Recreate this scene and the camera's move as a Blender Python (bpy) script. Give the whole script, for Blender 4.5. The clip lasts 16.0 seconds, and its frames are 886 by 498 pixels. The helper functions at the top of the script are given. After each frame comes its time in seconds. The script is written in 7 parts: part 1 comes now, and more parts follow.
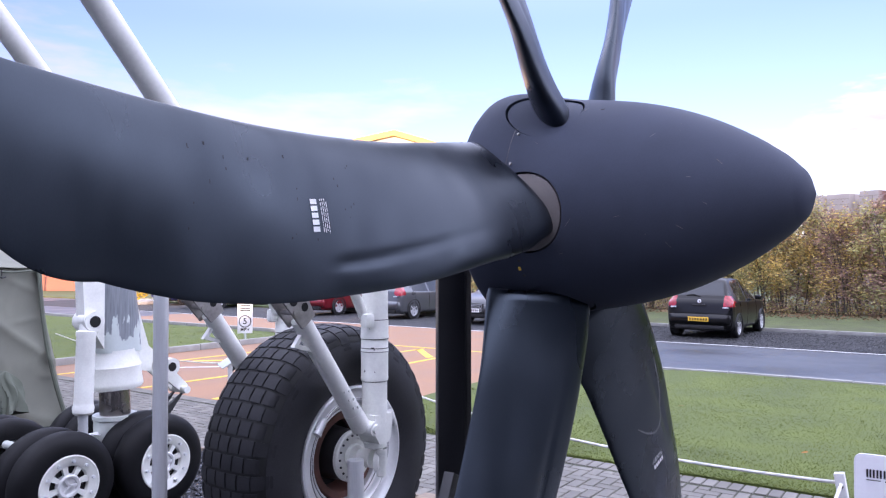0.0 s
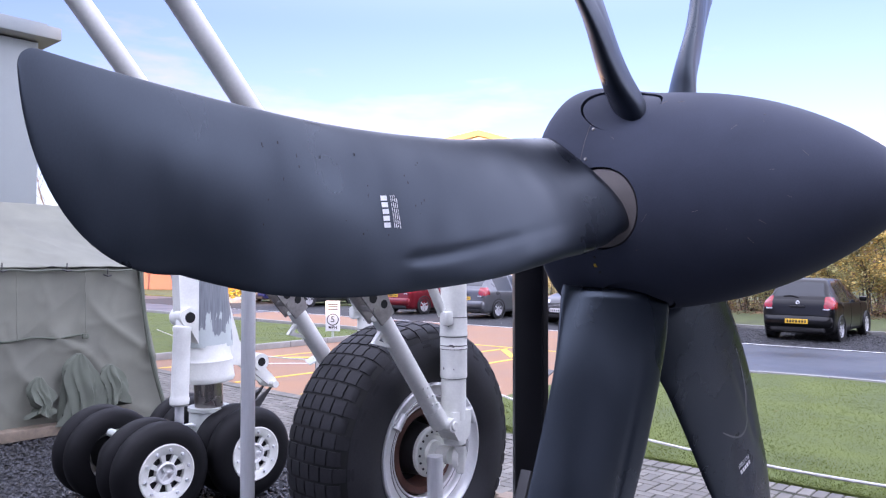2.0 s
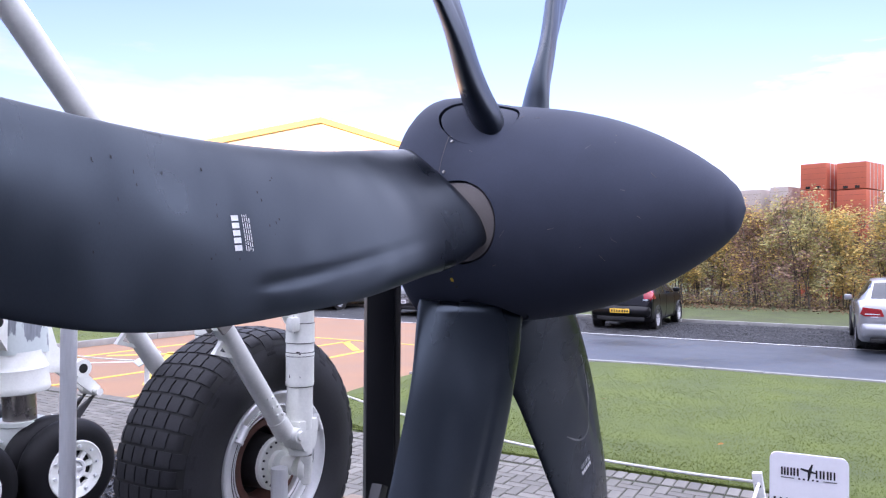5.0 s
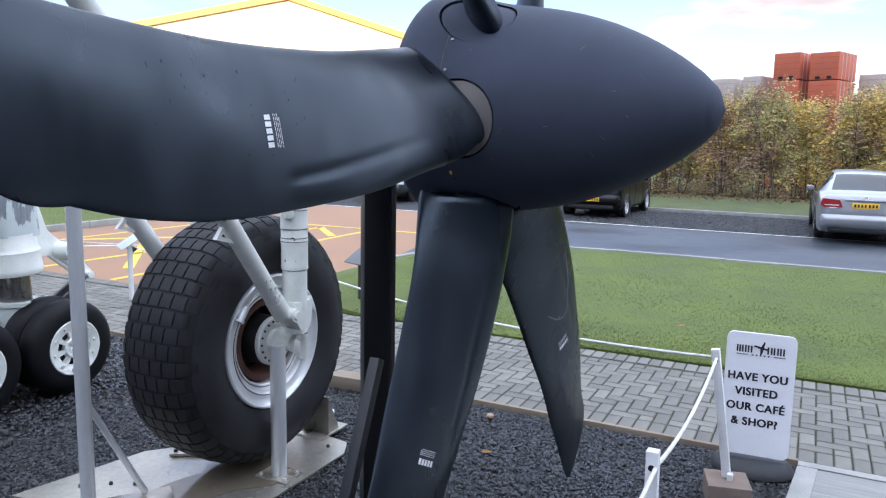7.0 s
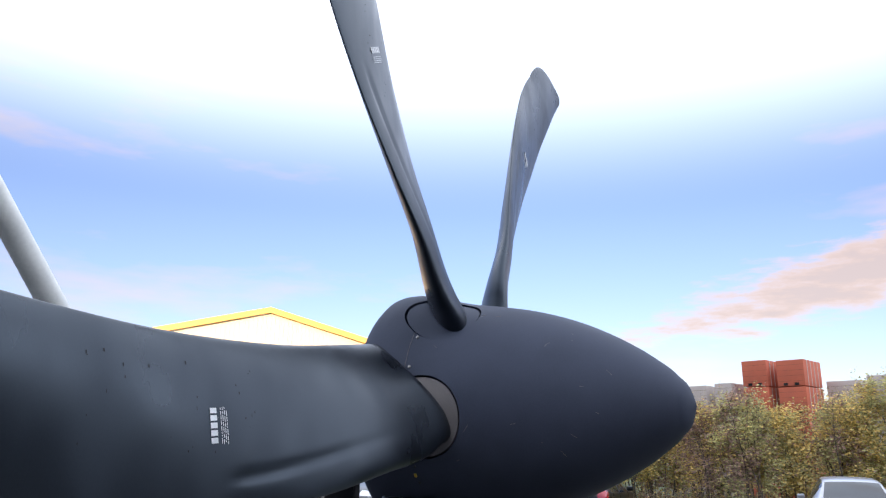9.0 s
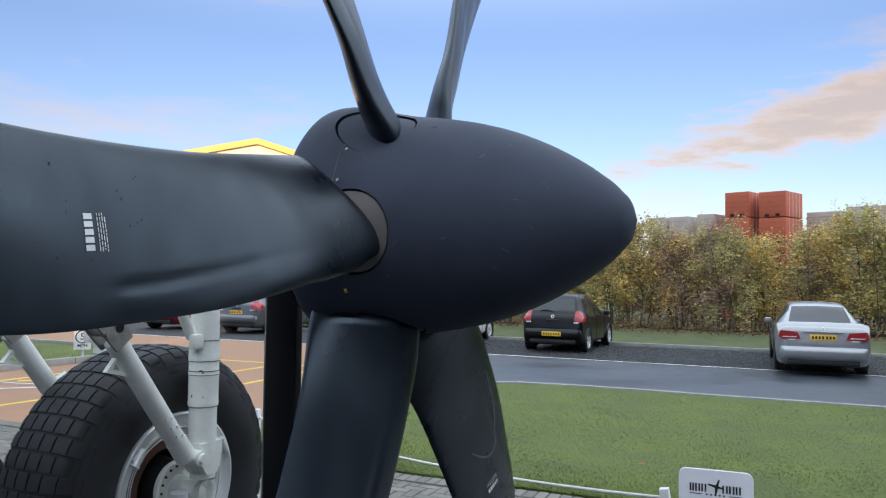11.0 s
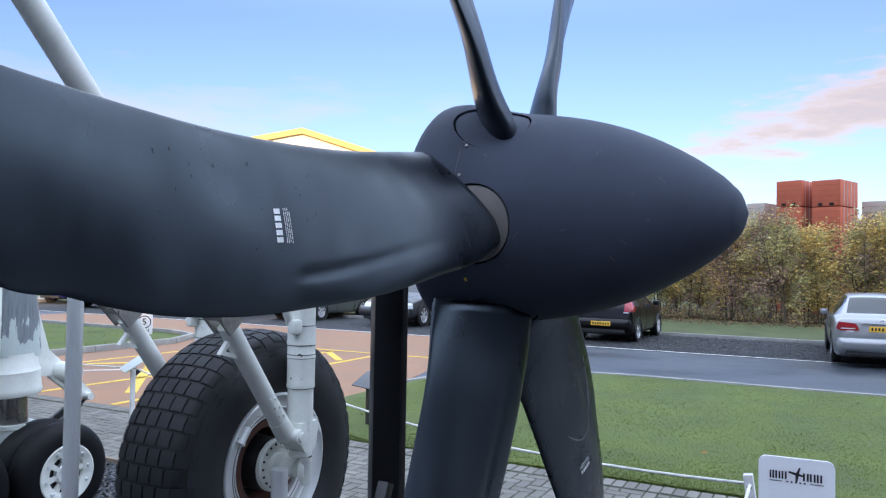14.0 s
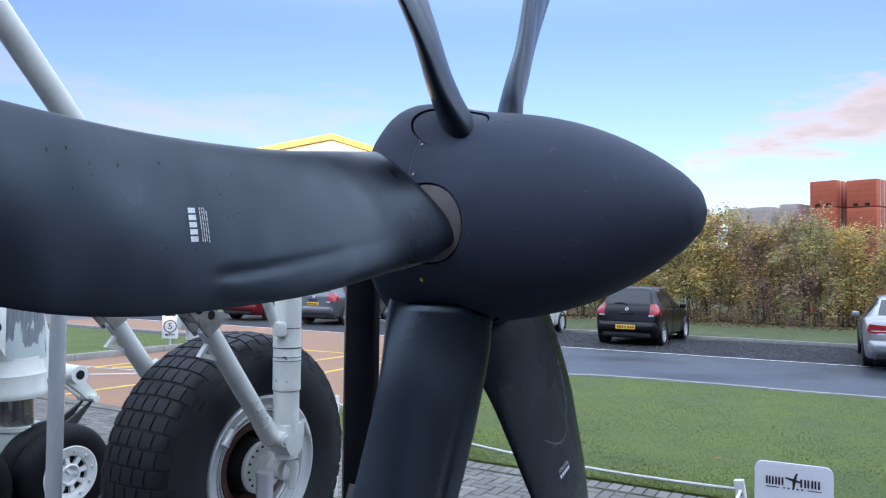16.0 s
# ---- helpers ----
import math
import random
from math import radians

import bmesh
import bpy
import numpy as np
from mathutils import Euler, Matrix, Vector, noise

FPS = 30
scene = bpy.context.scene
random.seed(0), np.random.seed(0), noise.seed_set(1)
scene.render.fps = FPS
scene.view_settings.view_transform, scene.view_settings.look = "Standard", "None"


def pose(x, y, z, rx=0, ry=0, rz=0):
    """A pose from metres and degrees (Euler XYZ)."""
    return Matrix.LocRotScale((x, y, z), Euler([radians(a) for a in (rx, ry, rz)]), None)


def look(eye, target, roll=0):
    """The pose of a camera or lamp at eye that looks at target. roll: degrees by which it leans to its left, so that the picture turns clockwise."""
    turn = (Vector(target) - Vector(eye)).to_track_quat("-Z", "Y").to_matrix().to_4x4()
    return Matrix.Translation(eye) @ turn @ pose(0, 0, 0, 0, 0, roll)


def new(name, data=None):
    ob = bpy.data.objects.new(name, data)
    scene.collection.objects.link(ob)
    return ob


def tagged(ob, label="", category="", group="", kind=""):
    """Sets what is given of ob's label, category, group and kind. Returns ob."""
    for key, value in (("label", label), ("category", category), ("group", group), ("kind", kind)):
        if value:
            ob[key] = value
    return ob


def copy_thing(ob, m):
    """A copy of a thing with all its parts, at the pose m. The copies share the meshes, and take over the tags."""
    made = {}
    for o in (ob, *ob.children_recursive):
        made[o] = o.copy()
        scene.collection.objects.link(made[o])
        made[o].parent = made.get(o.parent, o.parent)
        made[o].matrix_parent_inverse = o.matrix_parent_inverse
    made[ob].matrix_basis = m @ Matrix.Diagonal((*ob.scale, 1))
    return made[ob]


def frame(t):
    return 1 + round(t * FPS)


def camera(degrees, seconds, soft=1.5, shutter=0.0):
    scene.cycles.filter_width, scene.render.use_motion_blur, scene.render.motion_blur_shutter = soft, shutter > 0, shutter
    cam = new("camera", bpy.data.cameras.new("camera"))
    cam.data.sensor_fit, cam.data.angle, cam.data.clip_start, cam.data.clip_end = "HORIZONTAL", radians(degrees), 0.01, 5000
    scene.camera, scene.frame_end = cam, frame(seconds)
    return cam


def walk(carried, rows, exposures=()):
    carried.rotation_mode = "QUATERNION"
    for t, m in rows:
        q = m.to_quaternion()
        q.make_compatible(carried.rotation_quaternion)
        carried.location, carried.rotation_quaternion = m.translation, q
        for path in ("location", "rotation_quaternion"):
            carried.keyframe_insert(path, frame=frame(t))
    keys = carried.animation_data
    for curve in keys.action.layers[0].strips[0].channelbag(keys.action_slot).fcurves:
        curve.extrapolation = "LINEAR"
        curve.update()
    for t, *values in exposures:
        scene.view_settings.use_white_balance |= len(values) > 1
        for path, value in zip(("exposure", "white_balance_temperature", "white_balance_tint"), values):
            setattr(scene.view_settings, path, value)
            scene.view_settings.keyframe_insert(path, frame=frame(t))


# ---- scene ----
cam = camera(61.8, 16.0, soft=1.25)
PATH = [
    (0, (-0.189, 0.019, 1.833), (-1.326, 1.664, 1.878), 0.00),
    (0.5, (-0.157, -0.003, 1.845), (-1.377, 1.581, 1.897), 0.00),
    (1, (-0.146, -0.021, 1.840), (-1.429, 1.513, 1.898), -0.10),
    (1.5, (-0.126, 0.000, 1.834), (-1.441, 1.506, 1.891), -0.10),
    (2, (-0.153, 0.034, 1.822), (-1.471, 1.537, 1.867), 0.00),
    (2.5, (-0.209, 0.040, 1.814), (-1.506, 1.563, 1.843), 0.00),
    (3, (-0.282, 0.015, 1.839), (-1.534, 1.575, 1.846), 0.20),
    (3.5, (-0.337, -0.013, 1.842), (-1.520, 1.599, 1.833), 0.40),
    (4, (-0.334, -0.010, 1.856), (-1.439, 1.657, 1.842), 0.50),
    (4.5, (-0.275, 0.056, 1.873), (-1.301, 1.773, 1.870), 0.40),
    (4.7, (-0.244, 0.086, 1.887), (-1.244, 1.818, 1.893), 0.40),
    (6.2, (-0.248, -0.030, 1.930), (-1.155, 1.748, 1.945), 0.90),
    (6.8, (-0.256, -0.108, 1.940), (-1.148, 1.672, 1.752), 1.10),
    (7, (-0.246, -0.130, 1.932), (-1.130, 1.640, 1.643), 1.10),
    (7.1, (-0.243, -0.133, 1.931), (-1.125, 1.637, 1.607), 1.06),
    (7.2, (-0.240, -0.136, 1.930), (-1.120, 1.634, 1.584), 1.02),
    (7.3, (-0.238, -0.140, 1.930), (-1.115, 1.632, 1.579), 0.98),
    (7.4, (-0.235, -0.143, 1.929), (-1.111, 1.629, 1.592), 0.94),
    (7.5, (-0.232, -0.146, 1.928), (-1.106, 1.626, 1.618), 0.90),
    (7.6, (-0.235, -0.143, 1.928), (-1.109, 1.635, 1.667), 0.88),
    (7.7, (-0.238, -0.140, 1.927), (-1.113, 1.643, 1.740), 0.86),
    (7.8, (-0.242, -0.136, 1.927), (-1.115, 1.652, 1.828), 0.84),
    (8, (-0.248, -0.130, 1.926), (-1.119, 1.669, 2.015), 0.80),
    (8.2, (-0.252, -0.124, 1.922), (-1.112, 1.660, 2.203), 0.80),
    (9.2, (-0.240, -0.015, 1.893), (-1.065, 1.740, 2.425), 0.72),
    (10.3, (-0.216, 0.101, 1.867), (-1.033, 1.906, 2.140), 0.70),
    (10.5, (-0.182, 0.124, 1.868), (-1.001, 1.940, 2.051), 0.80),
    (11, (-0.140, 0.187, 1.861), (-0.962, 2.008, 1.944), 0.70),
    (11.5, (-0.133, 0.188, 1.852), (-0.975, 2.001, 1.913), 0.70),
    (12, (-0.159, 0.179, 1.849), (-1.034, 1.976, 1.906), 0.70),
    (12.5, (-0.216, 0.128, 1.854), (-1.117, 1.912, 1.908), 0.90),
    (13, (-0.260, 0.055, 1.865), (-1.177, 1.832, 1.915), 1.00),
    (13.5, (-0.297, -0.003, 1.856), (-1.219, 1.771, 1.907), 1.00),
    (14, (-0.310, -0.045, 1.860), (-1.229, 1.730, 1.911), 1.00),
    (14.5, (-0.262, -0.009, 1.869), (-1.181, 1.767, 1.922), 1.00),
    (15, (-0.168, 0.056, 1.861), (-1.100, 1.824, 1.918), 0.80),
    (15.5, (-0.110, 0.093, 1.853), (-1.068, 1.848, 1.912), 0.70),
    (16, (-0.100, 0.101, 1.851), (-1.095, 1.835, 1.912), 0.70),
]
# time, exposure, white balance in kelvin, tint
EXPOSURES = [(0, 1.34, 5900, 31), (3, 1.45, 6000, 32), (4.7, 1.50, 6050, 31), (6.8, 1.25, 5900, 16), (7, 1.2, 5900, 16), (7.6, 1.5, 6000, 19), (8, 1.58, 6650, 27), (8.2, 1.48, 6650, 27), (9.2, 0.8, 6150, 12),
             (10.3, 0.33, 6150, 1), (10.6, 0.50, 6150, 3), (11, 0.72, 6150, 9), (12, 0.88, 5800, 13), (16, 0.93, 5600, 14)]
walk(cam, [(t, look(eye, target, roll)) for t, eye, target, roll in PATH], EXPOSURES)

# world axes: x along the paved path, y across it towards the road, z up

# ---- light ----
SUN_EL, SUN_AZ = 13.0, 160.0  # degrees; azimuth from +y, turning to +x
world = bpy.data.worlds.new("world")
scene.world = world
world.use_nodes = True
wt = world.node_tree
wt.nodes.clear()
w_out = wt.nodes.new("ShaderNodeOutputWorld")
w_bg = wt.nodes.new("ShaderNodeBackground")
w_sky = wt.nodes.new("ShaderNodeTexSky")
w_sky.sky_type = "NISHITA"
w_sky.sun_disc = False
w_sky.sun_elevation = radians(SUN_EL)
w_sky.sun_rotation = radians(SUN_AZ)
w_sky.dust_density = 0.8
w_sky.ozone_density = 1.6
w_bg.inputs["Strength"].default_value = 0.125


def wnode(kind, **values):
    n = wt.nodes.new(kind)
    for key, value in values.items():
        n.inputs[key].default_value = value
    return n


CLOUD_LOC, CLOUD_ROT, CLOUD_SCALE = (0.14, 0.96, 0.222), (0, radians(-13), radians(-7)), (0.40, 0.2, 0.05)
# thin clouds low in the sky, pink and grey, drifting in long bands
w_co = wt.nodes.new("ShaderNodeTexCoord")
w_map = wnode("ShaderNodeMapping", Scale=(1.6, 1.6, 7.0), Location=(0.35, 0.1, 0.0))
w_noise = wnode("ShaderNodeTexNoise", Scale=1.7, Detail=6.0, Roughness=0.55)
w_ramp = wt.nodes.new("ShaderNodeValToRGB")
w_ramp.color_ramp.elements[0].position = 0.54
w_ramp.color_ramp.elements[1].position = 0.72
w_mix = wt.nodes.new("ShaderNodeMix")
w_mix.data_type = "RGBA"
w_dim = wnode("ShaderNodeMath")
w_dim.operation = "MULTIPLY"
w_dim.inputs[1].default_value = 0.45
wt.links.new(w_co.outputs["Generated"], w_map.inputs["Vector"])
wt.links.new(w_map.outputs[0], w_noise.inputs["Vector"])
wt.links.new(w_noise.outputs["Fac"], w_ramp.inputs["Fac"])
wt.links.new(w_ramp.outputs["Color"], w_dim.inputs[0])
# one long sunlit cloud bank low over the hedge, frayed by the noise
w_az = wnode("ShaderNodeMapping", Location=CLOUD_LOC, Rotation=CLOUD_ROT, Scale=CLOUD_SCALE)
w_az.vector_type = "TEXTURE"
w_len = wt.nodes.new("ShaderNodeVectorMath")
w_len.operation = "LENGTH"
w_edge = wnode("ShaderNodeTexNoise", Scale=9.0, Detail=8.0, Roughness=0.6)
w_sub = wt.nodes.new("ShaderNodeMath")
w_sub.operation = "MULTIPLY_ADD"
w_sub.inputs[1].default_value = 1.5
w_bank = wt.nodes.new("ShaderNodeMapRange")
w_bank.interpolation_type = "SMOOTHSTEP"
w_bank.inputs["From Min"].default_value = 1.75
w_bank.inputs["From Max"].default_value = 1.15
w_bank.inputs["To Max"].default_value = 0.8
w_max = wt.nodes.new("ShaderNodeMath")
w_max.operation = "MAXIMUM"
wt.links.new(w_co.outputs["Generated"], w_az.inputs["Vector"])
wt.links.new(w_az.outputs[0], w_len.inputs[0])
wt.links.new(w_map.outputs[0], w_edge.inputs["Vector"])
wt.links.new(w_edge.outputs["Fac"], w_sub.inputs[0])
wt.links.new(w_len.outputs["Value"], w_sub.inputs[2])
wt.links.new(w_sub.outputs[0], w_bank.inputs["Value"])
wt.links.new(w_bank.outputs[0], w_max.inputs[0])
wt.links.new(w_dim.outputs[0], w_max.inputs[1])
wt.links.new(w_max.outputs[0], w_mix.inputs["Factor"])
# the cloud's heart is grey, its thin edges salmon
w_core = wt.nodes.new("ShaderNodeMapRange")
w_core.interpolation_type = "SMOOTHSTEP"
w_core.inputs["From Min"].default_value = 1.5
w_core.inputs["From Max"].default_value = 1.0
w_hue = wt.nodes.new("ShaderNodeMix")
w_hue.data_type = "RGBA"
w_hue.inputs["A"].default_value = (4.8, 3.3, 2.1, 1)
w_hue.inputs["B"].default_value = (3.5, 2.65, 2.0, 1)
wt.links.new(w_sub.outputs[0], w_core.inputs["Value"])
wt.links.new(w_core.outputs[0], w_hue.inputs["Factor"])
wt.links.new(w_hue.outputs["Result"], w_mix.inputs["B"])
# bright fill added high in the sky to raise the ambient light
w_sep = wt.nodes.new("ShaderNodeSeparateXYZ")
w_high = wt.nodes.new("ShaderNodeMapRange")
w_high.interpolation_type = "SMOOTHSTEP"
w_high.inputs["From Min"].default_value = 0.30
w_high.inputs["From Max"].default_value = 0.62
w_high.inputs["To Max"].default_value = 0.85
w_fill = wt.nodes.new("ShaderNodeMix")
w_fill.data_type = "RGBA"
w_fill.inputs["B"].default_value = (9.9, 10.9, 11.9, 1)
wt.links.new(w_co.outputs["Generated"], w_sep.inputs[0])
wt.links.new(w_sep.outputs["Z"], w_high.inputs["Value"])
# the fill also covers the unseen east, added to brighten the blades' sheen
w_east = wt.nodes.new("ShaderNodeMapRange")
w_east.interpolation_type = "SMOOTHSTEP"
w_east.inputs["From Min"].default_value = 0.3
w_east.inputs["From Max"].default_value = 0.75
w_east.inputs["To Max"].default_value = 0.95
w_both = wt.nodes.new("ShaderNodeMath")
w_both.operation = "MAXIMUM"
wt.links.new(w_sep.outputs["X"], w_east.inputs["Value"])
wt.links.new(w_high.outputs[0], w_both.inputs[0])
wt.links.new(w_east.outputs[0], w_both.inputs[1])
wt.links.new(w_both.outputs[0], w_fill.inputs["Factor"])
w_tint = wt.nodes.new("ShaderNodeMix")
w_tint.data_type, w_tint.blend_type = "RGBA", "MULTIPLY"
w_tint.inputs["Factor"].default_value = 1.0
w_tint.inputs["B"].default_value = (0.87, 0.80, 0.935, 1)
wt.links.new(w_sky.outputs[0], w_tint.inputs["A"])
wt.links.new(w_tint.outputs["Result"], w_fill.inputs["A"])
wt.links.new(w_fill.outputs["Result"], w_mix.inputs["A"])
wt.links.new(w_mix.outputs["Result"], w_bg.inputs["Color"])
wt.links.new(w_bg.outputs[0], w_out.inputs["Surface"])

sun = new("sun", bpy.data.lights.new("sun", "SUN"))
sun.data.energy = 5.0
sun.data.angle = radians(0.6)
sun.data.color = (1.0, 0.66, 0.36)
_az, _el = radians(SUN_AZ), radians(SUN_EL)
SUN_FROM = Vector((math.sin(_az) * math.cos(_el), math.cos(_az) * math.cos(_el), math.sin(_el)))
sun.matrix_world = look(SUN_FROM * 80, (0, 0, 0))


# ---- materials ----
def material(name, color, rough=0.6, metal=0.0, vary=0.15, scale=6.0, fine=80.0, bump=0.1, depth=0.004,
             tint=None, coat=0.0, rough_vary=0.1, stretch=(1, 1, 1), island=0.0, spec=0.5):
    """Principled paint with stains at a large and grain at a small scale."""
    m = bpy.data.materials.new(name)
    m.use_nodes = True
    nt = m.node_tree
    bsdf = nt.nodes["Principled BSDF"]
    co = nt.nodes.new("ShaderNodeTexCoord")
    mp = nt.nodes.new("ShaderNodeMapping")
    mp.inputs["Scale"].default_value = stretch
    nt.links.new(co.outputs["Object"], mp.inputs["Vector"])
    big = nt.nodes.new("ShaderNodeTexNoise")
    big.inputs["Scale"].default_value = scale
    big.inputs["Detail"].default_value = 5
    small = nt.nodes.new("ShaderNodeTexNoise")
    small.inputs["Scale"].default_value = fine
    small.inputs["Detail"].default_value = 3
    for n in (big, small):
        nt.links.new(mp.outputs[0], n.inputs["Vector"])
    add = nt.nodes.new("ShaderNodeMath")
    add.operation = "ADD"
    half = nt.nodes.new("ShaderNodeMath")
    half.operation = "MULTIPLY"
    half.inputs[1].default_value = 0.45
    nt.links.new(small.outputs["Fac"], half.inputs[0])
    nt.links.new(big.outputs["Fac"], add.inputs[0])
    nt.links.new(half.outputs[0], add.inputs[1])
    ramp = nt.nodes.new("ShaderNodeMapRange")
    ramp.inputs["From Min"].default_value = 0.42
    ramp.inputs["From Max"].default_value = 1.02
    nt.links.new(add.outputs[0], ramp.inputs["Value"])
    mix = nt.nodes.new("ShaderNodeMix")
    mix.data_type = "RGBA"
    dark = tuple(c * (1 - vary) for c in color)
    light = tuple(min(1, c * (1 + vary)) for c in (tint or color))
    mix.inputs["A"].default_value = (*dark, 1)
    mix.inputs["B"].default_value = (*light, 1)
    nt.links.new(ramp.outputs[0], mix.inputs["Factor"])
    out = mix.outputs["Result"]
    if island:
        info = nt.nodes.new("ShaderNodeObjectInfo")
        geo = nt.nodes.new("ShaderNodeNewGeometry")
        s = nt.nodes.new("ShaderNodeMath")
        s.operation = "ADD"
        nt.links.new(info.outputs["Random"], s.inputs[0])
        nt.links.new(geo.outputs["Random Per Island"], s.inputs[1])
        fr = nt.nodes.new("ShaderNodeMath")
        fr.operation = "FRACT"
        nt.links.new(s.outputs[0], fr.inputs[0])
        mr = nt.nodes.new("ShaderNodeMapRange")
        mr.inputs["To Min"].default_value = 1 - island
        mr.inputs["To Max"].default_value = 1 + island
        nt.links.new(fr.outputs[0], mr.inputs["Value"])
        hsv = nt.nodes.new("ShaderNodeHueSaturation")
        nt.links.new(mr.outputs[0], hsv.inputs["Value"])
        nt.links.new(out, hsv.inputs["Color"])
        out = hsv.outputs[0]
    nt.links.new(out, bsdf.inputs["Base Color"])
    rr = nt.nodes.new("ShaderNodeMapRange")
    rr.inputs["From Min"].default_value = 0.3
    rr.inputs["From Max"].default_value = 0.7
    rr.inputs["To Min"].default_value = max(0.02, rough - rough_vary)
    rr.inputs["To Max"].default_value = min(1, rough + rough_vary)
    nt.links.new(big.outputs["Fac"], rr.inputs["Value"])
    nt.links.new(rr.outputs[0], bsdf.inputs["Roughness"])
    bsdf.inputs["Metallic"].default_value = metal
    bsdf.inputs["Coat Weight"].default_value = coat
    bsdf.inputs["Coat Roughness"].default_value = 0.06
    bsdf.inputs["Specular IOR Level"].default_value = spec
    if bump:
        bp = nt.nodes.new("ShaderNodeBump")
        bp.inputs["Strength"].default_value = bump
        bp.inputs["Distance"].default_value = depth
        nt.links.new(small.outputs["Fac"], bp.inputs["Height"])
        nt.links.new(bp.outputs[0], bsdf.inputs["Normal"])
    return m


def glass_dark(name, color=(0.02, 0.024, 0.028), rough=0.04):
    m = bpy.data.materials.new(name)
    m.use_nodes = True
    b = m.node_tree.nodes["Principled BSDF"]
    b.inputs["Base Color"].default_value = (*color, 1)
    b.inputs["Roughness"].default_value = rough
    b.inputs["Specular IOR Level"].default_value = 0.6
    return m


M_BLACK = material("satin_black_composite", (0.0032, 0.0036, 0.0048), 0.34, vary=0.25, scale=2.6, fine=220, bump=0.04, depth=0.001, rough_vary=0.15, spec=0.72, tint=(0.010, 0.012, 0.017), stretch=(2.0, 2.0, 0.8))
M_SPIN = material("matt_black_spinner_paint", (0.061, 0.068, 0.093), 0.62, vary=0.16, scale=5, fine=260, bump=0.1, depth=0.001, rough_vary=0.06, spec=0.12)
for _m in (M_BLACK, M_SPIN):
    _m.node_tree.nodes["Principled BSDF"].inputs["Specular Tint"].default_value = (0.70, 0.84, 1.0, 1)
M_COLLAR = material("taupe_collar", (0.17, 0.15, 0.14), 0.5, vary=0.12, scale=9, fine=150, bump=0.05)
M_PALE_ARC = material("pale_arc_grey", (0.15, 0.155, 0.165), 0.5, vary=0.4, scale=25, fine=200, bump=0)
# jet black for joints, chips and wipers, and for shade in holes and grooves
M_BLACK_AND_SHADE = material("black_parts_and_hole_shade", (0.004, 0.004, 0.004), 0.8)
M_WHITE_MARK = material("white_stencil", (0.75, 0.75, 0.75), 0.6, vary=0.2, scale=40, fine=300, bump=0)
M_RUBBER = material("tyre_rubber", (0.0055, 0.0055, 0.0065), 0.6, vary=0.4, scale=5, fine=120, bump=0.25, depth=0.002, spec=0.22)
M_RUBBER_BIG = material("weathered_sidewall_rubber", (0.023, 0.023, 0.026), 0.55, vary=0.45, scale=3.5, fine=120, bump=0.2, depth=0.002, spec=0.3)
M_RUBBER_DUSTY = material("worn_tread_rubber", (0.0165, 0.0167, 0.019), 0.58, vary=0.4, scale=9, fine=90, bump=0.35, depth=0.003, spec=0.3)
M_GREY_PAINT = material("pale_grey_gear_paint", (0.50, 0.53, 0.49), 0.42, vary=0.1, scale=4, fine=60, bump=0.06, depth=0.001)
M_WHITE_PAINT = material("white_gear_paint", (0.78, 0.785, 0.73), 0.42, vary=0.13, scale=5, fine=70, bump=0.06, depth=0.001)


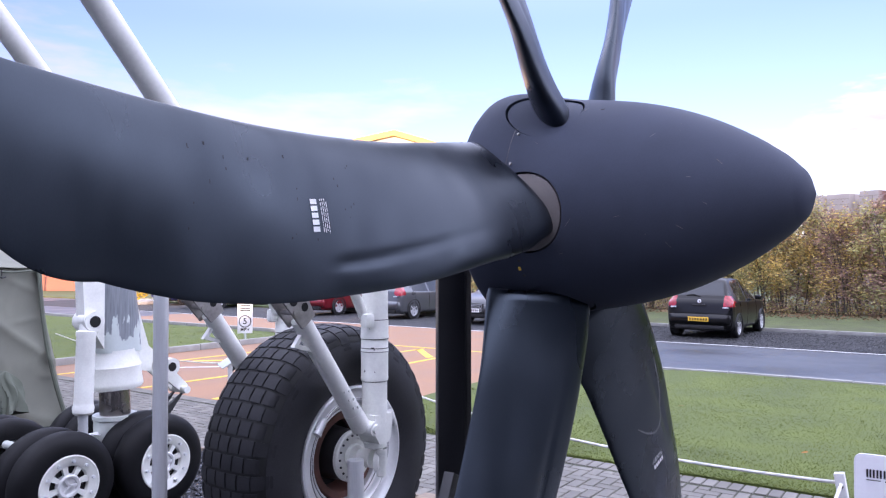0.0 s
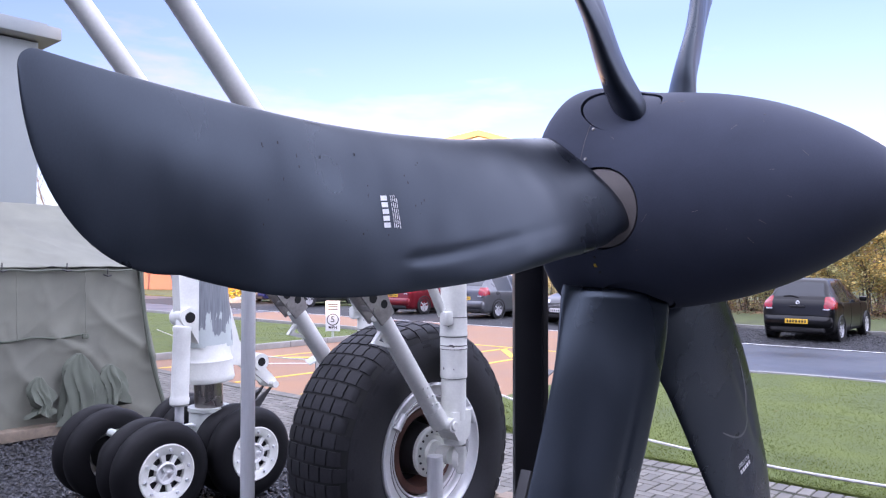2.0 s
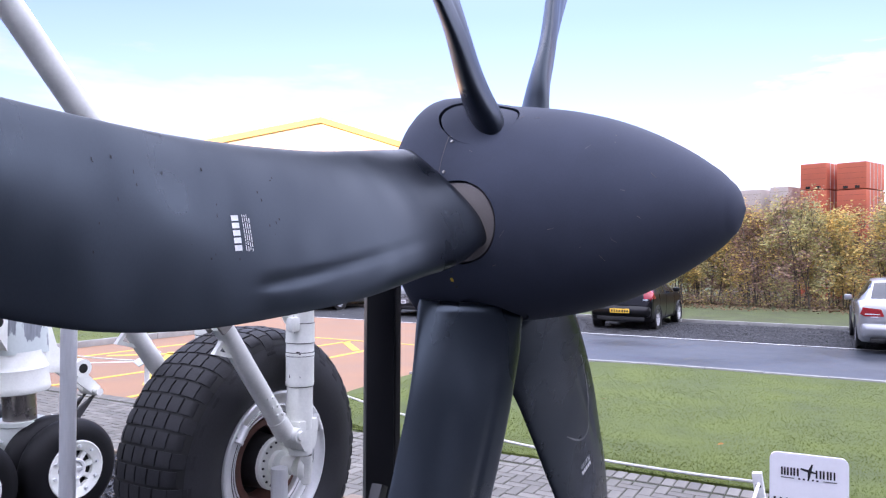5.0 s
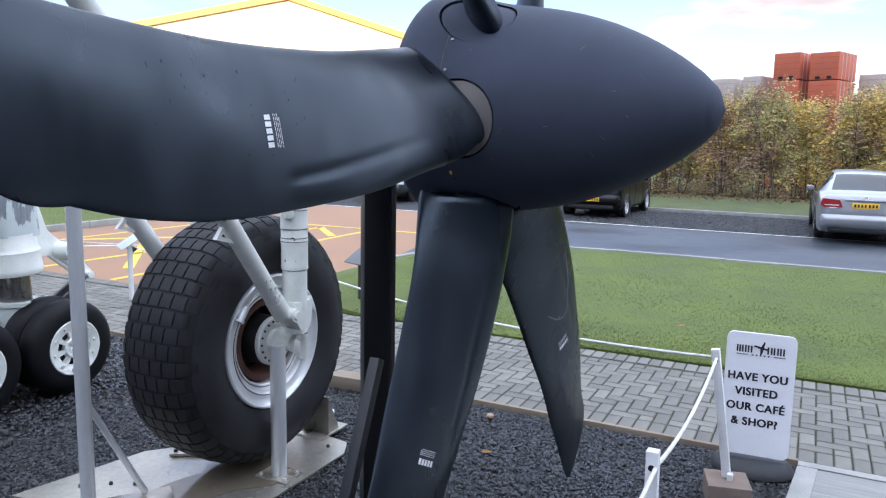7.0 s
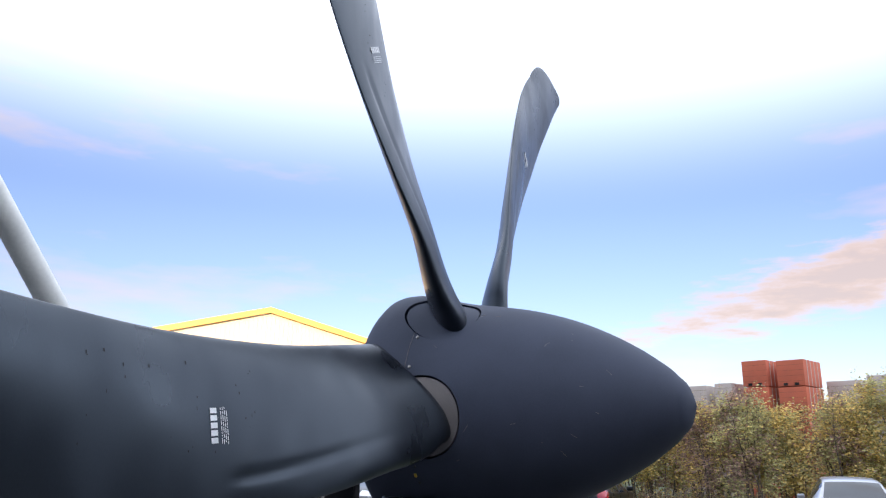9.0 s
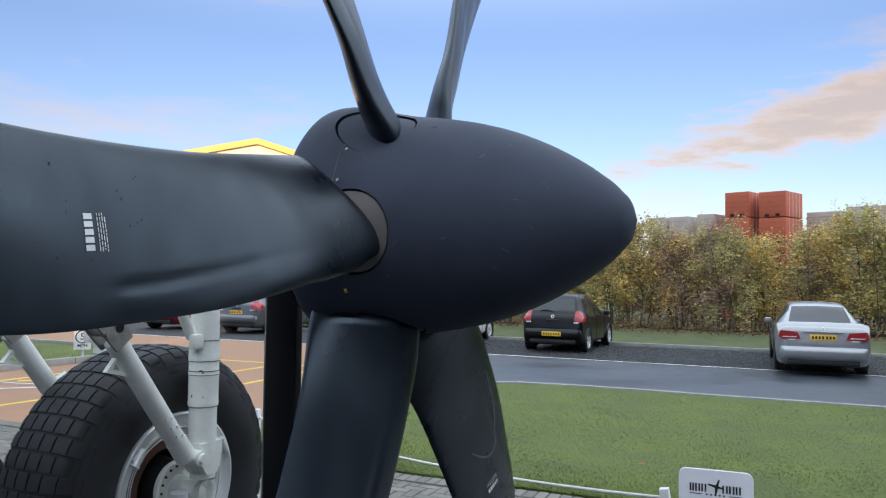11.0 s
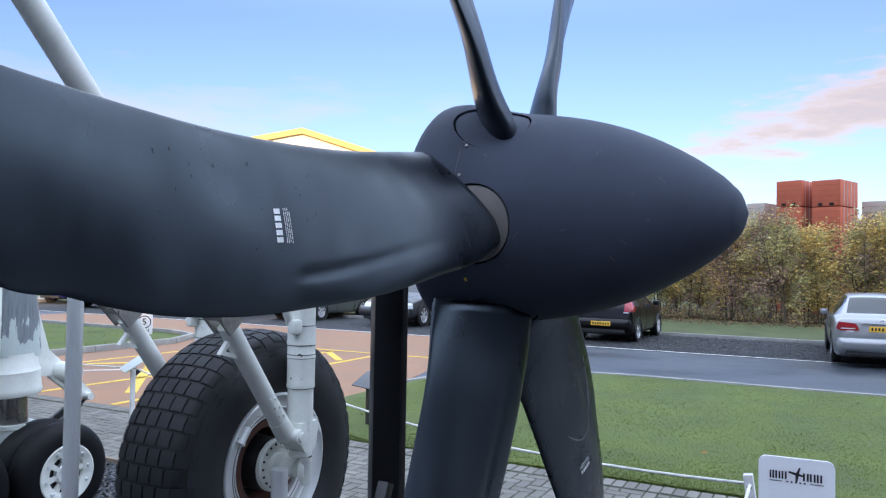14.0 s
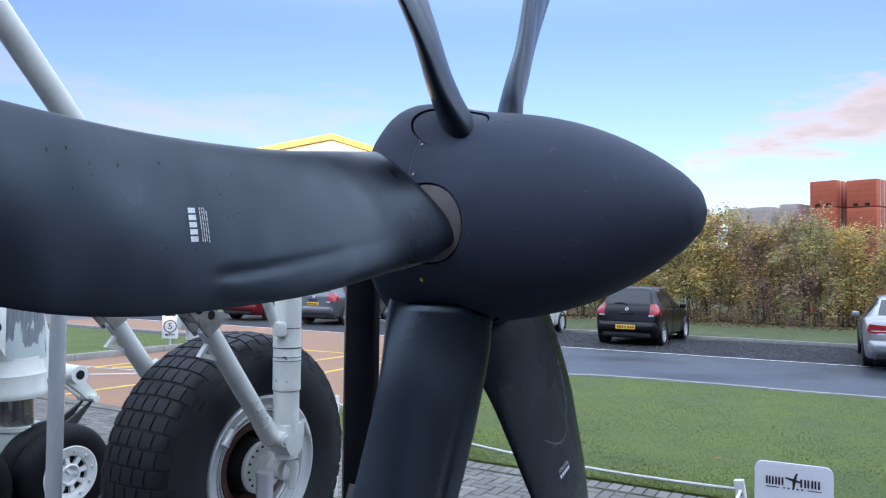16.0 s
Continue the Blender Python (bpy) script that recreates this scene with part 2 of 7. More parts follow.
def flaked_paint(name):
    """Pale paint that has flaked off to bare metal in long ragged patches."""
    m = material(name, (0.56, 0.61, 0.59), 0.42, vary=0.08, scale=4, fine=60, bump=0.1)
    nt = m.node_tree
    b = nt.nodes["Principled BSDF"]
    co = nt.nodes.new("ShaderNodeTexCoord")
    mp = nt.nodes.new("ShaderNodeMapping")
    mp.inputs["Scale"].default_value = (1.6, 1.6, 0.5)
    big = nt.nodes.new("ShaderNodeTexNoise")
    big.inputs["Scale"].default_value = 8.0
    big.inputs["Detail"].default_value = 9
    big.inputs["Roughness"].default_value = 0.62
    ramp = nt.nodes.new("ShaderNodeMapRange")
    ramp.inputs["From Min"].default_value = 0.62
    ramp.inputs["From Max"].default_value = 0.645
    sep = nt.nodes.new("ShaderNodeSeparateXYZ")
    rise = nt.nodes.new("ShaderNodeMapRange")
    rise.inputs["From Min"].default_value = 1.2
    rise.inputs["From Max"].default_value = 1.5
    rise.inputs["To Max"].default_value = 0.27
    total = nt.nodes.new("ShaderNodeMath")
    nt.links.new(co.outputs["Object"], sep.inputs[0])
    nt.links.new(sep.outputs["Z"], rise.inputs["Value"])
    nt.links.new(rise.outputs[0], total.inputs[0])
    nt.links.new(big.outputs["Fac"], total.inputs[1])
    mp2 = nt.nodes.new("ShaderNodeMapping")
    mp2.inputs["Scale"].default_value = (14, 14, 1.0)
    streak = nt.nodes.new("ShaderNodeTexNoise")
    streak.inputs["Scale"].default_value = 5
    streak.inputs["Detail"].default_value = 4
    metal = nt.nodes.new("ShaderNodeMix")
    metal.data_type = "RGBA"
    metal.inputs["A"].default_value = (0.10, 0.115, 0.135, 1)
    metal.inputs["B"].default_value = (0.34, 0.36, 0.385, 1)
    mix = nt.nodes.new("ShaderNodeMix")
    mix.data_type = "RGBA"
    old = b.inputs["Base Color"].links[0].from_socket
    nt.links.new(co.outputs["Object"], mp.inputs["Vector"])
    nt.links.new(co.outputs["Object"], mp2.inputs["Vector"])
    nt.links.new(mp.outputs[0], big.inputs["Vector"])
    nt.links.new(mp2.outputs[0], streak.inputs["Vector"])
    nt.links.new(total.outputs[0], ramp.inputs["Value"])
    nt.links.new(streak.outputs["Fac"], metal.inputs["Factor"])
    nt.links.new(ramp.outputs[0], mix.inputs["Factor"])
    nt.links.new(old, mix.inputs["A"])
    nt.links.new(metal.outputs["Result"], mix.inputs["B"])
    nt.links.new(mix.outputs["Result"], b.inputs["Base Color"])
    return m


M_FLAKED = flaked_paint("flaked_white_paint")
M_CLEVIS = material("stained_bare_alloy", (0.34, 0.32, 0.30), 0.45, metal=0.5, vary=0.35, scale=14, fine=60, bump=0.15)
M_SIDE = material("grey_paint_and_lit_side", (0.045, 0.042, 0.04), 0.5, vary=0.25, scale=5, fine=140, bump=0.08, depth=0.001)
M_STEEL = material("brushed_steel", (0.82, 0.83, 0.84), 0.40, metal=0.6, vary=0.12, scale=5, fine=160, bump=0.06, depth=0.0006, stretch=(1, 1, 0.1))
M_CHROME = material("polished_oleo_steel", (0.25, 0.23, 0.22), 0.28, metal=0.9, vary=0.1, scale=5, fine=100, bump=0.02)
M_ALU = material("silver_rim_paint", (0.78, 0.78, 0.77), 0.42, metal=0.4, vary=0.12, scale=6, fine=90, bump=0.06, depth=0.001)
M_RUST = material("rust_brown_brake", (0.11, 0.045, 0.03), 0.7, vary=0.35, scale=12, fine=80, bump=0.2)
M_DARK_METAL = material("dark_steel", (0.05, 0.05, 0.052), 0.5, metal=0.6, vary=0.3, scale=10, fine=90)
M_POST = material("black_painted_steel", (0.006, 0.006, 0.0075), 0.42, vary=0.3, scale=4, fine=140, bump=0.08, depth=0.001)
M_PLATE = material("weathered_steel_plate", (0.36, 0.335, 0.285), 0.33, metal=0.6, vary=0.4, scale=1.8, fine=40, bump=0.12, depth=0.001, rough_vary=0.2)
M_CANVAS = material("olive_grey_canvas", (0.192, 0.196, 0.158), 0.9, vary=0.2, scale=2.2, fine=240, bump=0.3, depth=0.003)
M_GRAVEL_BED = material("slate_gravel_bed", (0.014, 0.0145, 0.017), 0.8, vary=0.5, scale=20, fine=45, bump=1.0, depth=0.02)
M_STONE = material("slate_chips", (0.023, 0.024, 0.028), 0.27, vary=0.45, scale=14, fine=60, bump=0.2, island=0.85)
M_PAVER = material("grey_concrete_paver", (0.172, 0.163, 0.142), 0.85, vary=0.28, scale=4, fine=130, bump=0.35, depth=0.002, island=0.2)
M_SAND = material("jointing_sand", (0.045, 0.052, 0.028), 0.95, vary=0.3, scale=8, fine=150, bump=0.4)
M_GRASS = material("lawn", (0.077, 0.106, 0.021), 0.9, vary=0.24, scale=1.1, fine=60, bump=0.25, depth=0.02, tint=(0.112, 0.140, 0.031))
M_BLADE = material("grass_blades", (0.115, 0.155, 0.029), 0.7, vary=0.18, scale=1.2, fine=30, bump=0, tint=(0.155, 0.182, 0.042), island=0.2)


def thin_leaf(m, share):
    """Lets light through a leaf or blade."""
    nt = m.node_tree
    b = nt.nodes["Principled BSDF"]
    thin = nt.nodes.new("ShaderNodeBsdfTranslucent")
    both = nt.nodes.new("ShaderNodeMixShader")
    both.inputs["Fac"].default_value = share
    nt.links.new(b.inputs["Base Color"].links[0].from_socket, thin.inputs["Color"])
    nt.links.new(b.outputs[0], both.inputs[1])
    nt.links.new(thin.outputs[0], both.inputs[2])
    nt.links.new(both.outputs[0], nt.nodes["Material Output"].inputs["Surface"])
    return m


thin_leaf(M_BLADE, 0.5)
M_ROAD = material("grey_tarmac", (0.055, 0.063, 0.076), 0.42, vary=0.22, scale=0.5, fine=120, bump=0.22, depth=0.003, rough_vary=0.12)
M_PARK = material("dark_parking_tarmac", (0.022, 0.023, 0.026), 0.8, vary=0.5, scale=3, fine=24, bump=0.8, depth=0.012)
M_PARK_STONE = material("wet_dark_grit", (0.017, 0.018, 0.021), 0.45, vary=0.45, scale=14, fine=60, bump=0.2, island=0.8)
M_RED_TAR = material("red_tarmac", (0.295, 0.16, 0.087), 0.7, vary=0.22, scale=0.9, fine=110, bump=0.3, depth=0.004)
M_KERB = material("concrete_kerb", (0.31, 0.305, 0.285), 0.85, vary=0.2, scale=5, fine=90, bump=0.3)
M_SLAB = material("streaked_pale_concrete", (0.27, 0.265, 0.25), 0.85, vary=0.28, scale=5, fine=60, bump=0.6, depth=0.006, stretch=(0.5, 7, 1))
M_LINE_WHITE = material("white_road_paint", (0.7, 0.7, 0.68), 0.7, vary=0.2, scale=6, fine=60)
M_LINE_YELLOW = material("yellow_road_paint", (0.75, 0.5, 0.06), 0.7, vary=0.2, scale=6, fine=60)
M_TIMBER = material("weathered_edging_timber", (0.24, 0.19, 0.14), 0.85, vary=0.3, scale=5, fine=60, bump=0.3, stretch=(0.3, 4, 4))
M_SOIL = material("rough_verge", (0.07, 0.075, 0.03), 0.95, vary=0.4, scale=1.5, fine=25, bump=0.6, depth=0.03, tint=(0.075, 0.095, 0.03))


# ---- mesh helpers ----
def bm_new():
    return bmesh.new()


def add_box(bm, c, s, m=None, bevel=0.0):
    """A box of size s about c, in the frame m."""
    b = bmesh.new()
    bmesh.ops.create_cube(b, size=1.0)
    bmesh.ops.scale(b, vec=s, verts=b.verts)
    if bevel:
        bmesh.ops.bevel(b, geom=b.edges[:], offset=min(bevel, min(s) * 0.45), segments=2, affect="EDGES", profile=0.6)
    bmesh.ops.translate(b, vec=c, verts=b.verts)
    if m is not None:
        bmesh.ops.transform(b, matrix=m, verts=b.verts)
    merge(bm, b)
    return bm


def merge(bm, b):
    me = bpy.data.meshes.new("tmp")
    b.to_mesh(me)
    b.free()
    bm.from_mesh(me)
    bpy.data.meshes.remove(me)


def basis(axis, hint=(0, 0, 1)):
    z = Vector(axis).normalized()
    h = Vector(hint)
    if abs(z.dot(h)) > 0.98:
        h = Vector((1, 0, 0))
    x = h.cross(z).normalized()
    y = z.cross(x)
    return Matrix((x, y, z)).transposed()


def add_rod(bm, p0, p1, r0, r1=None, seg=20, cap=True):
    """A round or tapered rod from p0 to p1."""
    r1 = r0 if r1 is None else r1
    p0, p1 = Vector(p0), Vector(p1)
    b = basis(p1 - p0)
    rings = []
    for p, r in ((p0, r0), (p1, r1)):
        rings.append([bm.verts.new(p + b @ Vector((math.cos(a) * r, math.sin(a) * r, 0)))
                      for a in [2 * math.pi * i / seg for i in range(seg)]])
    for i in range(seg):
        j = (i + 1) % seg
        bm.faces.new((rings[0][i], rings[0][j], rings[1][j], rings[1][i]))
    if cap:
        bm.faces.new(list(reversed(rings[0])))
        bm.faces.new(rings[1])
    return bm


def add_lathe(bm, profile, centre, axis, seg=48, hint=(0, 0, 1), close=False):
    """Profile of (along axis, radius), turned about the axis."""
    b = basis(axis, hint)
    c = Vector(centre)
    rings = []
    for s, r in profile:
        if r < 1e-5:
            rings.append([bm.verts.new(c + b @ Vector((0, 0, s)))])
        else:
            rings.append([bm.verts.new(c + b @ Vector((math.cos(a) * r, math.sin(a) * r, s)))
                          for a in [2 * math.pi * i / seg for i in range(seg)]])
    pairs = list(zip(rings, rings[1:])) + ([(rings[-1], rings[0])] if close else [])
    for a, d in pairs:
        for i in range(seg):
            j = (i + 1) % seg
            f = []
            for v in (a[i % len(a)], a[j % len(a)], d[j % len(d)], d[i % len(d)]):
                if v not in f:
                    f.append(v)
            if len(f) > 2:
                bm.faces.new(f)
    return bm


def add_tube(bm, pts, r, seg=8):
    """A bent tube through pts."""
    pts = [Vector(p) for p in pts]
    rings = []
    for i, p in enumerate(pts):
        d = (pts[min(i + 1, len(pts) - 1)] - pts[max(i - 1, 0)])
        b = basis(d)
        rings.append([bm.verts.new(p + b @ Vector((math.cos(a) * r, math.sin(a) * r, 0)))
                      for a in [2 * math.pi * k / seg for k in range(seg)]])
    for a, d in zip(rings, rings[1:]):
        for i in range(seg):
            j = (i + 1) % seg
            bm.faces.new((a[i], a[j], d[j], d[i]))
    bm.faces.new(list(reversed(rings[0])))
    bm.faces.new(rings[-1])
    return bm


def add_prism(bm, outline, lo, hi, m=None):
    """A flat outline (x, y) raised from z lo to hi, in the frame m."""
    m = m or Matrix()
    a = [bm.verts.new(m @ Vector((x, y, lo))) for x, y in outline]
    b = [bm.verts.new(m @ Vector((x, y, hi))) for x, y in outline]
    n = len(a)
    bm.faces.new(list(reversed(a)))
    bm.faces.new(b)
    for i in range(n):
        j = (i + 1) % n
        bm.faces.new((a[i], a[j], b[j], b[i]))
    return bm


def mesh_of(name, bm, mat, smooth=40.0):
    bmesh.ops.recalc_face_normals(bm, faces=bm.faces[:])
    me = bpy.data.meshes.new(name)
    if smooth:
        lim = radians(smooth)
        for f in bm.faces:
            f.smooth = True
        for e in bm.edges:
            if len(e.link_faces) == 2 and e.calc_face_angle(0) > lim:
                e.smooth = False
    bm.to_mesh(me)
    bm.free()
    for one in (mat if isinstance(mat, (list, tuple)) else [mat]):
        me.materials.append(one)
    return me


def part(name, bm, mat, parent, label="", smooth=40.0):
    """One mesh under a thing or a part."""
    ob = new(name, mesh_of(name, bm, mat, smooth))
    if parent is not None:
        ob.parent = parent
        ob.matrix_parent_inverse = parent.matrix_world.inverted() if False else Matrix()
    return tagged(ob, label)


def thing(name, label, category, m=None, group="", kind=""):
    """An empty that holds the parts of one thing."""
    ob = new(name)
    ob.empty_display_size = 0.1
    if m is not None:
        ob.matrix_basis = m
    return tagged(ob, label, category, group, kind)


def solid(name, bm, mat, label, category, kind="", m=None, group="", smooth=40.0):
    """A thing that is one mesh."""
    ob = new(name, mesh_of(name, bm, mat, smooth))
    if m is not None:
        ob.matrix_basis = m
    return tagged(ob, label, category, group, kind)


def slab(name, outline, top, thick, mat, label, category="ground"):
    bm = add_prism(bm_new(), outline, top - thick, top)
    return solid(name, bm, mat, label, category, "structure", smooth=0)


# ---- ground ----
def rounded(x0, y0, x1, y1, corners, n=10):
    """A rectangle whose corners (radius by ll, lr, ur, ul) are rounded."""
    out = []
    for (cx, cy, sx, sy, start), r in zip(((x0, y0, 1, 1, 180), (x1, y0, -1, 1, 270), (x1, y1, -1, -1, 0), (x0, y1, 1, -1, 90)), corners):
        if r == 0:
            out.append((cx, cy))
            continue
        for i in range(n + 1):
            a = radians(start + 90 * i / n)
            out.append((cx + sx * r + math.cos(a) * r, cy + sy * r + math.sin(a) * r))
    return out


GROUND_Z = -0.06
slab("ground", [(-900, -900), (900, -900), (900, 900), (-900, 900)], GROUND_Z, 0.5, M_SOIL, "wide flat ground of rough grass and soil", "ground")
PATH_Y0, PATH_Y1 = 4.80, 6.60
ROAD_Y0, ROAD_Y1 = 13.32, 18.05
slab("gravel_bed", [(-14, -6.0), (9, -6.0), (9, 3.08), (-0.36, 3.08), (-0.21, 4.71), (-0.21, PATH_Y0 - 0.05), (-14, PATH_Y0 - 0.05)], -0.022, 0.03, M_GRAVEL_BED, "dark slate gravel bed under the exhibits", "gravel")
slab("paving_bed", [(-30, PATH_Y0), (30, PATH_Y0), (30, PATH_Y1), (-30, PATH_Y1)], -0.012, 0.04, M_SAND, "sandy joints under the grey paving blocks", "pavement")
slab("concrete_slab", [(-0.35, 3.1), (9, 3.1), (9, 4.70), (-0.2, 4.70)], 0.0, 0.05, M_SLAB, "pale streaked concrete slab beside the gravel", "pavement")
slab("slab_border", [(-0.353, 3.097), (-0.24, 3.097), (-0.09, 4.703), (-0.203, 4.703)], 0.005, 0.05, M_KERB, "smooth trowelled border of the concrete slab", "pavement")
slab("slab_edging", [(-0.2, 4.715), (9, 4.715), (9, 4.79), (-0.2, 4.79)], 0.004, 0.05, M_KERB, "thin concrete edging between slab and path", "pavement")
slab("lawn_right", rounded(-6.4, PATH_Y1 + 0.06, 40, ROAD_Y0 - 0.12, (2.2, 0, 0, 3.0)), 0.0, 0.05, M_GRASS, "mown green lawn between the path and the road", "lawn")
slab("lawn_left", rounded(-60, 7.3, -14.12, 14.2, (0, 0.5, 1.6, 0)), 0.0, 0.05, M_GRASS, "mown green lawn beside the red tarmac drive", "lawn")
slab("road", [(-120, ROAD_Y0 - 5), (120, ROAD_Y0 - 5), (120, ROAD_Y1 + 4.6), (-120, ROAD_Y1 + 4.6)], -0.045, 0.01, M_ROAD, "smooth grey tarmac road", "road")
slab("red_tarmac_drive", [(-25, PATH_Y1 + 0.05), (-6.0, PATH_Y1 + 0.05), (-6.0, 8.5), (-7.0, 12.7), (-7.2, ROAD_Y1 + 2.0), (-25, ROAD_Y1 + 2.0), (-25, 12.7)], -0.040, 0.01, M_RED_TAR, "reddish tarmac drive with painted lines", "road")
slab("parking_strip", [(-40, ROAD_Y1), (40, ROAD_Y1), (40, 22.6), (-40, 22.6)], -0.036, 0.01, M_PARK, "dark gravelly parking strip with pale specks", "road")
slab("verge", [(-60, 22.72), (60, 22.72), (60, 48), (-60, 48)], 0.02, 0.08, M_SOIL, "rough grass verge with fallen leaves below the hedge", "ground")
# unseen dark ground, added to darken what the blades reflect
slab("dark_ground_behind", [(-60, -24), (60, -24), (60, -6.05), (-60, -6.05)], -0.03, 0.02, M_PARK, "unseen dark ground behind the viewer, added for the blades to reflect", "road")

# ---- propeller ----
HUB = Vector((-1.328, 2.53, 2.05))
AXIS_AZ, AXIS_EL, PHASE = -2.7, 0.0, -1.6
_n = Vector((math.cos(radians(AXIS_AZ)), math.sin(radians(AXIS_AZ)), 0))
_h = _n.cross(Vector((0, 0, 1)))
R_TIP = 2.092
R_ST = np.array([.36, .40, .45, .5, .7, .95, 1.2, 1.45, 1.65, 1.82, 1.95, 2.04, 2.092])
TOP_X = np.array([-.140, -.138, -.134, -.126, -.095, -.085, -.073, -.052, -.043, -.03, -.02, -.01, 0])
TOP_T = np.array([.206, .204, .200, .195, .172, .146, .134, .132, .143, .156, .168, .178, .183])
LOW_X = np.array([.085, .085, .083, .08, .078, .06, .034, .014, -.002, -.008, 0, 0, 0])
LOW_T = np.array([-.11, -.122, -.145, -.16, -.19, -.231, -.252, -.258, -.238, -.195, -.15, -.085, .0])
THICK = np.array([.105, .101, .095, .088, .064, .048, .038, .033, .028, .022, .017, .012, .006])
SPIN_S = np.array([-.27, -.25, -.225, -.19, -.15, -.1, -.04, .03, .15, .3, .45, .58, .68, .75, .785, .80])
SPIN_R = np.array([.372, .404, .428, .433, .43, .42, .402, .385, .366, .335, .285, .221, .156, .096, .048, 0])


def smooth_at(x, xs, ys):
    """A soft curve through the stations (cubic Hermite)."""
    m = np.gradient(ys, xs)
    i = min(max(int(np.searchsorted(xs, x)) - 1, 0), len(xs) - 2)
    h = xs[i + 1] - xs[i]
    t = (x - xs[i]) / h
    return float((2 * t**3 - 3 * t**2 + 1) * ys[i] + (t**3 - 2 * t**2 + t) * h * m[i] + (-2 * t**3 + 3 * t**2) * ys[i + 1] + (t**3 - t**2) * h * m[i + 1])


def ease(x, a, b):
    u = min(1, max(0, (x - a) / (b - a)))
    return u * u * (3 - 2 * u)


def blade_point(r, f, side):
    """Blade skin: radius r, f from the upper edge (0) to the lower (1), side +1 front, -1 back. Returns (axial, tangential, radial)."""
    tx, tt, lx, lt = (smooth_at(r, R_ST, a) for a in (TOP_X, TOP_T, LOW_X, LOW_T))
    if r > 1.82:
        u = (r - 1.82) / (R_TIP - 1.82)
        lt = -.195 + .352 * (1 - math.sqrt(max(0, 1 - u ** 2.35)))
        v = max(0, (r - R_TIP + .034) / .034)
        tt -= .034 * (1 - math.sqrt(max(0, 1 - v * v)))
        lt = min(lt, tt - .002)
    th = max(0.003, smooth_at(r, R_ST, THICK))
    cx, ct = lx - tx, lt - tt
    c = max(math.hypot(cx, ct), 1e-4)
    nx, nt = -ct / c, cx / c
    fat = 0.5 * th * (2 * math.sqrt(max(f * (1 - f), 0))) ** (1.0 + 0.25 * ease(r, .45, 1.0)) * (0.8 + 0.5 * f)
    camber = 0.05 * c * 4 * f * (1 - f) * ease(r, .45, 1.0) * (-0.35)
    # root fold along the front of the lower edge
    if side > 0 and 0.42 < r < 1.30:
        g = ease(1.30 - r, 0, .10) * ease(r, .5, 1.0)
        q = (f - 0.775 - .04 * ease(r, .85, 1.25)) / 0.030
        fat -= g * .0052 * math.exp(-q * q)
    if side > 0:
        fat += math.sin(math.pi * f ** .7) * 0.021 * ease(r, .5, 1.3) * min(1, (R_TIP - r) / .25)
    d = side * fat + camber
    return Vector((tx + cx * f + nx * d, tt + ct * f + nt * d, r))


def seated(k):
    """Blade k on the hub: each stands a little deeper or prouder along its radius."""
    c = .020 if k == 0 else 0
    return rotor(radians(PHASE + 60 * k)) @ Matrix.Translation((0, 0, .7 * c)) @ Matrix.Diagonal((1, 1, 1 - c, 1))


def rotor(th):
    """Frame of a blade: axial, tangential, radial to world."""
    rad = math.cos(th) * _h + math.sin(th) * Vector((0, 0, 1))
    tan = -math.sin(th) * _h + math.cos(th) * Vector((0, 0, 1))
    m = Matrix((_n, tan, rad)).transposed().to_4x4()
    m.translation = HUB
    return m


def spin_radius(s):
    return smooth_at(s, SPIN_S, SPIN_R)


def blade_bm():
    bm = bm_new()
    radii = list(np.linspace(.345, 1.8, 50)) + list(np.linspace(1.82, 2.04, 16)) + [2.05, 2.06, 2.068, 2.075, 2.081, 2.086, 2.0895, 2.0912, 2.0918]
    k = 44
    rings = []
    for r in radii:
        ring = []

        def inner(f):
            # the root is cut on a slant, clear of the spinner
            return r + (.118 - .125 * f) * max(0, 1 - (r - .345) / .3)
        for i in range(k):
            f = 0.5 - 0.5 * math.cos(math.pi * i / (k - 1))
            p = blade_point(inner(f), f, 1)
            ring.append(bm.verts.new(p))
        for i in range(k - 2, 0, -1):
            f = 0.5 - 0.5 * math.cos(math.pi * i / (k - 1))
            p = blade_point(inner(f), f, -1)
            ring.append(bm.verts.new(p))
        rings.append(ring)
    n = len(rings[0])
    # the root end is rounded over towards its middle surface
    first = [v.co.copy() for v in rings[0]]
    for q in (30, 55, 75, 86):
        c, d = math.cos(radians(q)), math.sin(radians(q))
        ring = []
        for i in range(n):
            mid = (first[i] + first[(n - i) % n]) / 2
            p = mid + (first[i] - mid) * c
            p.z -= .026 * d
            ring.append(bm.verts.new(p))
        rings.insert(0, ring)
    for a, b in zip(rings, rings[1:]):
        for i in range(n):
            j = (i + 1) % n
            bm.faces.new((a[i], a[j], b[j], b[i]))
    bm.faces.new(rings[-1])
    for i in range(1, n // 2):
        quad = []
        for v in (rings[0][i - 1], rings[0][i], rings[0][n - i], rings[0][(n - i + 1) % n]):
            if v not in quad:
                quad.append(v)
        bm.faces.new(quad)
    quad = [rings[0][n // 2 - 1], rings[0][n // 2], rings[0][n // 2 + 1]]
    bm.faces.new(quad)
    return bm


def skin_frame(r, f, side=1, lift=0.0015):
    p = blade_point(r, f, side)
    dr = (blade_point(r + .01, f, side) - blade_point(r - .01, f, side)).normalized()
    df = (blade_point(r, min(f + .01, 1), side) - blade_point(r, max(f - .01, 0), side)).normalized()
    nrm = (dr.cross(df)).normalized()
    if nrm.x * side < 0:
        nrm = -nrm
    df = nrm.cross(dr)
    return p + nrm * lift, dr, df, nrm


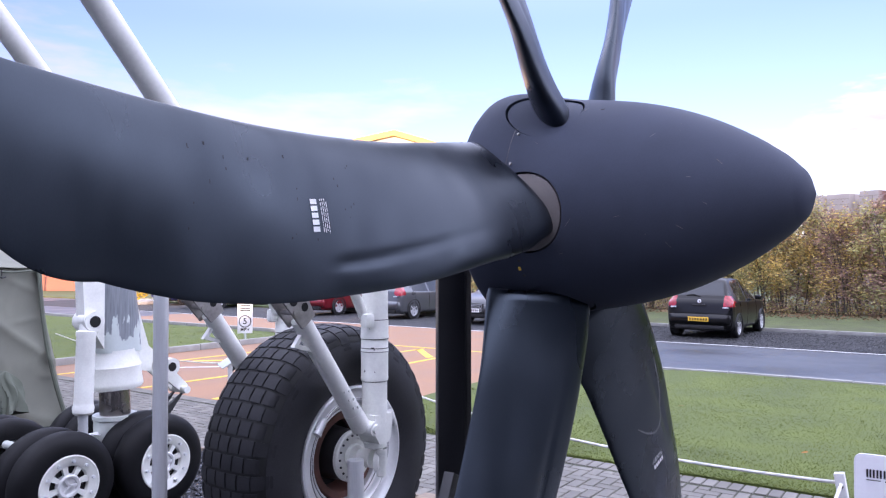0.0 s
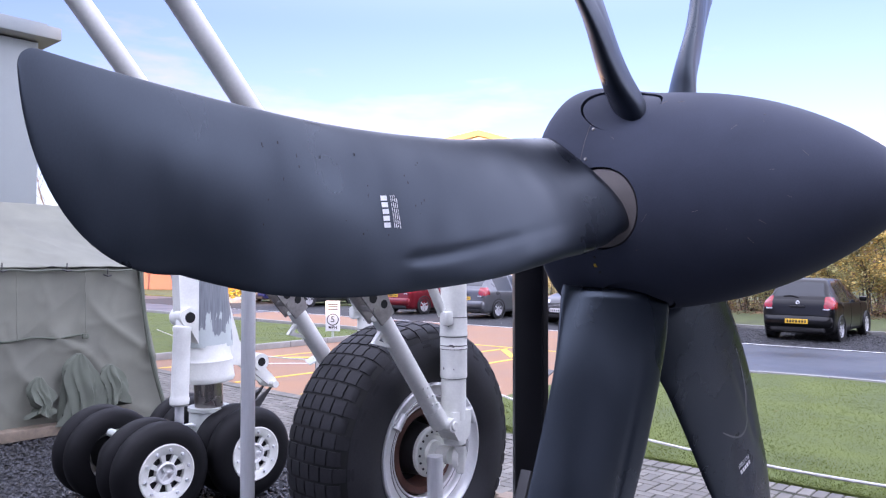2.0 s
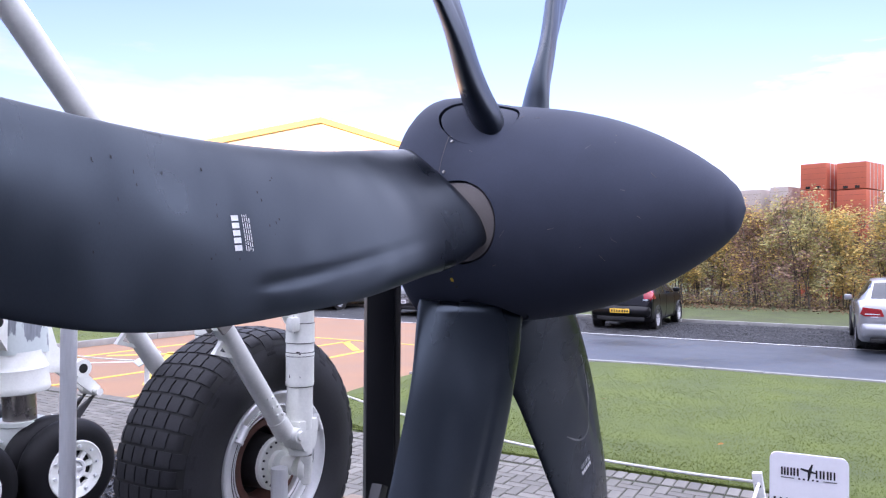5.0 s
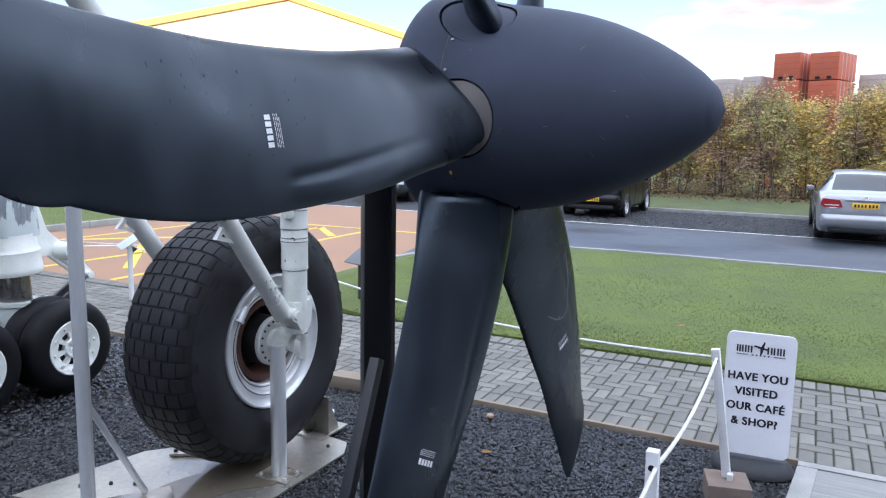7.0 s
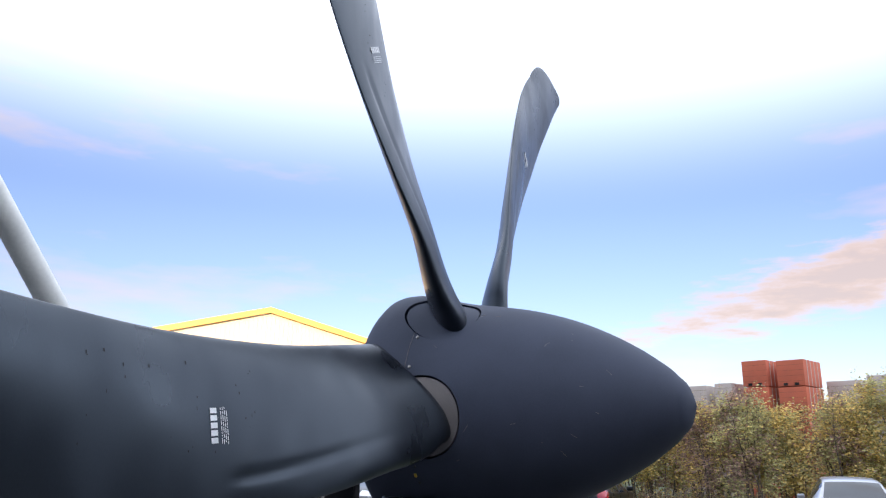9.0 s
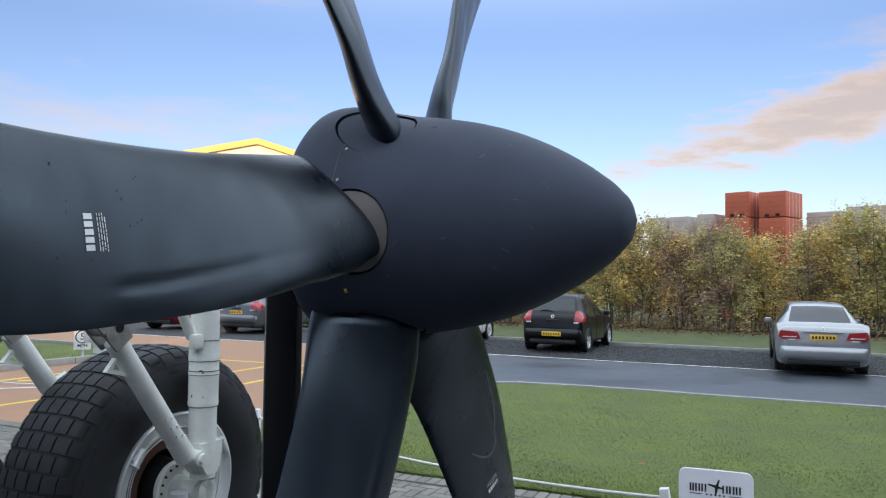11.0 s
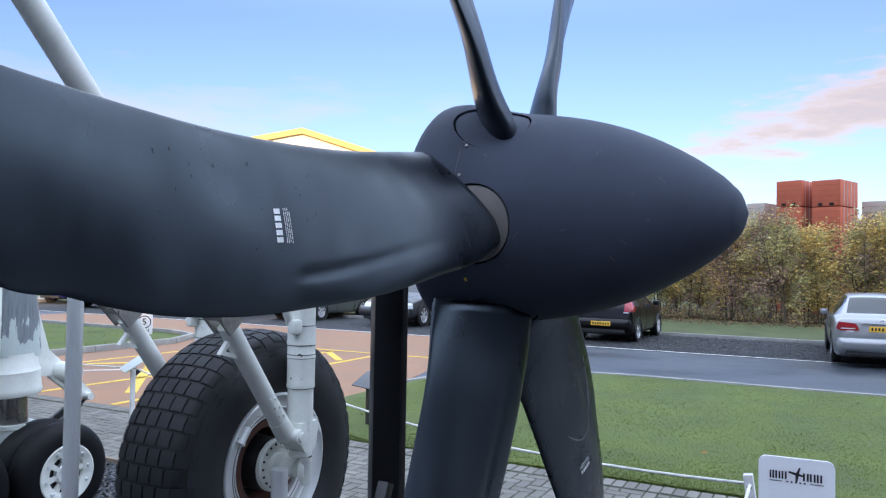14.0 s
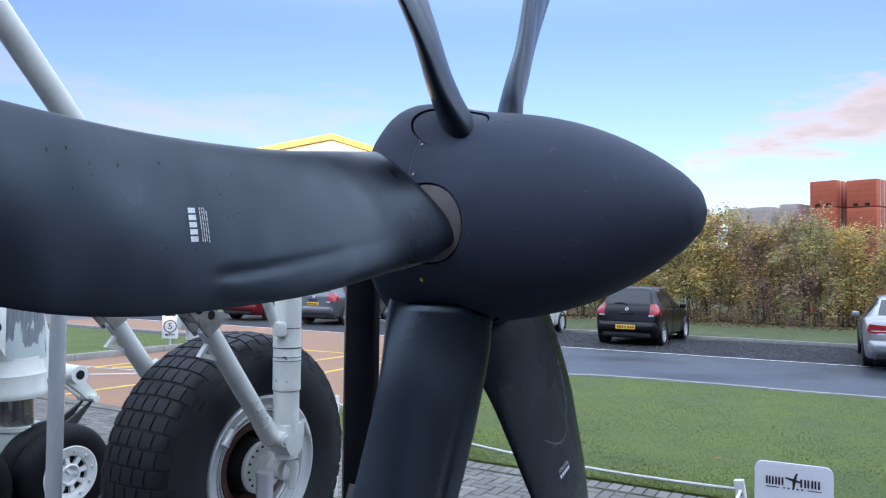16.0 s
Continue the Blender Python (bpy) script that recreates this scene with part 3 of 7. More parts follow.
def patch(bm, r0, r1, f0, f1, lift=0.0015, side=1, n=4):
    """A thin skin mark that follows the blade."""
    grid = []
    for i in range(n + 1):
        row = []
        for j in range(n + 1):
            p, dr, df, nr = skin_frame(r0 + (r1 - r0) * i / n, f0 + (f1 - f0) * j / n, side, lift)
            row.append(bm.verts.new(p))
        grid.append(row)
    for i in range(n):
        for j in range(n):
            bm.faces.new((grid[i][j], grid[i + 1][j], grid[i + 1][j + 1], grid[i][j + 1]))


def dome_point(s, th, lift=0.0):
    r = spin_radius(s) + lift
    rad = math.cos(th) * _h + math.sin(th) * Vector((0, 0, 1))
    return HUB + _n * s + rad * r


def ring_on_spinner(bm, th, s0, r_in, r_out, lift, seg=56, t0=-.033):
    """A flat ring (or disc) that hugs the spinner about a blade root."""
    def at(a, r):
        s = s0 + r * math.cos(a)
        t = t0 + r * math.sin(a)
        base = spin_radius(s) + lift
        rad_len = math.sqrt(max(base * base - t * t, 0.0))
        rad = math.cos(th) * _h + math.sin(th) * Vector((0, 0, 1))
        tan = -math.sin(th) * _h + math.cos(th) * Vector((0, 0, 1))
        return HUB + _n * s + rad * rad_len + tan * t
    steps = 6 if r_in == 0 else 2
    rows = []
    for k in range(steps + 1):
        r = r_in + (r_out - r_in) * k / steps
        rows.append([bm.verts.new(at(2 * math.pi * i / seg, max(r, 0.002))) for i in range(seg)])
    for a, b in zip(rows, rows[1:]):
        for i in range(seg):
            j = (i + 1) % seg
            bm.faces.new((a[i], a[j], b[j], b[i]))


def carve(bm, cut):
    """The first solid less the second."""
    obs = []
    for one in (bm, cut):
        bmesh.ops.recalc_face_normals(one, faces=one.faces[:])
        me = bpy.data.meshes.new("tmp")
        one.to_mesh(me)
        one.free()
        ob = bpy.data.objects.new("tmp", me)
        scene.collection.objects.link(ob)
        obs.append(ob)
    mod = obs[0].modifiers.new("carve", "BOOLEAN")
    mod.operation, mod.solver, mod.object = "DIFFERENCE", "EXACT", obs[1]
    bpy.context.view_layer.update()
    me = bpy.data.meshes.new_from_object(obs[0].evaluated_get(bpy.context.evaluated_depsgraph_get()))
    out = bmesh.new()
    out.from_mesh(me)
    bpy.data.meshes.remove(me)
    for ob in obs:
        old = ob.data
        bpy.data.objects.remove(ob)
        bpy.data.meshes.remove(old)
    return out


def build_propeller():
    t = thing("propeller", "six-bladed matt black aircraft propeller with curved blades on a stand", "propeller", Matrix.Translation(HUB))
    inv = Matrix.Translation(-HUB)

    def sub(name, bm, mat, parent, label="", smooth=40.0):
        bmesh.ops.transform(bm, matrix=inv, verts=bm.verts)
        return part(name, bm, mat, parent, label, smooth)

    bm = bm_new()
    prof = [(-.27, 0.0), (-.272, .2), (-.272, .362)]
    prof += [(s, spin_radius(s)) for s in np.linspace(-.268, .74, 66)]
    prof += [(s, spin_radius(s)) for s in np.linspace(.75, .799, 14)] + [(.80, 0)]
    add_lathe(bm, prof, HUB, _n, seg=96)
    # a round hole through the skin for every blade root
    cut = bm_new()
    for k in range(6):
        m = rotor(radians(PHASE + 60 * k))
        add_rod(cut, m @ Vector((0, -.033, .305)), m @ Vector((0, -.033, .56)), .1335, .1335, 64)
    bm = carve(bm, cut)
    spin = sub("spinner", bm, M_SPIN, t, "matt black pointed spinner with worn scratches")
    for a in (17.1, 33.5):
        bm = bm_new()
        p = dome_point(-.043, radians(a), 0.0)
        q = dome_point(-.043, radians(a), 0.004)
        add_rod(bm, p, q, 0.0058, 0.0045, 14)
        sub("screw", bm, M_CLEVIS, spin, "bright steel panel screw")
    bm = bm_new()
    p, q = dome_point(-.052, radians(-34.6), .001), dome_point(-.03, radians(-34.0), .001)
    add_box(bm, (0, 0, 0), (.013, .009, .003), Matrix.Translation((p + q) / 2) @ basis((p + q) / 2 - HUB - _n * -.04, _n).to_4x4(), bevel=.001)
    sub("locking_tab", bm, M_LINE_YELLOW, spin, "small amber locking tab")
    for a in (-38.5, -30):
        sub("screw", add_rod(bm_new(), dome_point(-.035, radians(a), 0), dome_point(-.035, radians(a), .003), .005, .004, 10), M_DARK_METAL, spin)
    # panel joint beside the screws
    bm = bm_new()
    add_tube(bm, [dome_point(-.043, radians(14), 0.0006)] + [dome_point(-.058, radians(a), 0.0006) for a in np.linspace(14, 36, 12)] + [dome_point(-.05, radians(36.6), 0.0006)], 0.0009, 5)
    sub("panel_joint", bm, M_COLLAR, spin, "thin scratched panel joint")
    bm = bm_new()
    rng = random.Random(5)
    for _ in range(16):
        s, a = rng.uniform(.02, .6), radians(rng.uniform(-35, 60))
        ln, tilt = rng.uniform(.004, .03), rng.uniform(-1.2, 1.2)
        add_tube(bm, [dome_point(s + ln * u * math.cos(tilt), a + ln * u * math.sin(tilt) / .35, 0.0006) for u in (0, .5, 1)], 0.0006, 4)
    tagged(sub("scratches", bm, M_COLLAR, spin, "fine pale scratches in the black paint"), kind="stuff")
    for k in range(6):
        th = radians(PHASE + 60 * k)
        bm = blade_bm()
        bmesh.ops.transform(bm, matrix=seated(k), verts=bm.verts)
        bl = sub("blade", bm, M_BLACK, t, "curved black composite blade", 60)
        bm = bm_new()
        ring_on_spinner(bm, th, 0, 0, .1265, -.006)
        for f in bm.faces:
            f.normal_update()
        rim = [e for e in bm.edges if len(e.link_faces) == 1]
        wall = bmesh.ops.extrude_edge_only(bm, edges=[e for e in rim if (e.verts[0].co - e.verts[1].co).length > .004])
        down = rotor(th).to_3x3() @ Vector((0, 0, -.045))
        for v in [g for g in wall["geom"] if isinstance(g, bmesh.types.BMVert)]:
            v.co += down
        sub("root_collar", bm, M_COLLAR if k == 0 else M_SPIN, bl, "taupe grey collar round the blade root" if k == 0 else "black collar round the blade root")
        # maker's mark: plain white blocks and thin bars
        bm = bm_new()
        r0, f0, f1 = 1.328, .43, .63
        for i in range(5):
            a = f0 + (f1 - f0) * (i + .06) / 5
            b = f0 + (f1 - f0) * (i + .80) / 5
            patch(bm, r0, r0 - .02, a, b, n=2)
        rng = random.Random(3)
        for row in range(4):
            x = r0 - .031 - row * .006
            a = f0 + (.1 if row == 3 else 0) * (f1 - f0)
            while a < f1 - .01:
                b = min(a + rng.uniform(.008, .035), f1)
                patch(bm, x, x - .002, a, b, n=1)
                a = b + .006
        bmesh.ops.transform(bm, matrix=seated(k), verts=bm.verts)
        sub("maker_mark", bm, M_WHITE_MARK, bl, "white stencilled maker's mark as plain blocks")
        if k == 4:
            # a long pale curved line across the front
            bm = bm_new()
            line = [(1.07, .38, .004), (1.12, .47, .008), (1.152, .56, .011), (1.162, .64, .012), (1.145, .72, .011), (1.09, .785, .009), (1.0, .83, .008), (.88, .86, .006), (.74, .88, .003)]
            us = np.arange(len(line), dtype=float)
            col = np.array(line)
            spots = []
            for u in np.linspace(0, len(line) - 1, 73):
                r, f, w = (smooth_at(u, us, col[:, c]) for c in range(3))
                spots.append((skin_frame(r, f, 1, .0012), w))
            pairs = []
            for i, ((p, dr, df, nr), w) in enumerate(spots):
                run = spots[min(i + 1, 72)][0][0] - spots[max(i - 1, 0)][0][0]
                side = run.cross(nr).normalized() * max(w, .002) * .5
                pairs.append((bm.verts.new(p - side), bm.verts.new(p + side)))
            for (a, b), (c, e) in zip(pairs, pairs[1:]):
                bm.faces.new((a, b, e, c))
            bmesh.ops.transform(bm, matrix=seated(k), verts=bm.verts)
            sub("rub_mark", bm, M_PALE_ARC, bl, "faint pale curved line on the black finish", 60)
        # chips and nicks in the finish
        bm = bm_new()
        rng = random.Random(40 + k)
        for _ in range(26):
            r, f = rng.uniform(1.15, 1.65), rng.uniform(.12, .7)
            patch(bm, r, r + rng.uniform(.0015, .004), f, f + rng.uniform(.004, .02), lift=0.0006, n=1)
        bmesh.ops.transform(bm, matrix=seated(k), verts=bm.verts)
        tagged(sub("chips", bm, M_BLACK_AND_SHADE, bl, "small dark chips in the blade finish"), kind="stuff")
    return t


build_propeller()


# ---- propeller stand ----
def build_stand():
    t = thing("propeller_stand", "black steel post with a raking brace that carries the propeller", "stand", pose(-1.975, 2.68, 0))
    bm = add_box(bm_new(), (-.014, -.008, 1.06), (.115, .138, 2.12), pose(0, 0, 0, 0, 0, 40), bevel=.006)
    part("post", bm, M_POST, t)
    # greyer than the post: the light on its right face is in the colour
    bm = add_box(bm_new(), (.058, -.008, 1.06), (.026, .105, 2.10), pose(0, 0, 0, 0, 0, 40), bevel=.003)
    part("channel", bm, M_SIDE, t)
    bm = bm_new()
    d = Vector((.02, -.43, -.90)).normalized()
    b = basis(d, (0, 1, 0)).to_4x4()
    b.translation = Vector((0.055, -.09, .97))
    add_box(bm, (0, 0, .535), (.05, .05, 1.07), b, bevel=.004)
    part("brace", bm, M_POST, t)
    bm = add_box(bm_new(), (.02, -.2, .006), (.3, .6, .012), bevel=.003)
    part("base_plate", bm, M_POST, t)
    bm = bm_new()
    add_rod(bm, (-.05, -.13, 2.05), (.47, -.13, 2.05), .09, .09, 28)
    part("hub_spigot", bm, M_POST, t)
    bm = add_box(bm_new(), (.0, -.06, 2.05), (.11, .2, .22), bevel=.01)
    part("head_bracket", bm, M_POST, t)
    return t


build_stand()


# ---- large wheel and its leg ----
WX, WY, WR, WW = -3.176, 3.15, 0.74, 0.54  # wheel centre, radius and tyre width; its axle lies along x


def build_wheel_leg():
    t = thing("large_undercarriage_wheel", "white undercarriage leg with one huge black balloon tyre", "aircraft wheel", pose(WX, WY, 0.035, 0, 0, -1.5))
    zc = WR
    k = 1.030  # tyre and rim against the nominal section
    ax = (1, 0, 0)
    bm = bm_new()
    # tyre section, from the inner bead round the tread to the outer bead
    prof = [(-.15, .33), (-.19, .345), (-.225, .40), (-.247, .47), (-.25, .53), (-.235, .60), (-.20, .655), (-.15, .683), (-.07, .694), (0, .697)]
    prof = prof + [(-s, r) for s, r in reversed(prof[:-1])]
    add_lathe(bm, [(s * k, r * k) for s, r in prof], (0, 0, zc), ax, seg=96)
    tyre = part("tyre", bm, M_RUBBER_BIG, t, "smooth black sidewall tyre", 60)
    # tread blocks in offset rows; the groove floor's black paints their shade
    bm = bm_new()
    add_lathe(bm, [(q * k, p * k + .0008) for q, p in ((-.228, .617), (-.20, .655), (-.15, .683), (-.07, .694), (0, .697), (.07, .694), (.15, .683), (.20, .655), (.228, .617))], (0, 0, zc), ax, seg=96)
    part("groove_shade", bm, M_BLACK_AND_SHADE, tyre, "groove floor blackened for the shade between tread blocks", 60)
    count = 52
    cs = np.array([-.25, -.235, -.20, -.15, -.07, 0, .07, .15, .20, .235, .25])
    cr = np.array([.53, .60, .655, .683, .694, .698, .694, .683, .655, .60, .53])
    bm = bm_new()
    rng = random.Random(8)
    for i in range(count):
        a = 2 * math.pi * i / count
        for s in ((-.213, -.15, -.075, 0, .075, .15, .213) if i % 2 else (-.182, -.1125, -.0375, .0375, .1125, .182)):
            w, step = (.064 if abs(s) < .16 else .052), 2 * math.pi / count
            us, al = [s - w / 2, s, s + w / 2], [a - step * .415, a, a + step * .415]

            def at(u, b, up):
                r = smooth_at(max(-.249, min(.249, u)), cs, cr) * k + up
                return bm.verts.new((u * k, -math.sin(b) * r, zc + math.cos(b) * r))
            top = [[at(u, b, .007 + .001 * rng.random() - .0025 * (abs(u - s) + abs(b - a) > .05)) for b in al] for u in us]
            low = [[at(u, b, -.004) for b in al] for u in us]
            for p in range(2):
                for q in range(2):
                    bm.faces.new((top[p][q], top[p + 1][q], top[p + 1][q + 1], top[p][q + 1]))
            edge = [(0, 0), (1, 0), (2, 0), (2, 1), (2, 2), (1, 2), (0, 2), (0, 1)]
            for (p, q), (p2, q2) in zip(edge, edge[1:] + edge[:1]):
                bm.faces.new((top[p][q], top[p2][q2], low[p2][q2], low[p][q]))
    part("tread", bm, M_RUBBER_DUSTY, tyre, "chunky worn tread blocks", 50)
    # rim, near side and far side
    for sgn in (1, -1):
        bm = bm_new()
        prof = [(.15, .372), (.205, .38), (.225, .376), (.229, .366), (.215, .352), (.206, .335), (.20, .308), (.206, .300), (.20, .292), (.186, .287), (.176, .284), (.170, .264), (.174, .256), (.168, .249), (.09, .246)]
        add_lathe(bm, [(s * sgn * k, r * 1.03) for s, r in prof], (0, 0, zc), ax, seg=72)
        rim = part("rim", bm, M_ALU, t, "silver painted split rim with flanges")
        for s2, r2 in ((.2045, .337), (.2035, .3045), (.1745, .2655)):
            bm = bm_new()
            add_lathe(bm, [(s2 * sgn * k - .0012, r2 * 1.03 - .0022), (s2 * sgn * k + .0012 * sgn, r2 * 1.03), (s2 * sgn * k - .0012, r2 * 1.03 + .0022)], (0, 0, zc), ax, seg=72)
            part("rim_joint", bm, M_SIDE, rim, "dark line between the rim rings", 60)
        if sgn > 0:
            for a in (52, -62):
                bm = bm_new()
                m = pose(0, 0, zc) @ Matrix.Rotation(radians(a), 4, "X")
                add_rod(bm, m @ Vector((.243, -.042, .345)), m @ Vector((.243, .042, .345)), .020, .020, 16)
                add_rod(bm, m @ Vector((.243, -.05, .345)), m @ Vector((.243, -.036, .345)), .024, .024, 16)
                add_box(bm, (.23, 0, .345), (.03, .06, .06), m, bevel=.006)
                part("rim_clamp", bm, M_ALU, rim)
    bm = bm_new()
    add_lathe(bm, [(.02, .244), (.15, .243), (.158, .237), (.158, .204), (.145, .197), (.02, .19)], (0, 0, zc), ax, seg=60)
    part("brake_ring", bm, M_RUST, t, "rust brown brake housing")
    # black disc paints the deep shade behind the hub
    bm = bm_new()
    add_lathe(bm, [(.022, .275), (.02, 0)], (0, 0, zc), ax, seg=48)
    part("brake_well_shade", bm, M_BLACK_AND_SHADE, t, "black disc for the shade behind the hub")
    # the dark colour of this side wall paints the shadow round the hub
    bm = bm_new()
    add_lathe(bm, [(.02, .15), (.205, .136)], (0, 0, zc), ax, seg=48)
    part("hub_drum", bm, M_DARK_METAL, t, "hub side wall darkened for the shadow inside the brake")
    bm = bm_new()
    add_lathe(bm, [(.20, .134), (.20, .141), (.222, .141), (.23, .134), (.23, .10), (.222, .095), (.222, .07), (.246, .066), (.25, .058), (.25, 0)], (0, 0, zc), ax, seg=60)
    hub = part("hub", bm, M_WHITE_PAINT, t, "white painted hub cover ringed with bolts")
    for i in range(18):
        a = 2 * math.pi * i / 18
        bm = bm_new()
        add_rod(bm, (.229, math.cos(a) * .118, zc + math.sin(a) * .118), (.236, math.cos(a) * .118, zc + math.sin(a) * .118), .007, .006, 8)
        part("bolt", bm, M_DARK_METAL, hub)
    # legs on both sides of the wheel
    for sgn, off in ((1, .35), (-1, -.35)):
        x = off
        bm = bm_new()
        add_lathe(bm, [(.94, 0), (.94, .07), (1.165, .069), (1.17, .0745), (1.185, .0765), (1.195, .0745), (1.315, .0745), (1.325, .0765), (1.34, .0765), (1.345, .0745),
                       (1.395, .0745), (1.40, .0775), (1.415, .0775), (1.42, .076), (1.50, .076), (1.505, .0725), (1.95, .0725), (1.95, 0)], (x, .03, 0), (0, 0, 1), seg=32)
        leg = part("leg", bm, M_WHITE_PAINT, t, "white painted vertical leg tube with thin collars", 25)
        # grimy gaps at the collars and scuffs in the paint
        for z, r in ((1.1675, .0705), (1.328, .0752), (1.3475, .0752), (1.3975, .0755), (1.5025, .0755)):
            bm = bm_new()
            add_lathe(bm, [(z - .0022, r), (z - .0016, r + .0016), (z + .0016, r + .0016), (z + .0022, r)], (x, .03, 0), (0, 0, 1), seg=32)
            part("collar_gap", bm, M_SIDE, leg, "dark grimy line at a collar")
        for z, a, w, h in ((1.352, -58, .024, .007), (1.342, -50, .012, .006), (1.225, -92, .008, .016), (1.222, -48, .005, .008), (1.455, -70, .006, .006)):
            bm = bm_new()
            c = [(a - w * 380, -.3), (a - w * 120, .5), (a + w * 200, .4), (a + w * 420, -.1), (a + w * 90, -.5)]
            bm.faces.new([bm.verts.new((x + .0779 * math.cos(radians(q)), .03 + .0779 * math.sin(radians(q)), z + v * h)) for q, v in c])
            part("paint_scuff", bm, M_SIDE, leg, "small dark scuff through the white paint", 0)
        bm = bm_new()
        mm = pose(x, .03, 0) @ Matrix(((0, 0, 1, 0), (1, 0, 0, 0), (0, 1, 0, 0), (0, 0, 0, 1)))
        add_prism(bm, [(-.07, .99), (.07, .99), (.075, .95), (.06, .86), (.04, .83), (-.03, .83), (-.08, .90)], -.066, .066, mm)
        part("fork_block", bm, M_WHITE_PAINT, leg, "white cast fork block", 20)
        bm = bm_new()
        add_lathe(bm, [(.80, 0), (.80, .055), (.805, .062), (.83, .062), (.835, .055)], (x, .04, 0), (0, 0, 1), seg=24)
        part("flange", bm, M_WHITE_PAINT, leg)
        bm = bm_new()
        add_rod(bm, (x - sgn * .11, .03, .735), (x - sgn * .01, .03, .735), .045, .05, 26)
        part("axle_end", bm, M_WHITE_PAINT, leg, "white axle end")
        bm = bm_new()
        add_lathe(bm, [(0, .052), (0, .068), (.03, .07), (.035, .064), (.03, .05), (0, .052)], (x - sgn * .02 + .02, .055, .725), (sgn, .35, 0), seg=28, close=False)
        part("axle_ring", bm, M_WHITE_PAINT, leg, "open ring on the axle end")
        bm = bm_new()
        add_lathe(bm, [(.648, 0), (.648, .018), (.655, .026), (.77, .026), (.775, .03), (.80, .03)], (x + sgn * .045, .035, 0), (0, 0, 1), seg=20)
        part("pin", bm, M_WHITE_PAINT, leg, "white vertical pin")
        bm = bm_new()
        add_rod(bm, (x + sgn * .0, -.055, .925), (x + sgn * .082, -.055, .925), .04, .038, 20)
        add_rod(bm, (x + sgn * .082, -.055, .925), (x + sgn * .094, -.055, .925), .026, .022, 16)
        part("strut_pin", bm, M_WHITE_PAINT, leg)
        # raking drag strut
        bm = bm_new()
        p0, d = Vector((x, -.08, .93)), Vector((.05, -.612, .78)).normalized()
        add_rod(bm, p0, p0 + d * .12, .053, .051, 22)
        add_rod(bm, p0 + d * .10, p0 + d * .78, .048, .048, 24)
        for k in (.16, .22, .28):
            for s2 in (-1, 1):
                q = p0 + d * k
                add_rod(bm, q + Vector((sgn * .040, s2 * .016, 0)), q + Vector((sgn * .053, s2 * .016, 0)), .009, .007, 8)
        # the upper member leans back a little at the clevis joint
        q0 = p0 + d * 1.02
        up = (p0 + Vector((.006, -.63, .78)).normalized() * 2.8 - q0).normalized()
        add_rod(bm, q0, q0 + up * 1.70, .05, .05, 24)
        add_rod(bm, q0 + up * 1.64, q0 + up * 1.72, .056, .056, 24)
        add_rod(bm, q0 + up * 1.78 + Vector((-.07, 0, 0)), q0 + up * 1.78 + Vector((.07, 0, 0)), .06, .06, 20)
        add_rod(bm, q0 + up * 1.82, q0 + up * 2.48, .05, .05, 24)
        strut = part("drag_strut", bm, M_WHITE_PAINT, leg, "off-white raking drag strut")
        # drilled clevis plates in the middle of the strut
        bm = bm_new()
        b = basis(d, (1, 0, 0)).to_4x4()
        b.translation = p0 + d * .76
        for s2 in (-1, 1):
            m = b @ pose(0, 0, 0)
            pts = [(-.05, 0), (.05, 0), (.075, .22), (.06, .34), (-.06, .34), (-.075, .22)]
            mm = b @ Matrix(((1, 0, 0, 0), (0, 0, 1, s2 * .045), (0, 1, 0, 0), (0, 0, 0, 1)))
            add_prism(bm, pts, -.007, .007, mm)
        add_rod(bm, b @ Vector((0, -.075, .27)), b @ Vector((0, .075, .27)), .022, .022, 16)
        add_rod(bm, b @ Vector((.045, -.06, .1)), b @ Vector((.045, .06, .1)), .014, .014, 12)
        add_rod(bm, b @ Vector((-.04, -.065, .16)), b @ Vector((-.04, .065, .16)), .018, .018, 12)
        part("clevis", bm, M_CLEVIS, strut, "drilled bare metal clevis plates")
        # the plates are solid; black discs paint the shade of their holes
        for s2 in (-1, 1):
            for u, v, r in ((-.02, .08, .022), (.02, .15, .025), (-.02, .23, .025)):
                hole = add_rod(bm_new(), b @ Vector((u, s2 * .0525, v)), b @ Vector((u, s2 * .0535, v)), r, r, 16)
                part("lightening_hole_shade", hole, M_BLACK_AND_SHADE, strut, "black disc for the shade in a lightening hole")
        # triangular bracket
        bm = bm_new()
        b2 = basis(d, (1, 0, 0)).to_4x4()
        b2.translation = p0 + d * .60
        tri = [(0.03, -.02), (.12, .10), (.03, .12)]
        inner = [(0.045, .03), (.085, .088), (.045, .098)]
        mm = b2 @ Matrix(((1, 0, 0, 0), (0, 0, 1, sgn * .0), (0, 1, 0, 0), (0, 0, 0, 1)))
        loops = []
        for z in (-.012, .012):
            loops.append([[bm.verts.new(mm @ Vector((u, v, z))) for u, v in o] for o in (tri, inner)])
        for k in range(3):
            j = (k + 1) % 3
            for z in (0, 1):
                bm.faces.new((loops[z][0][k], loops[z][0][j], loops[z][1][j], loops[z][1][k]))
            bm.faces.new((loops[0][0][k], loops[0][0][j], loops[1][0][j], loops[1][0][k]))
            bm.faces.new((loops[0][1][k], loops[0][1][j], loops[1][1][j], loops[1][1][k]))
        part("bracket", bm, M_WHITE_PAINT, strut, "open triangular lug")
        # side stay
        bm = bm_new()
        add_rod(bm, (x, -.06, 1.52), (x, -.30, 1.95), .027, .027, 18)
        add_box(bm, (x + sgn * .03, -.06, 1.50), (.05, .07, .08), bevel=.02)
        part("stay", bm, M_WHITE_PAINT, leg)
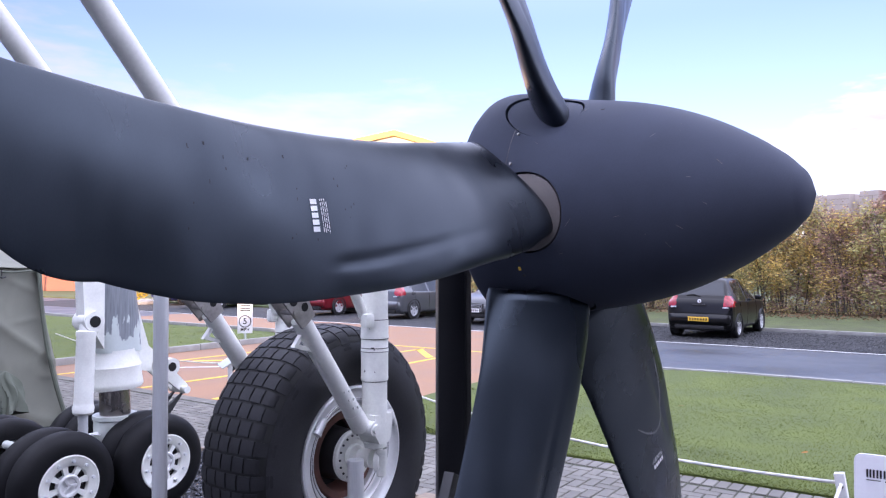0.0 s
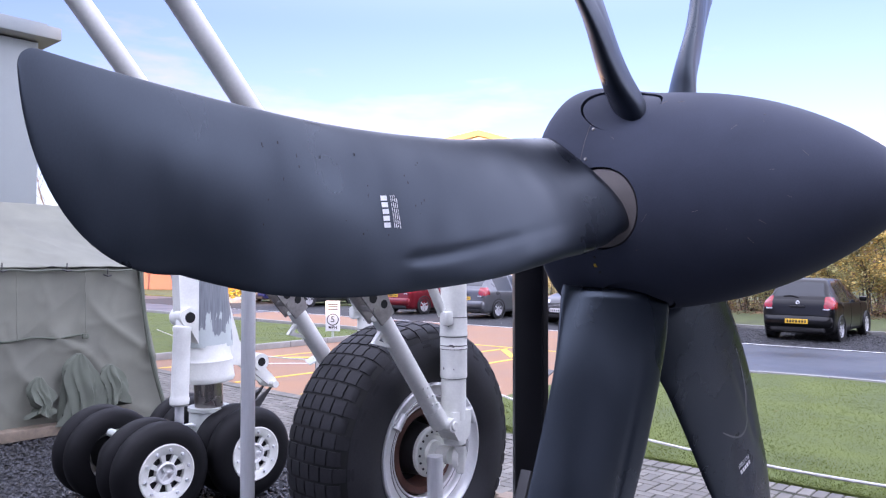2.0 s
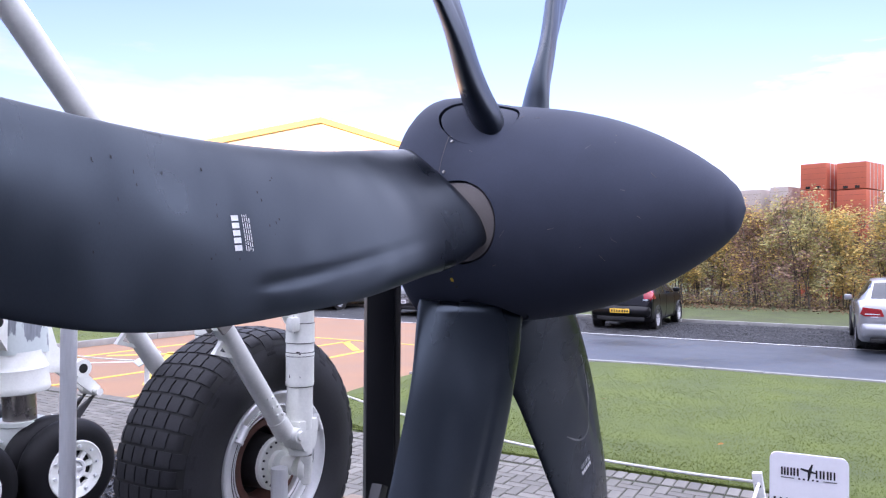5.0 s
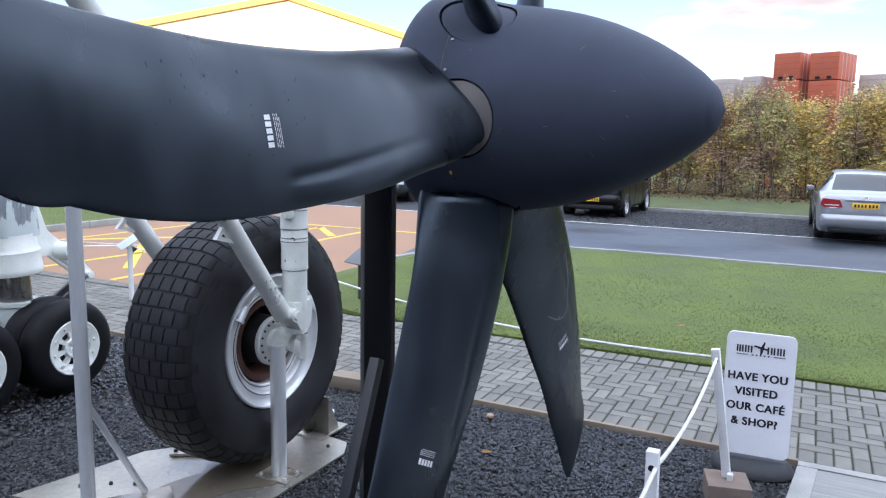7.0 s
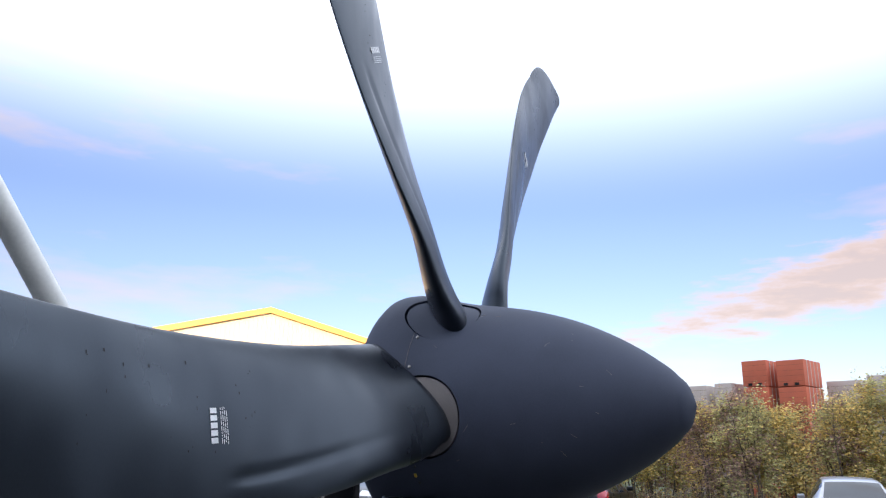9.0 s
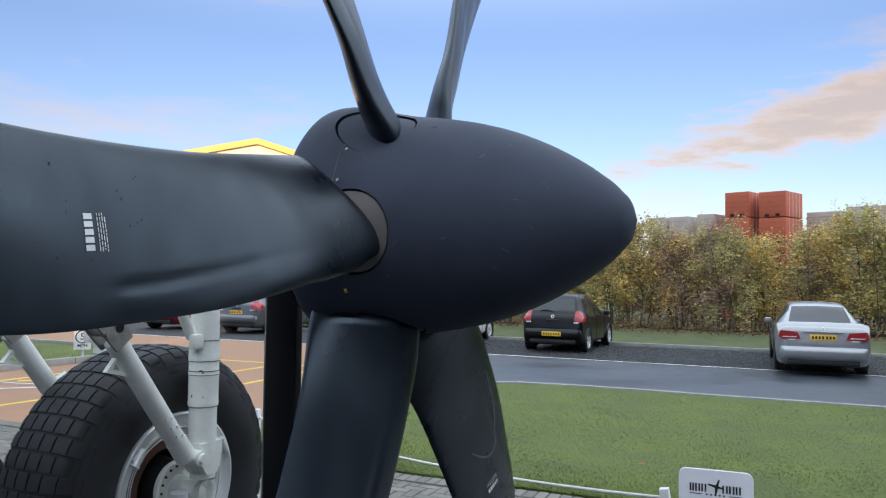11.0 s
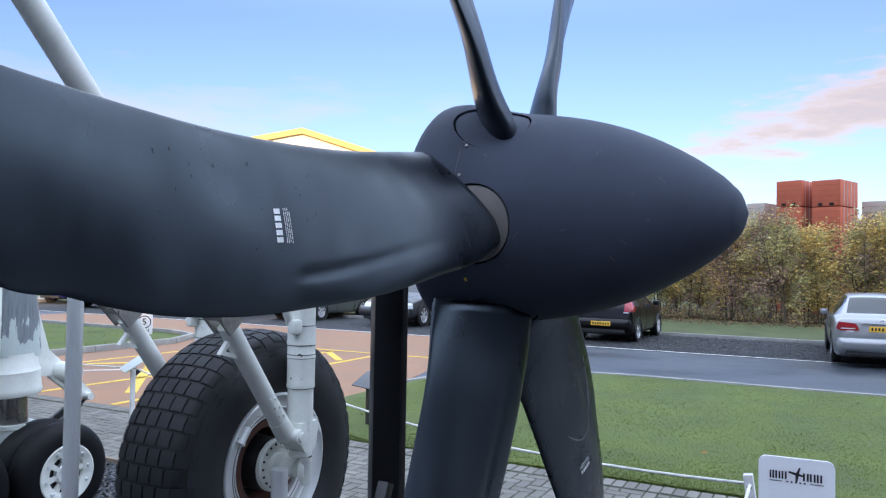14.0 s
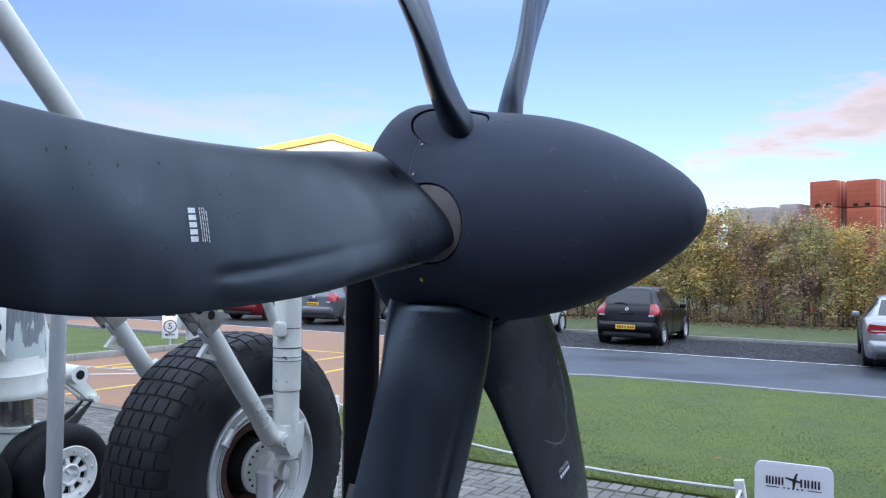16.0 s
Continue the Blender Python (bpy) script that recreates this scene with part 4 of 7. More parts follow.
    return t


build_wheel_leg()


def build_jack():
    t = thing("support_jack", "plain steel tube prop with a bolted foot under the axle", "support stand", pose(-2.86, 3.055, 0.012))
    bm = add_rod(bm_new(), (0, 0, .01), (0, 0, .775), .044, .044, 28)
    part("tube", bm, M_STEEL, t)
    bm = add_box(bm_new(), (0, 0, .006), (.22, .16, .012), bevel=.003)
    foot = part("foot", bm, M_PLATE, t)
    for sx in (-.085, .085):
        for sy in (-.055, .055):
            bm = add_rod(bm_new(), (sx, sy, .012), (sx, sy, .024), .011, .010, 6)
            part("bolt", bm, M_STEEL, foot)


build_jack()

bm = add_prism(bm_new(), [(-3.95, 2.18), (-2.72, 2.32), (-2.71, 3.49), (-2.79, 3.64), (-3.10, 3.68), (-3.42, 3.36), (-3.79, 2.92)], 0.0, .012)
tagged(solid("steel_base_plate", bm, M_PLATE, "wet patchy steel plate lying on gravel under the big tyre", "steel plate", smooth=0))


M_WET = material("wet_brown_film", (0.2, 0.165, 0.12), 0.1, metal=0.3, vary=0.25, scale=3, fine=30, bump=0.02, rough_vary=0.06)
bm = bm_new()
_edge = [(.34 + .07 * math.sin(3 * a + 1) + .05 * math.sin(5 * a), a) for a in [2 * math.pi * i / 48 for i in range(48)]]
add_prism(bm, [(-3.10 + .24 * r / .34 * math.cos(a) + .06 * math.sin(a), 2.93 + 1.1 * r * math.sin(a)) for r, a in _edge], .0125, .0155)
tagged(solid("wet_patch", bm, M_WET, "brown wet film spread over the steel plate", "puddle", "structure", smooth=0))


def build_tie_bracket():
    t = thing("tie_bracket", "small flat steel bracket bolted to the base plate", "bracket", pose(-3.52, 3.02, .014, 0, 0, 32))
    part("strap", add_box(bm_new(), (0, 0, .010), (.22, .07, .018), bevel=.003), M_PLATE, t)
    for x in (-.08, .08):
        part("bolt", add_rod(bm_new(), (x, 0, .018), (x, 0, .034), .013, .011, 6), M_DARK_METAL, t)


build_tie_bracket()
for x, y in ((-3.60, 2.52), (-3.48, 2.58), (-3.72, 2.42), (-2.85, 3.52)):
    solid("plate_bolt", add_rod(bm_new(), (0, 0, 0), (0, 0, .016), .012, .010, 6), M_DARK_METAL, "dark hexagon bolt in the steel plate", "bolt", m=pose(x, y, .012), group="bolts of the steel plate")


def build_chock(m, group="wheel chocks"):
    t = thing("wheel_chock", "bent metal wheel chock wedged against the tyre", "chock", m, group)
    bm = bm_new()
    add_prism(bm, [(0, 0), (.30, 0), (.30, .012), (.02, .012)], -.12, .12, Matrix(((1, 0, 0, 0), (0, 0, 1, 0), (0, 1, 0, 0), (0, 0, 0, 1))))
    part("sole", bm, M_PLATE, t)
    for lo in (-.10, .09):
        bm = add_prism(bm_new(), [(.10, .012), (.22, .012), (.10, .26)], lo, lo + .01, Matrix(((1, 0, 0, 0), (0, 0, 1, 0), (0, 1, 0, 0), (0, 0, 0, 1))))
        part("web", bm, M_PLATE, t)
    bm = add_box(bm_new(), (.095, 0, .135), (.012, .22, .25), bevel=.002)
    part("face", bm, M_PLATE, t)


build_chock(pose(WX + .12, WY + .42, 0.014, 0, 0, 90))


def build_pole():
    t = thing("steel_pole", "tall bare steel scaffold tube with a raking foot brace", "pole", pose(-3.41, 2.235, 0.012))
    bm = add_rod(bm_new(), (0, 0, .01), (0, 0, 1.86), .036, .036, 24)
    part("tube", bm, M_STEEL, t)
    bm = add_rod(bm_new(), (0, .01, .60), (.07, .29, .02), .017, .017, 14)
    part("brace", bm, M_STEEL, t)
    bm = add_box(bm_new(), (.19, .06, .007), (.44, .15, .012), pose(0, 0, 0, 0, 0, 55), bevel=.003)
    foot = part("foot", bm, M_PLATE, t)
    bm = add_box(bm_new(), (0, 0, .006), (.16, .16, .012), bevel=.003)
    part("base", bm, M_PLATE, t)


build_pole()

# ---- bogie undercarriage ----
def small_wheel(t, x, y, z, sgn):
    """A small aircraft wheel whose outer face looks along sgn * x."""
    bm = bm_new()
    r, w = .355, .095
    prof = [(-w, .205), (-w - .004, .25), (-w + .002, .30), (-w + .03, .338), (-w + .062, .352), (0, .355)]
    prof = prof + [(-s, q) for s, q in reversed(prof[:-1])]
    add_lathe(bm, prof, (x, y, z), (1, 0, 0), seg=56)
    wheel = part("tyre", bm, M_RUBBER, t, "", 60)
    bm = bm_new()
    f = sgn
    # rim: a wide bright flange, then a step down to the dark well
    add_lathe(bm, [(f * .085, .21), (f * .101, .208), (f * .104, .20), (f * .096, .188), (f * .094, .142), (f * .088, .135), (f * .06, .132)], (x, y, z), (1, 0, 0), seg=48)
    rim = part("rim", bm, M_WHITE_PAINT, wheel, "white painted rim flange")
    # flat black disc puts the shade between the spokes into its colour
    bm = bm_new()
    add_lathe(bm, [(f * .058, .133), (f * .056, 0)], (x, y, z), (1, 0, 0), seg=32)
    part("wheel_well_shade", bm, M_BLACK_AND_SHADE, wheel, "black disc for the shade behind the spokes")
    for i in range(8):
        bm = bm_new()
        m = pose(x, y, z) @ Matrix.Rotation(radians(45 * i + 12), 4, "X")
        a = [(-.013, .07), (.013, .07), (.020, .138), (-.020, .138)]
        add_prism(bm, a, f * .06, f * .086, m @ Matrix(((0, 0, 1, 0), (1, 0, 0, 0), (0, 1, 0, 0), (0, 0, 0, 1))))
        part("spoke", bm, M_WHITE_PAINT, wheel)
    bm = bm_new()
    add_lathe(bm, [(f * .058, .082), (f * .09, .079), (f * .096, .070), (f * .092, .056), (f * .078, .052), (f * .078, 0)], (x, y, z), (1, 0, 0), seg=36)
    cap = part("hub_cap", bm, M_ALU, wheel, "bare metal hub cap")
    if abs(x) > .4:
        for i in range(3):
            m = pose(x, y, z) @ Matrix.Rotation(radians(120 * i + 30), 4, "X")
            part("cap_rib", add_box(bm_new(), (f * .084, 0, .028), (.012, .02, .056), m, bevel=.003), M_ALU, cap)
        for i in range(10):
            bm = bm_new()
            a = radians(36 * i + 10)
            add_rod(bm, (x + f * .092, y + math.cos(a) * .166, z + math.sin(a) * .166), (x + f * .112, y + math.cos(a) * .166, z + math.sin(a) * .166), .013, .010, 8)
            part("wheel_nut", bm, M_STEEL, wheel)


def build_bogie():
    bx, by = -5.68, 3.08
    t = thing("bogie_undercarriage", "aircraft main undercarriage leg with a bogie of eight small black tyres", "aircraft wheels", pose(bx, by, -.005))
    for y in (-.37, .37):
        for x, s in ((.49, 1), (.28, 1), (-.28, -1), (-.49, -1)):
            small_wheel(t, x, y, .355, s)
    for y in (-.37, .37):
        part("axle", add_rod(bm_new(), (-.5, y, .355), (.5, y, .355), .05, .05, 20), M_GREY_PAINT, t)
        part("brake_drum", add_rod(bm_new(), (-.14, y, .355), (.14, y, .355), .17, .17, 30), M_DARK_METAL, t)
    bm = bm_new()
    add_box(bm, (0, 0, .44), (.17, .86, .16), bevel=.04)
    add_rod(bm, (.12, -.37, .50), (.12, .37, .50), .016, .016, 12)
    add_rod(bm, (-.1, -.46, .56), (.13, -.46, .56), .03, .03, 16)
    part("bogie_beam", bm, M_GREY_PAINT, t, "pale grey bogie beam")
    bm = bm_new()
    for i in range(4):
        part("brake_pipe", add_tube(bm_new(), [(.10 + .02 * i, -.28 + .1 * k, .56 + .02 * math.sin(k * 1.7 + i)) for k in range(6)], .008, 6), M_STEEL, t)
    add_rod(bm, (0, .06, .46), (0, .05, .66), .165, .155, 36)
    add_rod(bm, (0, .05, .66), (0, .05, .69), .165, .165, 36)
    part("lower_socket", bm, M_GREY_PAINT, t)
    bm = bm_new()
    add_rod(bm, (0, .05, .68), (0, .035, .98), .112, .112, 40)
    part("oleo", bm, M_CHROME, t, "bare polished oleo tube")
    bm = bm_new()
    add_lathe(bm, [(0, .13), (0, .205), (.02, .215), (.05, .21), (.15, .20), (.17, .205), (.2, .19), (.3, .185)], (0, .035, .90), (0, -.05, 1), seg=44)
    leg = part("leg_collar", bm, M_WHITE_PAINT, t)
    # upper casting, worn to bare metal on its faces, leaning back
    bm = bm_new()
    rings = []
    for z, cy, cx, ry, rx in ((1.18, .03, 0, .19, .17), (1.35, .01, 0, .20, .17), (1.6, -.02, 0, .195, .17), (1.9, -.08, 0, .22, .18), (2.2, -.18, 0, .25, .2), (2.6, -.32, 0, .27, .2), (3.1, -.5, 0, .25, .19)):
        rings.append([bm.verts.new((cx + rx * math.copysign(abs(math.cos(a)) ** .7, math.cos(a)), cy + ry * math.copysign(abs(math.sin(a)) ** .7, math.sin(a)), z)) for a in [2 * math.pi * i / 32 for i in range(32)]])
    for a, b in zip(rings, rings[1:]):
        for i in range(32):
            bm.faces.new((a[i], a[(i + 1) % 32], b[(i + 1) % 32], b[i]))
    bm.faces.new(rings[-1])
    part("upper_casting", bm, M_FLAKED, t, "white leg casting flaked to bare metal")
    bm = bm_new()
    # white web plates framing the casting
    m = Matrix(((0, 0, 1, 0), (1, 0, 0, 0), (0, 1, 0, 0), (0, 0, 0, 1)))
    add_prism(bm, [(.16, 1.02), (.40, .98), (.44, 1.07), (.30, 1.20), (.20, 1.52), (.17, 1.5)], -.05, .05, m)
    add_prism(bm, [(-.16, 1.22), (-.16, 1.9), (-.24, 2.2), (-.42, 2.5), (-.5, 2.5), (-.34, 1.9), (-.31, 1.42), (-.24, 1.36)], .08, .19, m)
    for y, z, r in ((-.25, 1.43, .075), (.40, 1.03, .07), (-.30, 1.9, .05)):
        add_rod(bm, (.04, y, z), (.22, y, z), r, r, 26)
    part("web_plate", bm, M_WHITE_PAINT, t, "white painted web plates")
    # black discs on the solid bosses paint the shade of open holes
    for y, z, r in ((-.25, 1.43, .042), (.40, 1.03, .036)):
        bm = add_rod(bm_new(), (.219, y, z), (.223, y, z), r, r, 20)
        part("pin_hole_shade", bm, M_BLACK_AND_SHADE, t, "black disc for the shade in a pin hole")
    # side damper
    bm = bm_new()
    add_lathe(bm, [(0, 0), (0, .06), (.015, .072), (.055, .074), (.065, .069), (.09, .066), (.56, .065), (.575, .069), (.60, .069), (.61, .05), (.66, .045), (.66, 0)], (.16, -.30, .76), (0, .03, 1), seg=32)
    damper = part("damper", bm, M_WHITE_PAINT, t, "white damper cylinder with end collars", 30)
    part("damper_rod", add_rod(bm_new(), (.16, -.30, .5), (.16, -.30, .77), .034, .034, 20), M_STEEL, damper, "bright damper rod")
    part("damper_eye", add_lathe(bm_new(), [(-.05, .03), (-.05, .055), (.05, .055), (.05, .03)], (.16, -.275, 1.44), (1, 0, 0), seg=24, close=True), M_WHITE_PAINT, damper)
    # torque links
    for s in (-1, 1):
        bm = bm_new()
        add_prism(bm, [(.36, .98), (.46, 1.04), (.66, .84), (.62, .77)], s * .055 - .014, s * .055 + .014, m)
        part("torque_link", bm, M_WHITE_PAINT, t)
        part("torque_link", add_prism(bm_new(), [(.60, .77), (.66, .83), (.42, .54), (.28, .58)], s * .055 - .018, s * .055 + .010, m), M_DARK_METAL, t, "dark bare lower torque link")
    part("link_pin", add_rod(bm_new(), (-.09, .61, .81), (.13, .61, .81), .03, .03, 16), M_WHITE_PAINT, t)
    part("link_pin", add_rod(bm_new(), (-.1, .36, .59), (.14, .36, .59), .065, .065, 24), M_WHITE_PAINT, t)
    # the leg stands a little off the middle of the beam
    for ob in t.children:
        if ob.name.split(".")[0] in ("lower_socket", "oleo", "leg_collar", "upper_casting", "web_plate", "pin_hole_shade", "damper", "torque_link", "link_pin"):
            ob.matrix_basis = pose(.12, .19, 0)


build_bogie()


# ---- pavement sign ----
FONT_BLACK = material("black_sign_ink", (0.012, 0.012, 0.014), 0.5)
M_SIGN = material("white_sign_panel", (0.86, 0.85, 0.88), 0.45, vary=0.05, scale=3, fine=60, bump=0.02)
M_FOOT = material("dark_grey_rubber_base", (0.038, 0.038, 0.042), 0.7, vary=0.2, scale=8, fine=90, bump=0.2)


def text_bm(words, size, bold=0.0, align="CENTER"):
    cu = bpy.data.curves.new("words", "FONT")
    cu.body, cu.size, cu.align_x, cu.align_y = words, size, align, "CENTER"
    cu.offset, cu.extrude, cu.space_character = bold, 0.0006, 1.10
    ob = bpy.data.objects.new("words", cu)
    scene.collection.objects.link(ob)
    bpy.context.view_layer.update()
    me = bpy.data.meshes.new_from_object(ob.evaluated_get(bpy.context.evaluated_depsgraph_get()))
    bm = bmesh.new()
    bm.from_mesh(me)
    bpy.data.objects.remove(ob)
    bpy.data.curves.remove(cu)
    bpy.data.meshes.remove(me)
    return bm


def rounded_rect(w, h, r, n=8):
    out = []
    for cx, cy, a0 in ((w / 2 - r, h / 2 - r, 0), (-w / 2 + r, h / 2 - r, 90), (-w / 2 + r, -h / 2 + r, 180), (w / 2 - r, -h / 2 + r, 270)):
        for i in range(n + 1):
            a = radians(a0 + 90 * i / n)
            out.append((cx + r * math.cos(a), cy + r * math.sin(a)))
    return out


def build_sign():
    t = thing("pavement_sign", "white cafe and shop advertising board on a dark rubber base", "pavement sign", pose(-.452, 4.53, 0, 0, 0, 3))
    # board plane: x across, z up, face looking to -y and a little up
    face = pose(0, 0, .465, 86, 0, 0)
    bm = add_prism(bm_new(), rounded_rect(.385, .74, .04), -.012, .012, face)
    board = part("board", bm, M_SIGN, t, "white rounded board with black lettering", 30)
    for words, y, size in (("HAVE YOU", .104, .063), ("VISITED", .013, .063), ("OUR CAF\u00c9", -.078, .063), ("& SHOP?", -.169, .063)):
        bm = bm_new()
        for q in (-1, 0, 1):
            b2 = text_bm(words, size, 0.0013)
            bmesh.ops.transform(b2, matrix=face @ pose(-.008 + q * .0013, y, .0135 + q * .0001) @ Matrix.Diagonal((1.0, 1.04, 1, 1)), verts=b2.verts)
            merge(bm, b2)
        part("lettering", bm, FONT_BLACK, board, "bold black words", 0)
    # museum emblem as plain shapes: blocks, rules and a small aeroplane outline
    f2 = face @ pose(0, .272, .0135)
    for x0, x1 in ((-.135, -.112), (-.106, -.080), (-.074, -.048), (.034, .062), (.068, .096), (.102, .128)):
        for u in (x0, x1 - .009):
            part("emblem_block", add_prism(bm_new(), [(u, -.02), (u + .009, -.02), (u + .009, .022), (u, .022)], 0, .0008, f2), FONT_BLACK, board, "", 0)
    for x0 in (-.135, .07):
        part("emblem_rule", add_prism(bm_new(), [(x0, -.035), (x0 + .065, -.035), (x0 + .065, -.031), (x0, -.031)], 0, .0008, f2), FONT_BLACK, board, "", 0)
    for i in range(5):
        x0 = -.05 + .022 * i
        part("emblem_bar", add_prism(bm_new(), [(x0, -.037), (x0 + .01, -.037), (x0 + .01, -.029), (x0, -.029)], 0, .0008, f2), FONT_BLACK, board, "", 0)
    bm = add_prism(bm_new(), [(-.004, -.03), (.006, -.028), (.012, .004), (.034, .002), (.034, .010), (.014, .016), (.022, .05), (.014, .05), (0, .02), (-.038, .026), (-.040, .018), (-.004, .006)], 0, .001, f2)
    part("emblem_aeroplane", bm, FONT_BLACK, board, "small black aeroplane silhouette", 0)
    bm = bm_new()
    rings = []
    for z, k in ((0, 1), (.02, 1), (.05, .86), (.075, .6)):
        rings.append([bm.verts.new((math.cos(a) * .235 * k ** .35, math.sin(a) * .17 * k, z)) for a in [2 * math.pi * i / 40 for i in range(40)]])
    for a, b in zip(rings, rings[1:]):
        for i in range(40):
            bm.faces.new((a[i], a[(i + 1) % 40], b[(i + 1) % 40], b[i]))
    bm.faces.new(list(reversed(rings[0])))
    bm.faces.new(rings[-1])
    part("rubber_base", bm, M_FOOT, t, "dark grey oval rubber base")


build_sign()

# ---- rope barrier ----
M_ROPE = material("white_rope", (0.75, 0.735, 0.67), 0.8, vary=0.2, scale=20, fine=200, bump=0.4)
M_WOOD_WHITE = material("white_painted_timber", (0.76, 0.75, 0.74), 0.6, vary=0.12, scale=6, fine=70, bump=0.15)
M_BLOCK = material("brown_concrete_block", (0.2, 0.15, 0.12), 0.9, vary=0.2, scale=10, fine=90, bump=0.5)


def build_post(x, y, z0, h, tilt, block, label):
    t = thing("rope_post", label, "rope post", pose(x, y, z0), "white rope posts")
    m = pose(0, 0, 0, 0, tilt, 0)
    bm = add_box(bm_new(), (0, 0, h / 2), (.045, .045, h), m, bevel=.004)
    part("timber", bm, M_WOOD_WHITE, t)
    # the timber is solid; a black disc paints the hole's shade
    bm = add_rod(bm_new(), m @ Vector((0, -.024, h - .06)), m @ Vector((0, -.0215, h - .06)), .012, .012, 16)
    part("rope_hole_shade", bm, M_BLACK_AND_SHADE, t, "black disc for the shade in the rope hole")
    if block:
        bm = add_box(bm_new(), (.02, -.035, .01), (.03, .045, .05), bevel=.004)
        part("metal_angle", bm, M_STEEL, t, "small steel fixing angle")


bm = add_box(bm_new(), (0, 0, .062), (.225, .225, .125), bevel=.006)
solid("anchor_block", bm, M_BLOCK, "brown concrete block that holds a rope post", "concrete block", m=pose(-.545, 4.02, 0, 0, 0, 14))
build_post(-.553, 4.05, .125, .72, -8.5, True, "white timber rope post leaning on a concrete block")
build_post(-.672, 2.47, 0, .85, -1.0, False, "white timber rope post with a drilled top")


def build_rope(pts, sag, label):
    bm = bm_new()
    path = []
    for (a, b) in zip(pts, pts[1:]):
        a, b = Vector(a), Vector(b)
        n = 16
        for i in range(n):
            u = i / n
            p = a.lerp(b, u)
            p.z -= sag * 4 * u * (1 - u)
            path.append(p)
    path.append(Vector(pts[-1]))
    add_tube(bm, path, .0085, 8)
    return solid("barrier_rope", bm, M_ROPE, label, "rope", group="barrier ropes")


build_rope([(-.648, 4.05, .79), (-3.9, 4.98, .76)], .08, "slack white rope strung between posts beside the path")
build_rope([(-3.9, 4.98, .76), (-7.34, 5.88, .66)], .10, "slack white rope strung between posts beside the path")
build_rope([(-.648, 4.02, .79), (-.672, 2.49, .79)], .06, "white rope hanging between two leaning posts")
build_rope([(-.672, 2.45, .79), (-.9, .6, .5)], .12, "white rope running down from a post")
build_rope([(-7.34, 5.88, .66), (-14.2, 7.4, .55)], .12, "slack white rope strung between posts beside the path")
build_post(-3.9, 4.98, 0, .82, 0, False, "white timber rope post behind the big tyre")


def build_lectern(x, y, rz, label, h=.70, wide=.40, post_mat=None, panel_mat=None):
    t = thing("information_lectern", label, "information board", pose(x, y, 0, 0, 0, rz), "information lecterns")
    bm = add_box(bm_new(), (0, 0, h / 2 - .02), (.05, .05, h - .04), bevel=.004)
    part("post", bm, post_mat or M_WOOD_WHITE, t)
    bm = add_box(bm_new(), (0, 0, 0), (wide, .28, .014), pose(0, 0, h, -32, 0, 0), bevel=.003)
    part("panel", bm, panel_mat or M_GREY_PAINT, t, "grey tilted panel back")
    part("bracket", add_prism(bm_new(), [(-.09, -.09), (.0, -.16), (.05, -.02)], -.012, .012, pose(0, 0, h) @ Matrix(((0, 0, 1, 0), (1, 0, 0, 0), (0, 1, 0, 0), (0, 0, 0, 1)))), M_DARK_METAL, t)


build_lectern(-7.36, 5.9, 150, "white post with a tilted pale information panel")
build_lectern(-5.105, 7.37, 160, "low tilted grey information panel at the lawn edge", .52, .36, M_SIDE, material("grey_panel", (0.11, 0.11, 0.112), 0.5))

# ---- tent ----
M_CANVAS_DARK = material("green_canvas_flap", (0.125, 0.14, 0.108), 0.9, vary=0.2, scale=5, fine=240, bump=0.3, depth=0.003)


def canvas_sheet(fn, nu, nv):
    bm = bm_new()
    g = [[bm.verts.new(fn(i / nu, j / nv)) for j in range(nv + 1)] for i in range(nu + 1)]
    for i in range(nu):
        for j in range(nv):
            bm.faces.new((g[i][j], g[i + 1][j], g[i + 1][j + 1], g[i][j + 1]))
    return bm


def thicken(ob, d):
    mod = ob.modifiers.new("thickness", "SOLIDIFY")
    mod.thickness = d
    return ob


